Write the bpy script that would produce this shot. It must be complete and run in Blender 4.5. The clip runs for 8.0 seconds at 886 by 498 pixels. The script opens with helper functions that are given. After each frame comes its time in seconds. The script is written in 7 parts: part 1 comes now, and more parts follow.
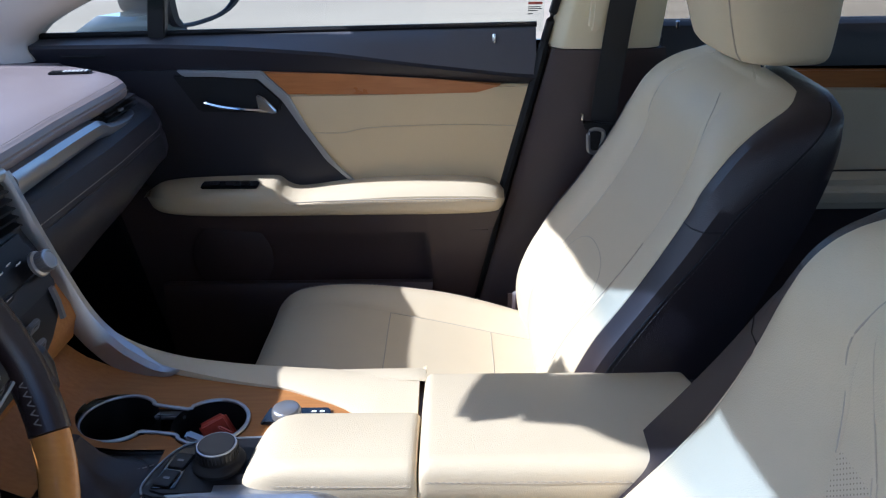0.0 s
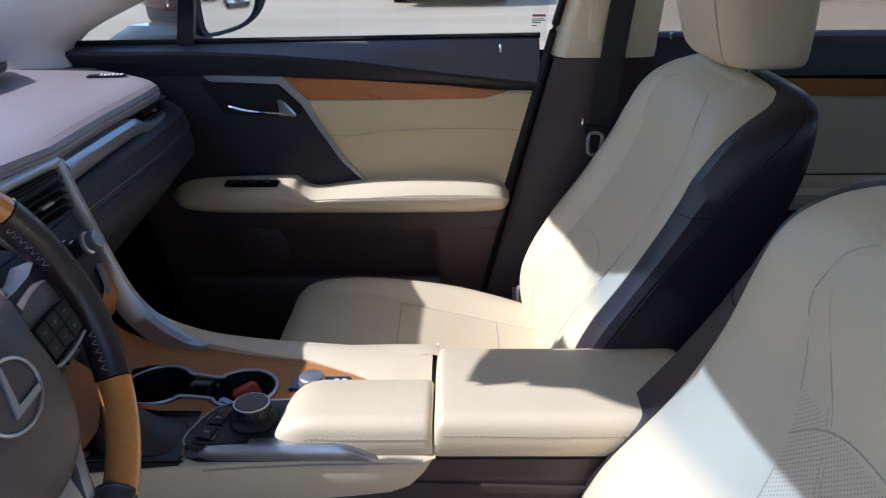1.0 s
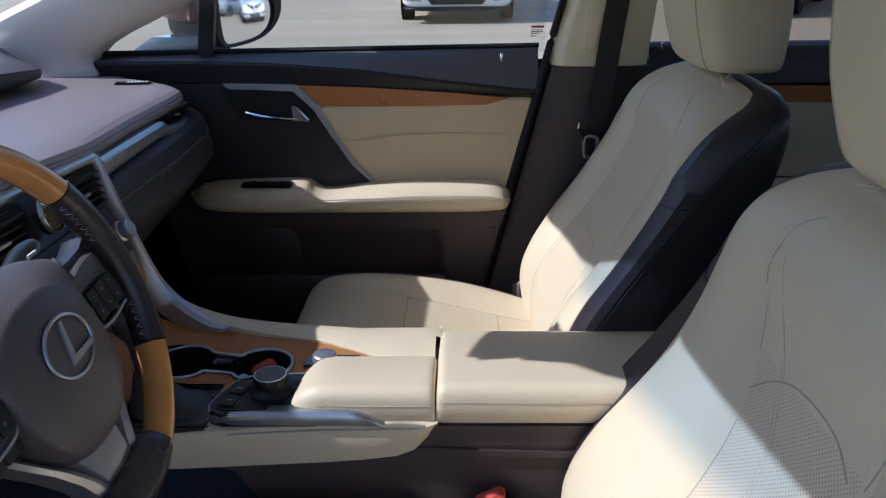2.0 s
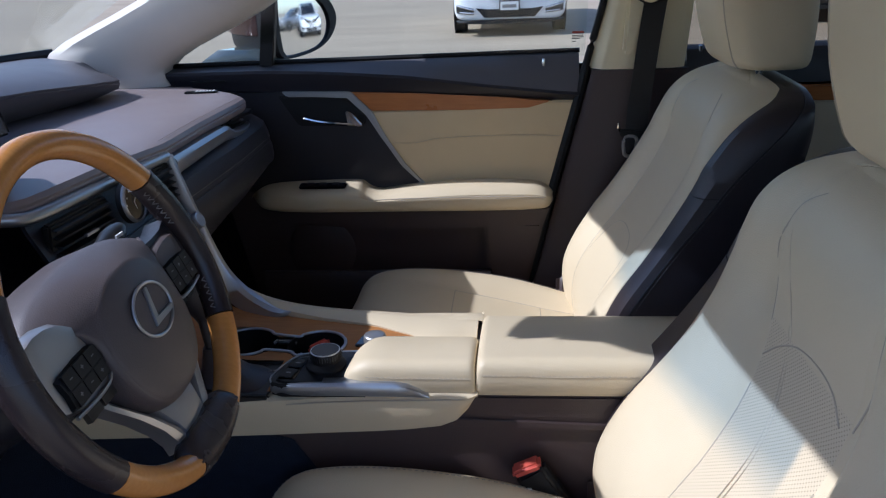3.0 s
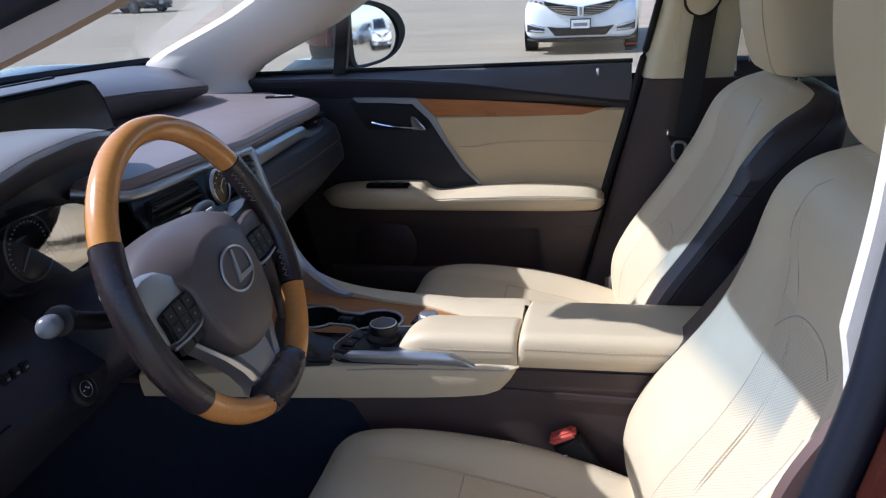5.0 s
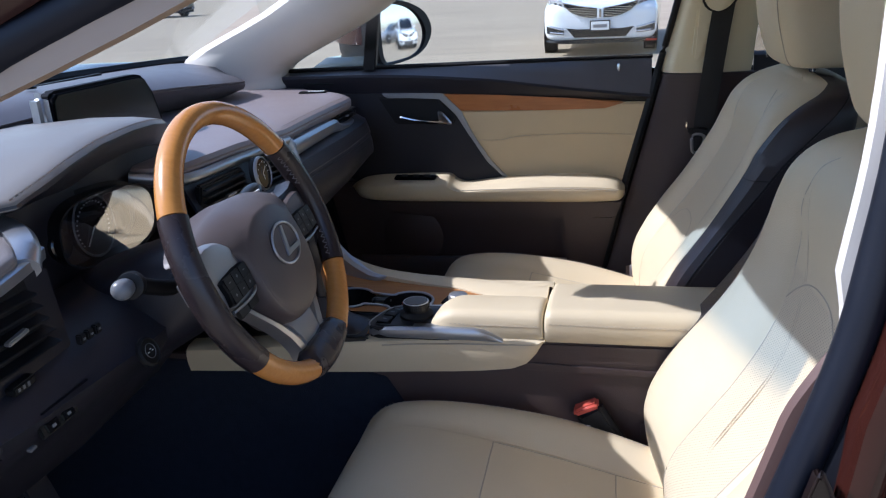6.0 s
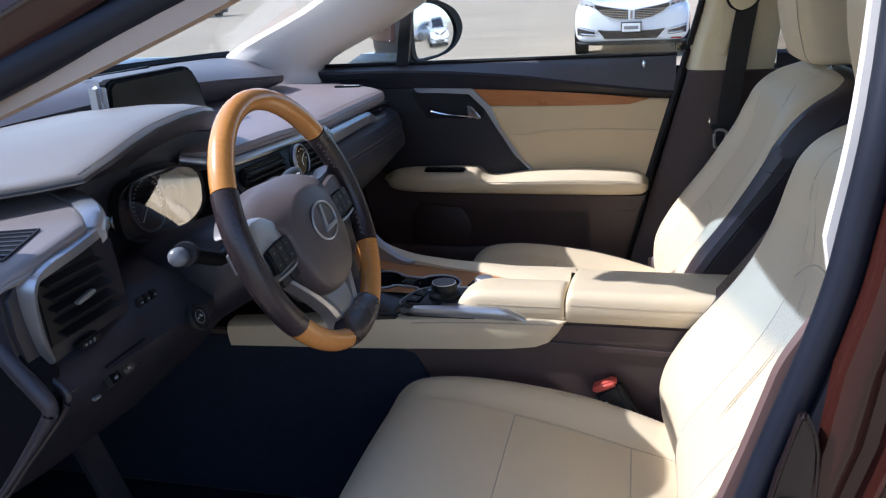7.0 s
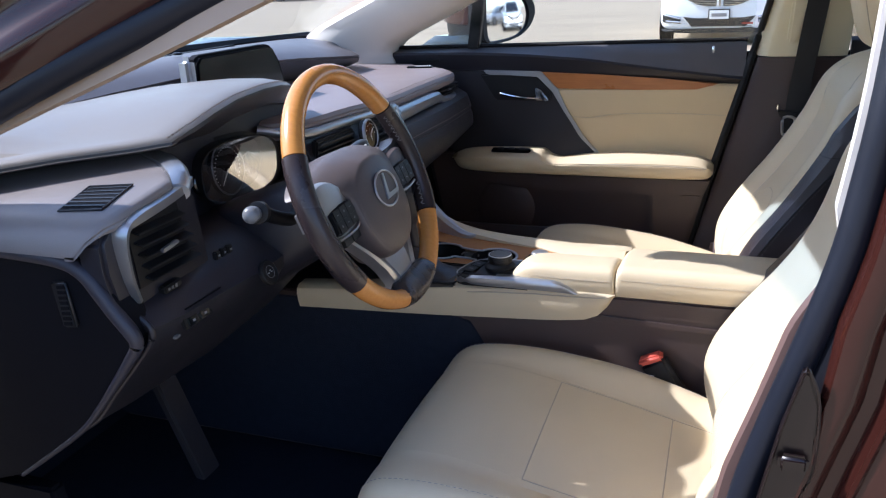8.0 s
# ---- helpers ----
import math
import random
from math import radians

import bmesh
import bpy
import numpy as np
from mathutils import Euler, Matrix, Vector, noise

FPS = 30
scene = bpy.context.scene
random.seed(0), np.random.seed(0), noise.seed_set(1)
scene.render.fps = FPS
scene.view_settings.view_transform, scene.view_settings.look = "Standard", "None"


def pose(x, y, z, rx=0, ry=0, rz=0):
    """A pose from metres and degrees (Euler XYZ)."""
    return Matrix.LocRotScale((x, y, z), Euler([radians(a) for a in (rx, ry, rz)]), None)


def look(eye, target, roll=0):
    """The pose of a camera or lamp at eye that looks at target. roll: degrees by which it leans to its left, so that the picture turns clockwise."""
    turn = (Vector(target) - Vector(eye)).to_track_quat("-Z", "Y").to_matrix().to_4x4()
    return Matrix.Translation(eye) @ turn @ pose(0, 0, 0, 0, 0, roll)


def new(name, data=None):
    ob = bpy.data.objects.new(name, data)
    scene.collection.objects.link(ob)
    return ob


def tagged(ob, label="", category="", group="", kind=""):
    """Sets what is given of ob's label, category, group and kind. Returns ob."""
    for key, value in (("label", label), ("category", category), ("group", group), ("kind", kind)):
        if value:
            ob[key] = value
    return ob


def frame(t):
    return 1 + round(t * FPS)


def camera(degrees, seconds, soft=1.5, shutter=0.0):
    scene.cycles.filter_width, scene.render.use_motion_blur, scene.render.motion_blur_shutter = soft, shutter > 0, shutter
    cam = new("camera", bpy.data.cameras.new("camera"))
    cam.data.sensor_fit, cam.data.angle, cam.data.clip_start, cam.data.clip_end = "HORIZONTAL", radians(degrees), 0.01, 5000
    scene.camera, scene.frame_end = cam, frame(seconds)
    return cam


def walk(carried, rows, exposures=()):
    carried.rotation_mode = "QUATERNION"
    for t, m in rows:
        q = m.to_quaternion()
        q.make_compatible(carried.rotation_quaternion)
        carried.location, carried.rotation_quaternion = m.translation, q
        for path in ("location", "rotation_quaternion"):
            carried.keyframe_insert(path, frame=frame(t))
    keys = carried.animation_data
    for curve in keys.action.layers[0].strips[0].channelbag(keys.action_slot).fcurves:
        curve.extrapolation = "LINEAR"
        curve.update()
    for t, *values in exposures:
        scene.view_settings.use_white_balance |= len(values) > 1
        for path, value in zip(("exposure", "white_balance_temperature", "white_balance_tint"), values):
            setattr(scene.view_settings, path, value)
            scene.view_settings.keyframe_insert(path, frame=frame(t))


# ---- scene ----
cam = camera(59.13, 8.0, soft=1.2)
PATH = [
    (0, (0.104, -0.756, 1.368), (0.0800, 1.0688, 0.5499), -0.90),
    (0.5, (0.092, -0.809, 1.367), (0.0743, 1.0255, 0.5700), -0.80),
    (1, (0.089, -0.862, 1.363), (0.0640, 0.9825, 0.5899), -0.53),
    (2.5, (0.107, -1.009, 1.360), (0.0247, 0.8559, 0.6419), -1.28),
    (3, (0.120, -1.054, 1.357), (-0.0635, 0.8106, 0.6569), -2.36),
    (3.5, (0.137, -1.085, 1.351), (-0.0906, 0.7807, 0.6669), -2.02),
    (4, (0.158, -1.108, 1.349), (-0.1516, 0.7511, 0.6790), -2.20),
    (4.5, (0.161, -1.139, 1.350), (-0.1756, 0.7189, 0.6912), -2.30),
    (6, (0.155, -1.258, 1.340), (-0.2449, 0.5938, 0.6991), -3.00),
    (6.5, (0.156, -1.300, 1.337), (-0.2710, 0.5468, 0.6983), -2.70),
    (7, (0.170, -1.334, 1.334), (-0.2982, 0.5038, 0.6996), -2.79),
    (7.5, (0.196, -1.364, 1.331), (-0.3121, 0.4548, 0.6730), -2.61),
    (8, (0.220, -1.397, 1.330), (-0.4301, 0.3763, 0.6713), -2.51),
]
walk(cam, [(t, look(eye, target, roll)) for t, eye, target, roll in PATH],
     [(0.0, 1.03, 5150, 15), (1.0, 0.75, 5300, 18), (2.5, 0.34, 5270, 16), (4.5, 0.61, 5370, 17), (6.5, 0.79, 5440, 17), (8.0, 1.15, 5580, 17)])

# ---- light ----
world = bpy.data.worlds.new("sky")
scene.world = world
world.use_nodes = True
wn = world.node_tree
sky = wn.nodes.new("ShaderNodeTexSky")
sky.sky_type = 'NISHITA'
sky.sun_disc = False
TO_SUN = Vector((-1.11, -0.19, 1.0)).normalized()
sky.sun_elevation = math.asin(TO_SUN.z)
sky.sun_rotation = math.atan2(TO_SUN.x, TO_SUN.y)
wn.links.new(sky.outputs[0], wn.nodes["Background"].inputs[0])
wn.nodes["Background"].inputs[1].default_value = 0.15
sun_data = bpy.data.lights.new("sun", 'SUN')
sun_data.energy, sun_data.angle, sun_data.color = 3.9, radians(0.6), (1.0, 0.95, 0.87)
sun = new("sun", sun_data)
sun.matrix_world = look(TO_SUN * 30, (0, 0, 0))


# ---- materials ----
def mat(name, col, rough=0.5, metal=0.0, grain=0.0, gscale=900.0, var=0.12, vscale=14.0, coat=0.0, spec=0.5, kind=""):
    """A painted, leather, plastic or metal surface: two scales of colour change, fine relief."""
    m = bpy.data.materials.new(name)
    m.use_nodes = True
    nt = m.node_tree
    n, l = nt.nodes, nt.links
    b = n["Principled BSDF"]
    b.inputs["Metallic"].default_value = metal
    b.inputs["Coat Weight"].default_value = coat
    b.inputs["Coat Roughness"].default_value = 0.05
    b.inputs["Specular IOR Level"].default_value = spec
    tc = n.new("ShaderNodeTexCoord")
    big = n.new("ShaderNodeTexNoise")
    big.inputs["Scale"].default_value = vscale
    big.inputs["Detail"].default_value = 5
    l.new(tc.outputs["Object"], big.inputs["Vector"])
    ramp = n.new("ShaderNodeMixRGB")
    ramp.inputs[1].default_value = (*[c * (1 - var) for c in col], 1)
    ramp.inputs[2].default_value = (*[min(1, c * (1 + var)) for c in col], 1)
    l.new(big.outputs["Fac"], ramp.inputs[0])
    colour = ramp.outputs[0]
    rr = n.new("ShaderNodeMapRange")
    rr.inputs[3].default_value = max(0.02, rough - 0.08)
    rr.inputs[4].default_value = min(1, rough + 0.08)
    l.new(big.outputs["Fac"], rr.inputs[0])
    l.new(rr.outputs[0], b.inputs["Roughness"])
    if kind == "perforated":
        uv = n.new("ShaderNodeUVMap")
        mp = n.new("ShaderNodeMapping")
        mp.inputs["Rotation"].default_value = (0, 0, radians(45))
        mp.inputs["Scale"].default_value = (265, 265, 265)
        l.new(uv.outputs[0], mp.inputs[0])
        vo = n.new("ShaderNodeTexVoronoi")
        vo.voronoi_dimensions = '2D'
        vo.inputs["Scale"].default_value = 1.0
        vo.inputs["Randomness"].default_value = 0.0
        l.new(mp.outputs[0], vo.inputs["Vector"])
        st = n.new("ShaderNodeMapRange")
        st.inputs[1].default_value, st.inputs[2].default_value = 0.13, 0.24
        l.new(vo.outputs["Distance"], st.inputs[0])
        mx = n.new("ShaderNodeMixRGB")
        mx.inputs[1].default_value = (0.30, 0.24, 0.16, 1)
        l.new(st.outputs[0], mx.inputs[0])
        l.new(colour, mx.inputs[2])
        colour = mx.outputs[0]
    if kind == "wood":
        mp = n.new("ShaderNodeMapping")
        mp.inputs["Scale"].default_value = (6, 70, 70)
        l.new(tc.outputs["Object"], mp.inputs[0])
        wv = n.new("ShaderNodeTexNoise")
        wv.inputs["Scale"].default_value = 3.0
        wv.inputs["Detail"].default_value = 6
        l.new(mp.outputs[0], wv.inputs["Vector"])
        mx = n.new("ShaderNodeMixRGB")
        mx.blend_type = 'MULTIPLY'
        mx.inputs[0].default_value = 0.28 if coat == 0 else 0.16
        cr = n.new("ShaderNodeValToRGB")
        cr.color_ramp.elements[0].position, cr.color_ramp.elements[0].color = 0.35, (0.55, 0.42, 0.32, 1)
        cr.color_ramp.elements[1].position, cr.color_ramp.elements[1].color = 0.62, (1, 1, 1, 1)
        l.new(wv.outputs["Fac"], cr.inputs[0])
        l.new(colour, mx.inputs[1])
        l.new(cr.outputs[0], mx.inputs[2])
        colour = mx.outputs[0]
    if kind == "asphalt":
        spk = n.new("ShaderNodeTexNoise")
        spk.inputs["Scale"].default_value = 60.0
        spk.inputs["Detail"].default_value = 8
        l.new(tc.outputs["Object"], spk.inputs["Vector"])
        mx = n.new("ShaderNodeMixRGB")
        mx.blend_type = 'MULTIPLY'
        mx.inputs[0].default_value = 0.5
        l.new(colour, mx.inputs[1])
        l.new(spk.outputs["Fac"], mx.inputs[2])
        colour = mx.outputs[0]
        # long faint tyre streaks and patches
        mp = n.new("ShaderNodeMapping")
        mp.inputs["Scale"].default_value = (0.16, 1.3, 1.0)
        mp.inputs["Rotation"].default_value = (0, 0, 0.12)
        l.new(tc.outputs["Object"], mp.inputs[0])
        tn = n.new("ShaderNodeTexNoise")
        tn.inputs["Scale"].default_value = 1.1
        tn.inputs["Detail"].default_value = 5
        l.new(mp.outputs[0], tn.inputs["Vector"])
        rp = n.new("ShaderNodeValToRGB")
        rp.color_ramp.elements[0].position, rp.color_ramp.elements[0].color = 0.34, (0.84, 0.83, 0.83, 1)
        rp.color_ramp.elements[1].position, rp.color_ramp.elements[1].color = 0.60, (1.0, 1.0, 1.0, 1)
        l.new(tn.outputs["Fac"], rp.inputs[0])
        m2 = n.new("ShaderNodeMixRGB")
        m2.blend_type = 'MULTIPLY'
        m2.inputs[0].default_value = 0.85
        l.new(colour, m2.inputs[1])
        l.new(rp.outputs[0], m2.inputs[2])
        colour = m2.outputs[0]
    l.new(colour, b.inputs["Base Color"])
    if grain:
        g = n.new("ShaderNodeTexVoronoi")
        g.inputs["Scale"].default_value = gscale
        l.new(tc.outputs["Object"], g.inputs["Vector"])
        bp = n.new("ShaderNodeBump")
        bp.inputs["Strength"].default_value = grain
        bp.inputs["Distance"].default_value = 0.001
        l.new(g.outputs["Distance"], bp.inputs["Height"])
        l.new(bp.outputs[0], b.inputs["Normal"])
    return m


def glass_mat(name, tint=(1, 1, 1), gloss=0.03):
    m = bpy.data.materials.new(name)
    m.use_nodes = True
    nt = m.node_tree
    n, l = nt.nodes, nt.links
    n.remove(n["Principled BSDF"])
    tr = n.new("ShaderNodeBsdfTransparent")
    tr.inputs[0].default_value = (*tint, 1)
    gl = n.new("ShaderNodeBsdfGlossy")
    gl.inputs["Roughness"].default_value = 0.02
    mix = n.new("ShaderNodeMixShader")
    lw = n.new("ShaderNodeLayerWeight")
    lw.inputs[0].default_value = 0.5
    pw = n.new("ShaderNodeMath")
    pw.operation = 'POWER'
    pw.inputs[1].default_value = 4.0
    l.new(lw.outputs["Facing"], pw.inputs[0])
    ad = n.new("ShaderNodeMath")
    ad.operation = 'MULTIPLY_ADD'
    ad.inputs[1].default_value, ad.inputs[2].default_value = 0.35, gloss
    l.new(pw.outputs[0], ad.inputs[0])
    l.new(ad.outputs[0], mix.inputs[0])
    l.new(tr.outputs[0], mix.inputs[1])
    l.new(gl.outputs[0], mix.inputs[2])
    l.new(mix.outputs[0], n["Material Output"].inputs[0])
    return m


def shade_mat(name, tint, z0, z1):
    """Tinted glass that clears downwards from height z1 to z0."""
    m = bpy.data.materials.new(name)
    m.use_nodes = True
    n, l = m.node_tree.nodes, m.node_tree.links
    n.remove(n["Principled BSDF"])
    tc = n.new("ShaderNodeTexCoord")
    sx = n.new("ShaderNodeSeparateXYZ")
    l.new(tc.outputs["Object"], sx.inputs[0])
    mr = n.new("ShaderNodeMapRange")
    mr.inputs[1].default_value, mr.inputs[2].default_value = z0, z1
    l.new(sx.outputs["Z"], mr.inputs[0])
    mx = n.new("ShaderNodeMixRGB")
    mx.inputs[1].default_value, mx.inputs[2].default_value = (1, 1, 1, 1), (*tint, 1)
    l.new(mr.outputs[0], mx.inputs[0])
    tr = n.new("ShaderNodeBsdfTransparent")
    l.new(mx.outputs[0], tr.inputs[0])
    l.new(tr.outputs[0], n["Material Output"].inputs[0])
    return m


CREAM = mat("cream_leather", (0.624, 0.517, 0.343), 0.48, grain=0.25, gscale=700, var=0.05)
PERF = mat("perforated_cream_leather", (0.62, 0.513, 0.35), 0.52, grain=0.2, gscale=700, var=0.05, kind="perforated")
BROWN = mat("dark_brown_leather", (0.054, 0.036, 0.034), 0.40, grain=0.25, gscale=700, var=0.12)
SIDEDARK = mat("near_black_brown_leather", (0.028, 0.021, 0.023), 0.36, grain=0.25, gscale=700, var=0.15)
GRIP = mat("smooth_dark_plum_grip_leather", (0.032, 0.023, 0.024), 0.27, grain=0.15, gscale=900, var=0.15)
HUB = mat("plum_airbag_leather", (0.084, 0.069, 0.070), 0.44, grain=0.2, gscale=700, var=0.08)
LACE = mat("grey_lacing_thread", (0.20, 0.19, 0.19), 0.6, var=0.1)
PLUM = mat("plum_brown_dash_leather", (0.228, 0.190, 0.190), 0.42, grain=0.12, gscale=600, var=0.08)
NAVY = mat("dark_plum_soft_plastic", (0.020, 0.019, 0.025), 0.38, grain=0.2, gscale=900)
BLACK = mat("black_plastic", (0.009, 0.009, 0.010), 0.5, grain=0.1, gscale=1200, spec=0.3)
# Near-zero black: holds the shade of the dash end in its colour.
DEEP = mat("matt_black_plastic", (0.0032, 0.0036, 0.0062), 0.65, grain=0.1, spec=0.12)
GLOSSB = mat("gloss_black_plastic", (0.008, 0.008, 0.009), 0.08, coat=0.5, var=0.05)
SLAT = mat("satin_black_slat", (0.013, 0.013, 0.014), 0.34, var=0.1)
SATIN = mat("dark_satin_silver", (0.42, 0.41, 0.41), 0.36, metal=0.8, grain=0.05, gscale=2000, var=0.06)
SILVER = mat("satin_silver_trim", (0.44, 0.45, 0.47), 0.34, metal=0.85, grain=0.05, gscale=2000, var=0.05)
CHROME = mat("polished_chrome", (0.75, 0.76, 0.78), 0.08, metal=1.0, var=0.04)
GREYP = mat("grey_painted_plastic", (0.22, 0.22, 0.23), 0.35, metal=0.4, var=0.06)
GREYK = mat("satin_grey_knob", (0.16, 0.165, 0.175), 0.30, var=0.05)
WOOD = mat("amber_open_pore_wood", (0.40, 0.175, 0.048), 0.5, spec=0.3, var=0.1, kind="wood")
WOODRIM = mat("amber_polished_wood", (0.56, 0.25, 0.062), 0.24, var=0.06, coat=0.2, kind="wood", vscale=9)
WOODDARK = mat("warm_brown_wood_inlay", (0.42, 0.155, 0.04), 0.3, var=0.12, kind="wood")
KEYB = mat("satin_black_key", (0.010, 0.010, 0.012), 0.35, var=0.1, spec=0.35)
PODPAD = mat("plum_outer_pad_leather", (0.188, 0.168, 0.162), 0.42, grain=0.12, gscale=600, var=0.08)
DECK = mat("slate_plum_upper_dash", (0.115, 0.103, 0.107), 0.42, grain=0.12, gscale=600, var=0.08)
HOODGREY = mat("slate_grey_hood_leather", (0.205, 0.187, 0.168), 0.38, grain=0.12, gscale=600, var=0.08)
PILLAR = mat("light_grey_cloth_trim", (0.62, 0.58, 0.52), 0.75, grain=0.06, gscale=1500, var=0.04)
# Darker copy of the light grey trim, for the shaded driver pillar.
TAUPE = mat("taupe_cloth_trim_shaded", (0.40, 0.31, 0.235), 0.75, grain=0.06, gscale=1500, var=0.04)
DOORCREAM = mat("tan_cream_door_leather", (0.62, 0.485, 0.285), 0.5, grain=0.25, gscale=700, var=0.05)
BEIGE = mat("beige_hard_trim", (0.73, 0.645, 0.445), 0.55, grain=0.15, gscale=1500, var=0.04)
CARPET = mat("blue_black_carpet", (0.017, 0.021, 0.033), 0.95, grain=0.8, gscale=500, var=0.3, vscale=60, spec=0.15)
RUBBER = mat("dark_rubber_seal", (0.009, 0.011, 0.018), 0.42, grain=0.02, gscale=3000, var=0.1, spec=0.3)
RED = mat("deep_red_car_paint", (0.030, 0.0085, 0.006), 0.14, metal=0.0, coat=0.35, spec=0.3, var=0.12, vscale=5)
TRIMB = mat("plum_brown_hard_trim", (0.115, 0.068, 0.057), 0.5, grain=0.15, gscale=1400, var=0.08)
ENDROLL = mat("dark_plum_end_roll", (0.030, 0.028, 0.038), 0.45, grain=0.15, gscale=700, var=0.08)
# Lighter plum for the sunlit top of the door sill pad.
LITSILL = mat("slate_plum_sill_pad_lit", (0.098, 0.094, 0.104), 0.42, grain=0.15, gscale=700, var=0.08)
WEB = mat("black_belt_webbing", (0.018, 0.017, 0.017), 0.7, grain=0.5, gscale=1400, var=0.1)
REDPL = mat("red_plastic", (0.52, 0.085, 0.055), 0.45, var=0.08)
WHITEPRINT = mat("white_print", (0.75, 0.75, 0.74), 0.5, var=0.03)
THREAD = mat("light_stitch_thread", (0.35, 0.31, 0.27), 0.7, var=0.08)
DIMTHREAD = mat("dim_brown_thread", (0.10, 0.088, 0.085), 0.7, var=0.08)
SEAMPALE = mat("pale_seam_welt", (0.54, 0.45, 0.32), 0.6, var=0.05)
SEAMDARK = mat("cream_seam_welt", (0.44, 0.375, 0.285), 0.7, var=0.06)
ASPHALT = mat("worn_parking_lot_asphalt", (0.50, 0.406, 0.285), 0.9, grain=0.5, gscale=60, var=0.13, vscale=0.45, kind="asphalt", spec=0.2)
WHITEPAINT = mat("white_car_paint", (0.80, 0.81, 0.82), 0.2, coat=0.8, var=0.02)
SILVERPAINT = mat("silver_grey_car_paint", (0.30, 0.31, 0.33), 0.25, metal=0.6, coat=0.8, var=0.03)
DARKPAINT = mat("black_car_paint", (0.012, 0.013, 0.016), 0.15, coat=1.0, var=0.05)
REDCAR = mat("bright_red_car_paint", (0.42, 0.02, 0.02), 0.2, coat=1.0, var=0.04)
TYRE = mat("black_tyre_rubber", (0.016, 0.016, 0.016), 0.8, var=0.1)
LAMP = mat("clear_lamp_lens", (0.55, 0.57, 0.60), 0.12, metal=0.5, coat=1.0, var=0.05)
SCREEN = mat("dark_glass_screen", (0.012, 0.018, 0.014), 0.22, coat=0.0, var=0.1)
MIRROR = mat("mirror_glass", (0.9, 0.92, 0.93), 0.01, metal=1.0, var=0.0)
GLASS = glass_mat("clear_window_glass", (0.93, 0.96, 0.95))
TINTED = glass_mat("tinted_rear_glass", (0.72, 0.71, 0.67))
LENSG = glass_mat("clear_instrument_lens", (0.85, 0.86, 0.85), 0.40)
SHADEBAND = shade_mat("blue_shade_band_glass", (0.62, 0.72, 0.84), 1.502, 1.522)
LATCHBLK = mat("glossy_brown_black_latch_plastic", (0.010, 0.0055, 0.005), 0.30, var=0.1, coat=0.1)
CHROMEBLUE = mat("smoked_glossy_plastic", (0.10, 0.13, 0.15), 0.1, metal=0.3, coat=1.0, var=0.08)


# ---- building helpers ----
def thing(name, at, label, category, group="", kind=""):
    e = new(name)
    e.empty_display_size = 0.05
    e.location = at
    tagged(e, label, category, group, kind)
    return e


def world_of(ob):
    p = Vector((0, 0, 0))
    while ob:
        p = p + ob.location
        ob = ob.parent
    return p


def smooth_by_angle(bm, deg=38):
    lim = radians(deg)
    for f in bm.faces:
        f.smooth = True
    for e in bm.edges:
        if len(e.link_faces) == 2:
            e.smooth = e.calc_face_angle(0) < lim


def part(name, bm, material, parent, label="", category="", flat=False, kind=""):
    """Links a bmesh, given in world metres, as one mesh object under a thing or part."""
    bmesh.ops.recalc_face_normals(bm, faces=bm.faces)
    if not flat:
        smooth_by_angle(bm)
    me = bpy.data.meshes.new(name)
    base = world_of(parent) if parent else Vector((0, 0, 0))
    if parent:
        bmesh.ops.translate(bm, verts=bm.verts, vec=-base)
    bm.to_mesh(me)
    bm.free()
    me.materials.append(material)
    ob = new(name, me)
    if parent:
        ob.parent = parent
    tagged(ob, label, category, kind=kind)
    return ob


def solo(name, bm, material, label, category, at=None, group="", kind=""):
    """A top-level thing that is one mesh."""
    ob = part(name, bm, material, None)
    tagged(ob, label, category, group, kind)
    return ob


def cr(pts, n=6, closed=False):
    """Points of a smooth curve through pts, n steps between each two."""
    P = [Vector(p) for p in pts]
    k = len(P)
    out = []
    for i in range(k if closed else k - 1):
        if closed:
            a, b, c, d = P[(i - 1) % k], P[i], P[(i + 1) % k], P[(i + 2) % k]
        else:
            a, b, c, d = P[max(i - 1, 0)], P[i], P[i + 1], P[min(i + 2, k - 1)]
        for j in range(n):
            t = j / n
            out.append(0.5 * ((2 * b) + (c - a) * t + (2 * a - 5 * b + 4 * c - d) * t * t + (3 * b - a - 3 * c + d) * t ** 3))
    if not closed:
        out.append(P[-1])
    return out


def skin(rings, closed=True, caps=True, bm=None):
    """Skins a row of rings of points (each the same number)."""
    bm = bm or bmesh.new()
    vs = [[bm.verts.new(p) for p in r] for r in rings]
    n = len(rings[0])
    for i in range(len(rings) - 1):
        for j in range(n if closed else n - 1):
            k = (j + 1) % n
            bm.faces.new((vs[i][j], vs[i][k], vs[i + 1][k], vs[i + 1][j]))
    if caps and closed:
        bm.faces.new(vs[0][::-1])
        bm.faces.new(vs[-1])
    return bm


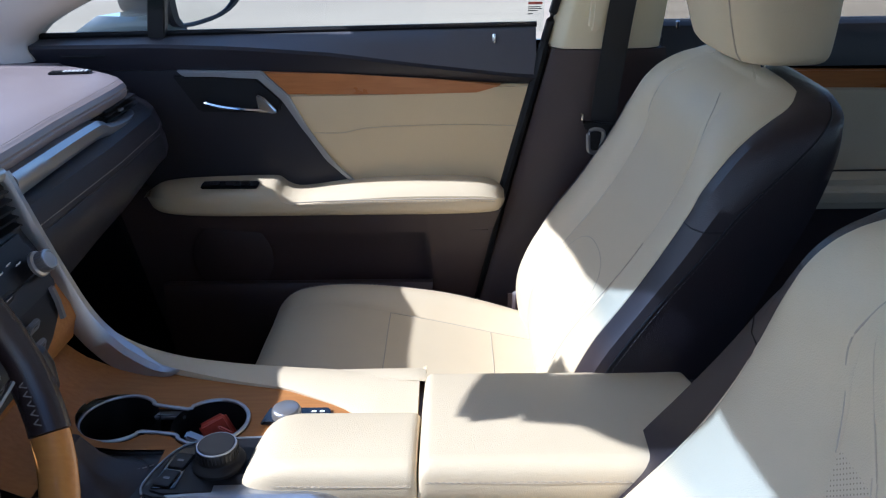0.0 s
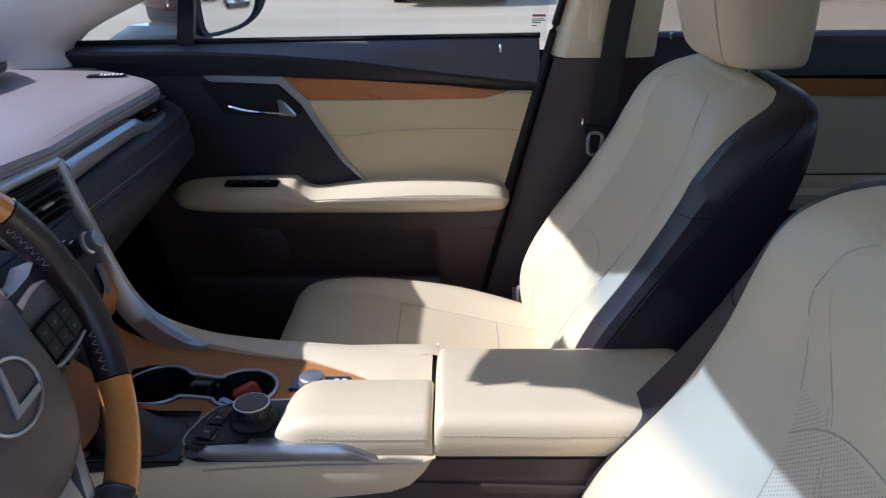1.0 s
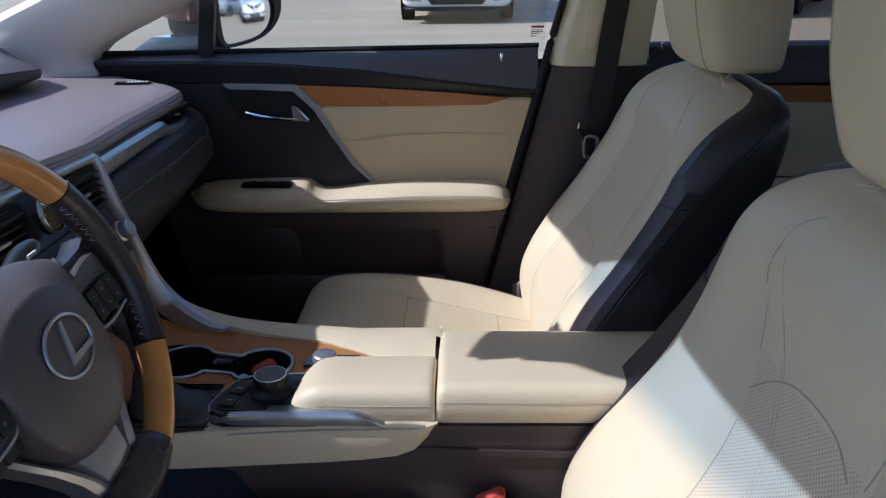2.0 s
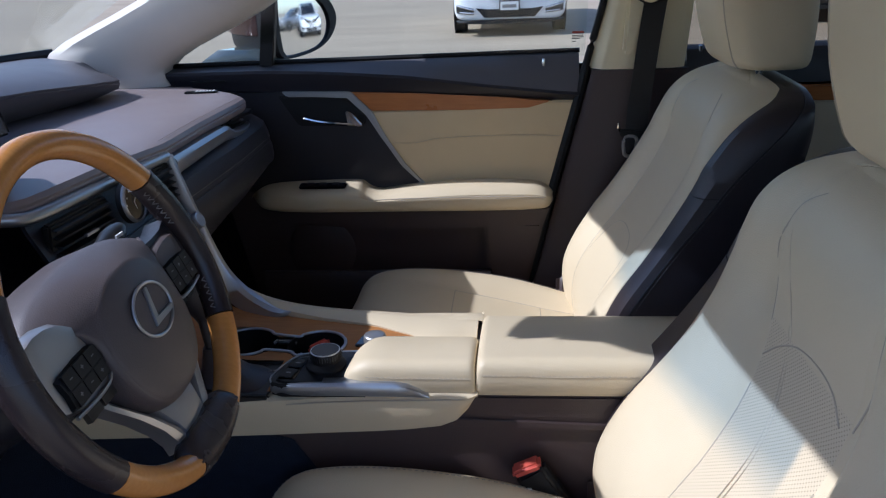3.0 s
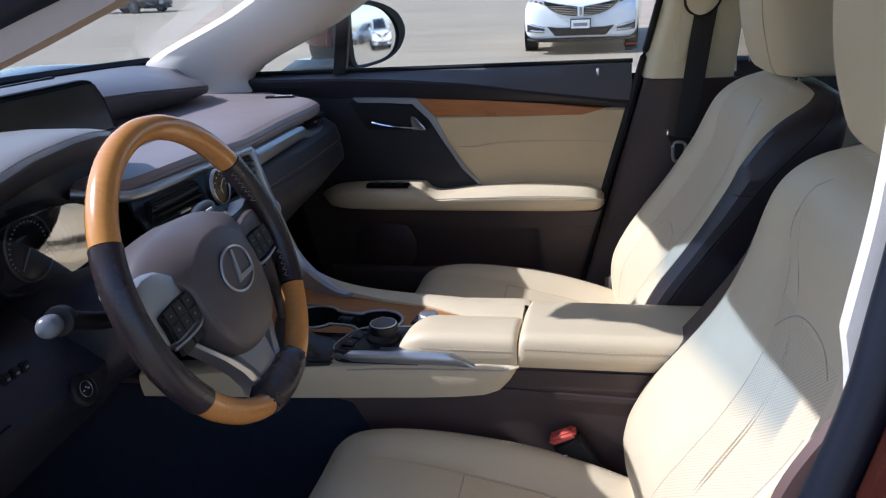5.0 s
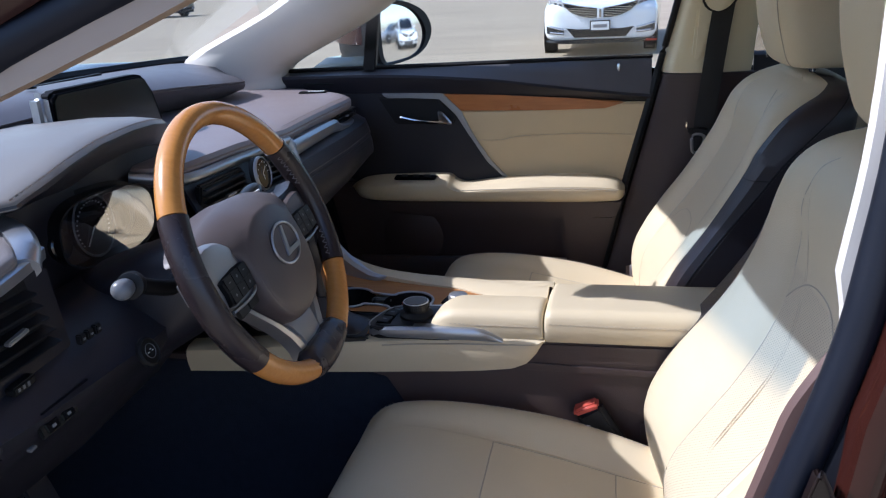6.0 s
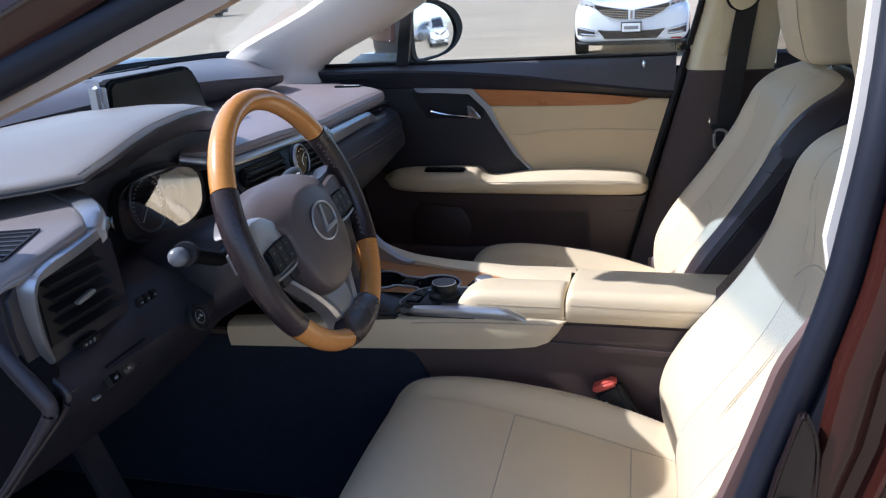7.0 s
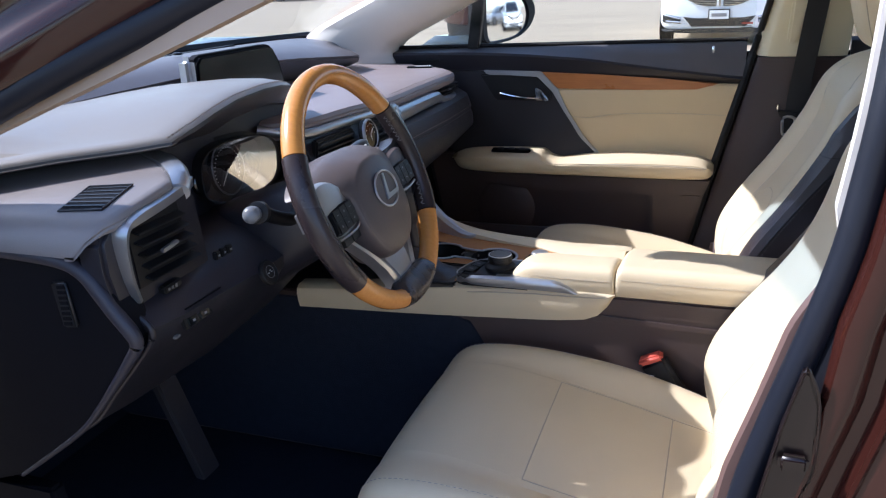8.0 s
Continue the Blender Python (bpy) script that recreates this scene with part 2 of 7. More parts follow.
def strip(rings, j0, j1, i0=0, i1=None):
    """The columns j0 to j1 of a row of rings, with a UV map in metres."""
    i1 = len(rings) - 1 if i1 is None else i1
    bm = bmesh.new()
    lay = bm.loops.layers.uv.new("UVMap")
    vs = {(i, j): bm.verts.new(rings[i][j]) for i in range(i0, i1 + 1) for j in range(j0, j1 + 1)}
    mid = (j0 + j1) // 2
    vv, acc = {}, 0.0
    for i in range(i0, i1 + 1):
        if i > i0:
            acc += (Vector(rings[i][mid]) - Vector(rings[i - 1][mid])).length
        vv[i] = acc
    for i in range(i0, i1):
        for j in range(j0, j1):
            ks = ((i, j), (i, j + 1), (i + 1, j + 1), (i + 1, j))
            f = bm.faces.new([vs[k] for k in ks])
            for lp, k in zip(f.loops, ks):
                lp[lay].uv = (rings[k[0]][k[1]][1], vv[k[0]])
    return bm


def tube(pts, r, n=8, closed=False, bm=None, flat=1.0, up=(0, 0, 1)):
    """A round bar along pts; flat squeezes it along the up side."""
    P = [Vector(p) for p in pts]
    rings = []
    k = len(P)
    for i in range(k):
        d = (P[(i + 1) % k] - P[i - 1]) if closed else (P[min(i + 1, k - 1)] - P[max(i - 1, 0)])
        d.normalize()
        u = Vector(up)
        if abs(u.dot(d)) > 0.95:
            u = Vector((1, 0, 0))
        s = d.cross(u).normalized()
        u = s.cross(d).normalized()
        rad = r[i] if isinstance(r, (list, tuple)) else r
        rings.append([P[i] + s * math.cos(a) * rad + u * math.sin(a) * rad * flat for a in [2 * math.pi * j / n for j in range(n)]])
    if closed:
        rings.append(rings[0])
    return skin(rings, caps=not closed, bm=bm)


def prism(poly, axis, a, b, bevel=0.0, seg=2):
    """A plate: poly (pairs in the other two axes, in x, y, z order) from a to b along axis."""
    bm = bmesh.new()
    def p3(u, v, w):
        return {"x": (w, u, v), "y": (u, w, v), "z": (u, v, w)}[axis]
    lo = [bm.verts.new(p3(u, v, a)) for u, v in poly]
    hi = [bm.verts.new(p3(u, v, b)) for u, v in poly]
    bm.faces.new(lo)
    bm.faces.new(hi[::-1])
    n = len(poly)
    for i in range(n):
        bm.faces.new((lo[i], lo[(i + 1) % n], hi[(i + 1) % n], hi[i]))
    if bevel:
        bmesh.ops.bevel(bm, geom=list(bm.edges), offset=bevel, segments=seg, affect='EDGES', clamp_overlap=True)
    return bm


def rbox(c, s, r=0.004, seg=2, rot=None, bm=None):
    """A box with rounded edges: centre, sizes, radius, turn (Matrix)."""
    b = bmesh.new()
    bmesh.ops.create_cube(b, size=1.0)
    bmesh.ops.scale(b, vec=s, verts=b.verts)
    if r:
        bmesh.ops.bevel(b, geom=list(b.edges), offset=min(r, min(s) * 0.48), segments=seg, affect='EDGES')
    m = Matrix.Translation(c) @ (rot.to_4x4() if rot else Matrix())
    bmesh.ops.transform(b, matrix=m, verts=b.verts)
    if bm is None:
        return b
    me = bpy.data.meshes.new("tmp")
    b.to_mesh(me)
    b.free()
    bm.from_mesh(me)
    bpy.data.meshes.remove(me)
    return bm


def lathe(prof, centre, rot=None, n=28, bm=None, caps=True):
    """A turned body: prof is a list of (radius, height) along its own z."""
    rot = rot or Matrix.Identity(3)
    C = Vector(centre)
    rings = [[C + rot @ Vector((r * math.cos(a), r * math.sin(a), h)) for a in [2 * math.pi * j / n for j in range(n)]] for r, h in prof]
    return skin(rings, bm=bm, caps=caps)


def sheet(rows, thick=(0, 0, -0.004), bm=None):
    """A sheet through rows of points, given thickness along a vector."""
    T = Vector(thick)
    bm = bm or bmesh.new()
    top = [[bm.verts.new(p) for p in r] for r in rows]
    bot = [[bm.verts.new(Vector(p) + T) for p in r] for r in rows]
    R, C = len(rows), len(rows[0])
    for i in range(R - 1):
        for j in range(C - 1):
            bm.faces.new((top[i][j], top[i][j + 1], top[i + 1][j + 1], top[i + 1][j]))
            bm.faces.new((bot[i][j], bot[i + 1][j], bot[i + 1][j + 1], bot[i][j + 1]))
    for i in range(R - 1):
        bm.faces.new((top[i][0], top[i + 1][0], bot[i + 1][0], bot[i][0]))
        bm.faces.new((top[i][C - 1], bot[i][C - 1], bot[i + 1][C - 1], top[i + 1][C - 1]))
    for j in range(C - 1):
        bm.faces.new((top[0][j], bot[0][j], bot[0][j + 1], top[0][j + 1]))
        bm.faces.new((top[R - 1][j], top[R - 1][j + 1], bot[R - 1][j + 1], bot[R - 1][j]))
    return bm


def stitches(pts, length=0.0045, gap=0.003, r=0.0005, lift=(0, 0, 0)):
    """A row of short thread dashes along pts, joined."""
    P = [Vector(p) + Vector(lift) for p in pts]
    bm = bmesh.new()
    acc, start, on = 0.0, P[0], True
    for a, b in zip(P, P[1:]):
        seg = (b - a).length
        pos = 0.0
        while pos < seg:
            need = (length if on else gap) - acc
            step = min(need, seg - pos)
            pos += step
            acc += step
            q = a.lerp(b, pos / seg)
            if acc >= (length if on else gap) - 1e-6:
                if on:
                    tube([start, q], r, n=4, bm=bm)
                start, on, acc = q, not on, 0.0
    return bm


def lerp_table(tab, x):
    """Piecewise linear value from a list of (x, v, ...)."""
    if x <= tab[0][0]:
        return tab[0][1:]
    for a, b in zip(tab, tab[1:]):
        if x <= b[0]:
            t = (x - a[0]) / (b[0] - a[0])
            return tuple(u + (v - u) * t for u, v in zip(a[1:], b[1:]))
    return tab[-1][1:]


def rotm(ax, deg):
    return Matrix.Rotation(radians(deg), 3, ax)


# ---- ground and car shell ----
def ground_z(y):
    """The lot rises gently on the passenger side."""
    return 0.012 * min(max(0.0, y - 1.5), 38.5)


bm = skin([[(x, -400, 0), (x, 1.5, 0), (x, 40, ground_z(40)), (x, 400, ground_z(40))] for x in (-400, 400)], closed=False, caps=False)
ground = solo("ground", bm, ASPHALT, "worn sunlit brownish-grey asphalt of a parking lot", "ground", kind="structure")

bm = prism([(-1.25, -0.80), (2.3, -0.80), (2.3, 0.80), (-1.25, 0.80)], "z", 0.30, 0.36)
floor = solo("floor", bm, CARPET, "black carpeted floor of the car cabin", "floor", kind="structure")

# roof with header edge, its unseen front line shaped to cast the seat shadows
roof_rows = []
HEADER = [(-0.72, -0.480), (-0.695, -0.400), (-0.670, -0.300), (-0.62, -0.280), (-0.39, -0.330), (-0.14, -0.338), (-0.01, -0.345), (0.04, -0.405), (0.11, -0.455), (0.19, -0.486), (0.27, -0.496), (0.41, -0.522), (0.55, -0.530)]
for x, zc, hw in ((-0.30, 1.55, 0.715), (-0.2, 1.575, 0.69), (-0.1, 1.61, 0.66), (0.4, 1.65, 0.62), (1.2, 1.64, 0.60), (2.0, 1.57, 0.57)):
    roof_rows.append([(lerp_table(HEADER, s * hw)[0] if x < -0.25 else x, s * hw, zc - (0.05 * s * s if x > -0.25 else 0.01 * s * s)) for s in [i / 32 for i in range(-32, 33)]])
ceiling = solo("ceiling", sheet(roof_rows, (0, 0, 0.035)), PILLAR, "light grey cloth headliner of the car roof", "ceiling", kind="structure")
roof_out = [[(p[0], p[1] * 1.04, p[2] + 0.04) for p in r] for r in roof_rows]
roof = solo("roof", sheet(roof_out, (0, 0, 0.006)), RED, "deep red painted steel car roof", "roof", kind="structure")

# rear and front closing walls
solo("wall_rear", prism([(-0.78, 0.36), (0.78, 0.36), (0.75, 1.15), (-0.75, 1.15)], "x", 2.2, 2.24), NAVY, "dark trim behind the rear seat", "wall", kind="structure")
solo("wall_firewall", prism([(-0.76, 0.30), (0.76, 0.30), (0.76, 1.06), (-0.76, 1.06)], "x", -1.12, -1.09), CARPET, "black padded firewall at the end of the footwell", "wall", kind="structure")

# bonnet, seen through the windscreen
bon = []
for x, z in ((-1.09, 1.165), (-1.13, 1.178), (-1.25, 1.182), (-1.5, 1.162), (-1.8, 1.10), (-2.0, 1.02), (-2.12, 0.86)):
    bon.append([(x + 0.10 * abs(s) ** 2, s * 0.94, z - 0.05 * s ** 6 + (0.012 if 0.5 < abs(s) < 0.9 else 0)) for s in [i / 8 for i in range(-8, 9)]])
solo("bonnet", sheet(bon, (0, 0, -0.02)), RED, "deep red glossy bonnet beyond the windscreen", "bonnet")

# windscreen
def screen_pt(u, v):
    """u across (-1..1), v from base (0) to header (1)."""
    x = -1.10 + 0.73 * v + 0.15 * u * u * (1 - 0.6 * v)
    return (x, u * (0.72 - 0.16 * v), 1.182 + 0.375 * v - 0.03 * u * u * v)


ws = [[screen_pt(i / 8, j / 6) for i in range(-8, 9)] for j in range(7)]
windshield = solo("windshield", sheet(ws, (0.003, 0, 0.004)), GLASS, "clear curved windscreen glass", "windshield", kind="structure")
windshield.visible_shadow = False
# Out of view; tints the upper edge of the sun on the driver seat.
band = part("shade_band", sheet([[Vector(screen_pt(i / 8, v)) - Vector((0, 0, 0.006)) for i in range(-8, 9)] for v in (0.84, 0.90, 0.95, 1.0, 1.05, 1.12)], (0.002, 0, 0.002)), SHADEBAND, windshield, "blue graded shade band along the top of the windscreen")
bm = tube(cr([screen_pt(i / 4, 0.0) for i in range(-4, 5)], 4), 0.012, n=6)
solo("windshield_seal", bm, BLACK, "black rubber seal along the base of the windscreen", "seal", kind="structure")

# pillars on the passenger side
def pillar(name, edge_a, edge_b, inward, material, label, thick=0.035, back=0.02):
    """A tapered padded post between two edge lines."""
    A, B = cr(edge_a, 5), cr(edge_b, 5)
    rings = []
    N = Vector(inward)
    for a, b in zip(A, B):
        m = (a + b) / 2
        rings.append([a + N * 0.0, a.lerp(b, 0.12) + N * thick * 0.7, a.lerp(b, 0.35) + N * thick, m + N * thick * 1.05, a.lerp(b, 0.65) + N * thick, a.lerp(b, 0.88) + N * thick * 0.7, b + N * 0.0, b - N * back, a - N * back])
    return solo(name, skin(rings), material, label, "pillar trim", kind="structure")


# Deepened outward, out of view, to keep the sun off the door.
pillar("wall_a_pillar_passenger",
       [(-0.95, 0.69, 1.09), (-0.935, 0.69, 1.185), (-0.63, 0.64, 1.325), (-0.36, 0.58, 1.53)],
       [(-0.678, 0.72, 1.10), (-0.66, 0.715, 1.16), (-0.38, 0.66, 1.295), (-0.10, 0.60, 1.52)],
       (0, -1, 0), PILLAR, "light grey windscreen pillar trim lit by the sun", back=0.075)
# pillars on the driver side, their shade painted in as a darker taupe
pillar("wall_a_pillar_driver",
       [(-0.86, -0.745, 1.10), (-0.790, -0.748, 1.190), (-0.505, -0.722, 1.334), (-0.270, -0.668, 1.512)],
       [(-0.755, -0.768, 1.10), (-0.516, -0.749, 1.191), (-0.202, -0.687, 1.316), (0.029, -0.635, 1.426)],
       (0, 1, 0), TAUPE, "taupe driver-side windscreen pillar trim, toned darker for its shaded side", 0.012)
# body frame round the driver door opening: outer red skin and rubber seal
fr_seal = cr([(-0.812, -0.783, 1.034), (-0.678, -0.778, 1.134), (-0.483, -0.770, 1.225), (-0.272, -0.706, 1.319), (-0.067, -0.678, 1.402), (0.124, -0.673, 1.449), (0.296, -0.697, 1.416)], 6)
solo("door_seal_upper", tube([p + Vector((0, -0.003, 0.004)) for p in fr_seal], 0.0158, n=14, flat=1.15), RUBBER, "dark blue-black rubber door seal along the windscreen pillar", "seal", kind="structure")
A = cr([(-0.945, -0.826, 0.996), (-0.678, -0.811, 1.144), (-0.473, -0.787, 1.240), (-0.301, -0.730, 1.322), (-0.086, -0.702, 1.421), (0.105, -0.692, 1.483), (0.487, -0.692, 1.511)], 5)
B = cr([(-0.945, -0.797, 1.158), (-0.754, -0.773, 1.263), (-0.563, -0.744, 1.359), (-0.411, -0.711, 1.445), (-0.201, -0.659, 1.540), (0.105, -0.635, 1.588), (0.487, -0.625, 1.616)], 5)
solo("body_side_rail", skin([[a, a.lerp(b, 0.05) + Vector((0, -0.012, 0.004)), a.lerp(b, 0.16) + Vector((0, -0.020, 0.006)), a.lerp(b, 0.24) + Vector((0, -0.0195, 0.006)), a.lerp(b, 0.30) + Vector((0, -0.0175, 0.004)), a.lerp(b, 0.40) + Vector((0, -0.019, 0.006)), a.lerp(b, 0.46) + Vector((0, -0.026, 0.010)), a.lerp(b, 0.54) + Vector((0, -0.030, 0.018)), a.lerp(b, 0.75) + Vector((0, -0.034, 0.012)), b + Vector((0, -0.032, 0.0)), b + Vector((0, -0.026, 0.045)), b + Vector((0, -0.012, 0.085)), b + Vector((0, 0.012, 0.09)), b + Vector((0, 0.014, -0.01)), a + Vector((0, 0.036, 0.004))] for a, b in zip(A, B)]),
     RED, "deep red painted roof rail above the driver door opening", "car body", kind="structure")

# driver B pillar: light trim edge, thick seal, red jamb
edge = cr([(0.337, -0.66, 1.50), (0.323, -0.715, 1.272), (0.312, -0.722, 1.158), (0.299, -0.724, 1.081), (0.262, -0.724, 0.94), (0.244, -0.724, 0.855), (0.225, -0.724, 0.70), (0.20, -0.72, 0.52), (0.05, -0.71, 0.44)], 5)
solo("wall_b_pillar_driver", skin([[p + Vector((k + 0.002, 0.010, 0)), p + Vector((0.002 + k, -0.004, 0)), p + Vector((0.03 + k, -0.006, 0)), p + Vector((0.14, 0.0, 0)), p + Vector((0.17, 0.03, 0))] for p, k in [(q, 0.0 if i < 12 else 0.0045 * (i - 11)) for i, q in enumerate(edge[:18])]]), PILLAR, "pale upper door pillar trim edge caught by the sun", "pillar trim", kind="structure")
low_edge = cr([(0.303, -0.723, 1.10), (0.293, -0.723, 1.06), (0.281, -0.723, 1.015), (0.265, -0.723, 0.955), (0.249, -0.723, 0.90), (0.241, -0.723, 0.865), (0.224, -0.723, 0.75), (0.198, -0.722, 0.60), (0.17, -0.72, 0.52), (0.08, -0.71, 0.44)], 4)
solo("wall_b_pillar_driver_lower", skin([[p + Vector((0.010, 0.014, 0)), p + Vector((0.0, 0.004, 0)), p + Vector((0.003, -0.003, 0)), p + Vector((0.03, -0.006, 0)), p + Vector((0.20, 0.0, 0)), p + Vector((0.23, 0.04, 0))] for p in [q + Vector((0.022 * max(0.0, 1 - k / 7) ** 1.5, 0, 0)) for k, q in enumerate(low_edge)]]), TRIMB, "plum-brown lower door pillar trim", "pillar trim", kind="structure")
seal2 = [p + Vector((0.0165, -0.0215, 0.0)) for p in edge]
solo("door_seal_side", tube(seal2, 0.0132, n=16, flat=1.0), RUBBER, "thick blue-grey rubber door seal on the rear pillar", "seal", kind="structure")
jamb = thing("door_jamb", (0.42, -0.75, 0.6), "deep red painted door jamb with a black striker plate", "door jamb")
part("seal_channel", skin([[p + Vector((0.024, -0.012, 0)), p + Vector((0.040, -0.036, 0)), p + Vector((0.047, -0.042, 0)), p + Vector((0.052, -0.042, 0)), p + Vector((0.052, 0.0, 0)), p + Vector((0.03, 0.0, 0))] for p in [q - Vector((0.009, 0, 0)) for q in edge]]), DEEP, jamb, "black channel behind the seal")
near = [p + Vector((-0.011 - 0.011 * min(1.0, max(0.0, (p.z - 0.99) / 0.07)), 0, 0)) for p in edge]
part("panel", skin([[p + Vector((0.048, -0.030, 0)), p + Vector((0.048, -0.046, 0)), p + Vector((0.052, -0.053, 0)), p + Vector((0.062, -0.057, 0)), p + Vector((0.072, -0.055, 0)), p + Vector((0.078, -0.049, 0)), p + Vector((0.088, -0.049, 0)), p + Vector((0.094, -0.056, 0)), p + Vector((0.109, -0.062, 0)), p + Vector((0.134, -0.068, 0)), p + Vector((0.164, -0.085, 0)), p + Vector((0.184, -0.11, 0)), p + Vector((0.420, -0.13, 0)), p + Vector((0.420, 0.0, 0)), p + Vector((0.054, 0.0, 0))] for p in near]), RED, jamb)
bp = [(0.280, 0.898), (0.291, 0.966), (0.303, 1.020), (0.308, 1.018), (0.317, 0.991), (0.318, 0.93), (0.308, 0.895), (0.290, 0.80), (0.262, 0.80)]
bp = [(u - 0.006, v) for u, v in bp]
part("striker_plate", prism(bp, "y", -0.780, -0.768, 0.002), LATCHBLK, jamb, "glossy brown-black latch cover")
part("plate_rim", tube(cr([(u, -0.781, v) for u, v in bp], 3, True), 0.0013, n=6, closed=True), LATCHBLK, jamb)
part("striker", rbox((0.296, -0.785, 0.937), (0.024, 0.010, 0.017), 0.004, 3), LATCHBLK, jamb, "glossy black striker block")
part("weld_ridge", tube([p + Vector((0.098, -0.0585, 0)) for p in near], 0.003, n=6), RED, jamb)

# rocker sill under the door opening
solo("door_sill", prism([(-0.90, 0.28), (-0.70, 0.28), (-0.665, 0.40), (-0.685, 0.435), (-0.74, 0.44), (-0.86, 0.40)], "x", -0.95, 0.30, 0.008), RED, "deep red door sill with rounded lip", "sill", kind="structure")


# ---- driver door, standing open ----
def open_door():
    d = thing("door_3", (-0.90, -0.86, 0.35), "driver door standing open, deep red outside with a plum trim panel", "car door", kind="structure")
    hinge, turn = Vector((-0.93, -0.85, 0.0)), radians(-66)
    ex = Vector((math.cos(turn), math.sin(turn), 0))
    ey = Vector((-ex.y, ex.x, 0))

    def at(a, b, z):
        return hinge + ex * a + ey * b + Vector((0, 0, z))

    stations = ((0.0, 0.40, 1.10), (0.10, 0.36, 1.115), (0.45, 0.34, 1.125), (0.85, 0.35, 1.135), (1.02, 0.42, 1.14), (1.06, 0.60, 1.14))
    part("outer_skin", sheet([[at(a, -0.055, zt), at(a, -0.085, zt - 0.05), at(a, -0.115, (zt + zb) / 2 + 0.08), at(a, -0.10, zb + 0.15), at(a, -0.06, zb)] for a, zb, zt in stations], tuple(ey * 0.012)), RED, d, "deep red painted door skin")
    part("trim_panel", sheet([[at(a, -0.045, zt + 0.004), at(a, -0.012, zt - 0.012), at(a, 0.004, zt - 0.10), at(a, 0.0, (zt + zb) / 2), at(a, -0.02, zb + 0.04)] for a, zb, zt in stations], tuple(-ey * 0.012)), NAVY, d, "dark plum inner trim panel")
    part("armrest", skin([[at(a, 0.0, 0.86), at(a, w, 0.86), at(a, w + 0.01, 0.835), at(a, w, 0.805), at(a, 0.0, 0.80)] for a, w in ((0.30, 0.03), (0.34, 0.06), (0.55, 0.075), (0.85, 0.07), (0.90, 0.03))]), CREAM, d, "cream leather armrest")
    part("edge_seal", tube(cr([at(a, -0.03, z) for a, z in ((1.06, 1.14), (1.055, 0.90), (1.04, 0.62), (0.98, 0.40), (0.80, 0.345), (0.40, 0.335), (0.08, 0.36))], 5), 0.010, n=8), RUBBER, d, "dark rubber door seal")
    frame_line = cr([at(a, -0.04 + 0.25 * (z - 1.12), z) for a, z in ((0.10, 1.12), (0.34, 1.26), (0.62, 1.40), (0.86, 1.47), (1.02, 1.47), (1.06, 1.40), (1.06, 1.13))], 5)
    part("window_frame", tube(frame_line, 0.018, n=8), BLACK, d, "black window frame")
    pane3 = part("pane", sheet([[at(a, -0.045 + 0.25 * v * (zt - 1.12), 1.12 + v * (zt - 1.12)) for v in (0, 0.5, 1)] for a, zt in ((0.12, 1.13), (0.34, 1.26), (0.62, 1.40), (0.86, 1.465), (1.05, 1.45))], tuple(ey * 0.004)), GLASS, d, "clear door glass")
    pane3.visible_shadow = False


open_door()

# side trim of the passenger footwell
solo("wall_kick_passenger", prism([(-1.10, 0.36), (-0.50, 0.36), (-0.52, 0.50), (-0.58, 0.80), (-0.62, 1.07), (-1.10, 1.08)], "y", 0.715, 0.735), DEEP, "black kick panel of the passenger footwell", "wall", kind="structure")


# ---- passenger door and pillar ----
door = thing("door_1", (-0.1, 0.74, 0.5), "passenger door panel in cream leather, brown plastic and amber wood", "car door", kind="structure")
sill_z = lambda x: 1.131 + (x + 0.71) * 0.0125
pad_lo = lambda x: lerp_table([(-0.72, 1.082), (-0.43, 1.078), (-0.257, 1.074), (0.257, 1.043), (0.5, 1.03)], x)[0]
crease = lambda x: lerp_table([(-0.72, 1.128), (-0.45, 1.128), (-0.30, 1.122), (-0.12, 1.108), (0.05, 1.085), (0.25, 1.062)], x)[0]
rows_up, rows_lo = [], []
for i in range(21):
    x = -0.715 + i * (0.266 + 0.715) / 20
    zc = crease(x)
    rows_up.append([(x, 0.79, sill_z(x) + 0.002), (x, 0.775, sill_z(x) + 0.004), (x, 0.762, sill_z(x)), (x, 0.75 - 0.012 * (sill_z(x) - zc) / 0.09, (sill_z(x) + zc) / 2), (x, 0.728, zc)])
    rows_lo.append([(x, 0.728, zc), (x, 0.724, zc - 0.006), (x, 0.728, (zc + pad_lo(x)) / 2), (x, 0.738, pad_lo(x)), (x, 0.75, pad_lo(x) - 0.004)])
# Light painted in: lighter above the crease, darker on the shaded face below.
part("upper_pad", sheet(rows_up, (0, 0.02, -0.012)), LITSILL, door, "soft plum window sill pad, toned lighter for its lit top")
part("belt_band", sheet(rows_lo, (0, 0.02, 0)), NAVY, door, "lower face of the sill pad, toned darker for its shade")
part("sill_vent", rbox((-0.585, 0.7235, 1.108), (0.085, 0.004, 0.006), 0.002), BLACK, door)
part("window_seal", tube([(-0.71, 0.772, 1.139), (-0.4, 0.772, 1.142), (0.268, 0.772, 1.149)], 0.006, n=6), BLACK, door)
part("lock_pin", lathe([(0.0042, 0), (0.0045, 0.014), (0.0035, 0.017), (0.0005, 0.018)], (0.187, 0.752, 1.118), n=12), CHROME, door, "small chrome lock pin")
# wood strip
wp = [(-0.257, 1.0735), (-0.1, 1.067), (0.08, 1.055), (0.203, 1.0435), (0.185, 1.034), (0.154, 1.0255), (0.0, 1.0265), (-0.212, 1.029)]
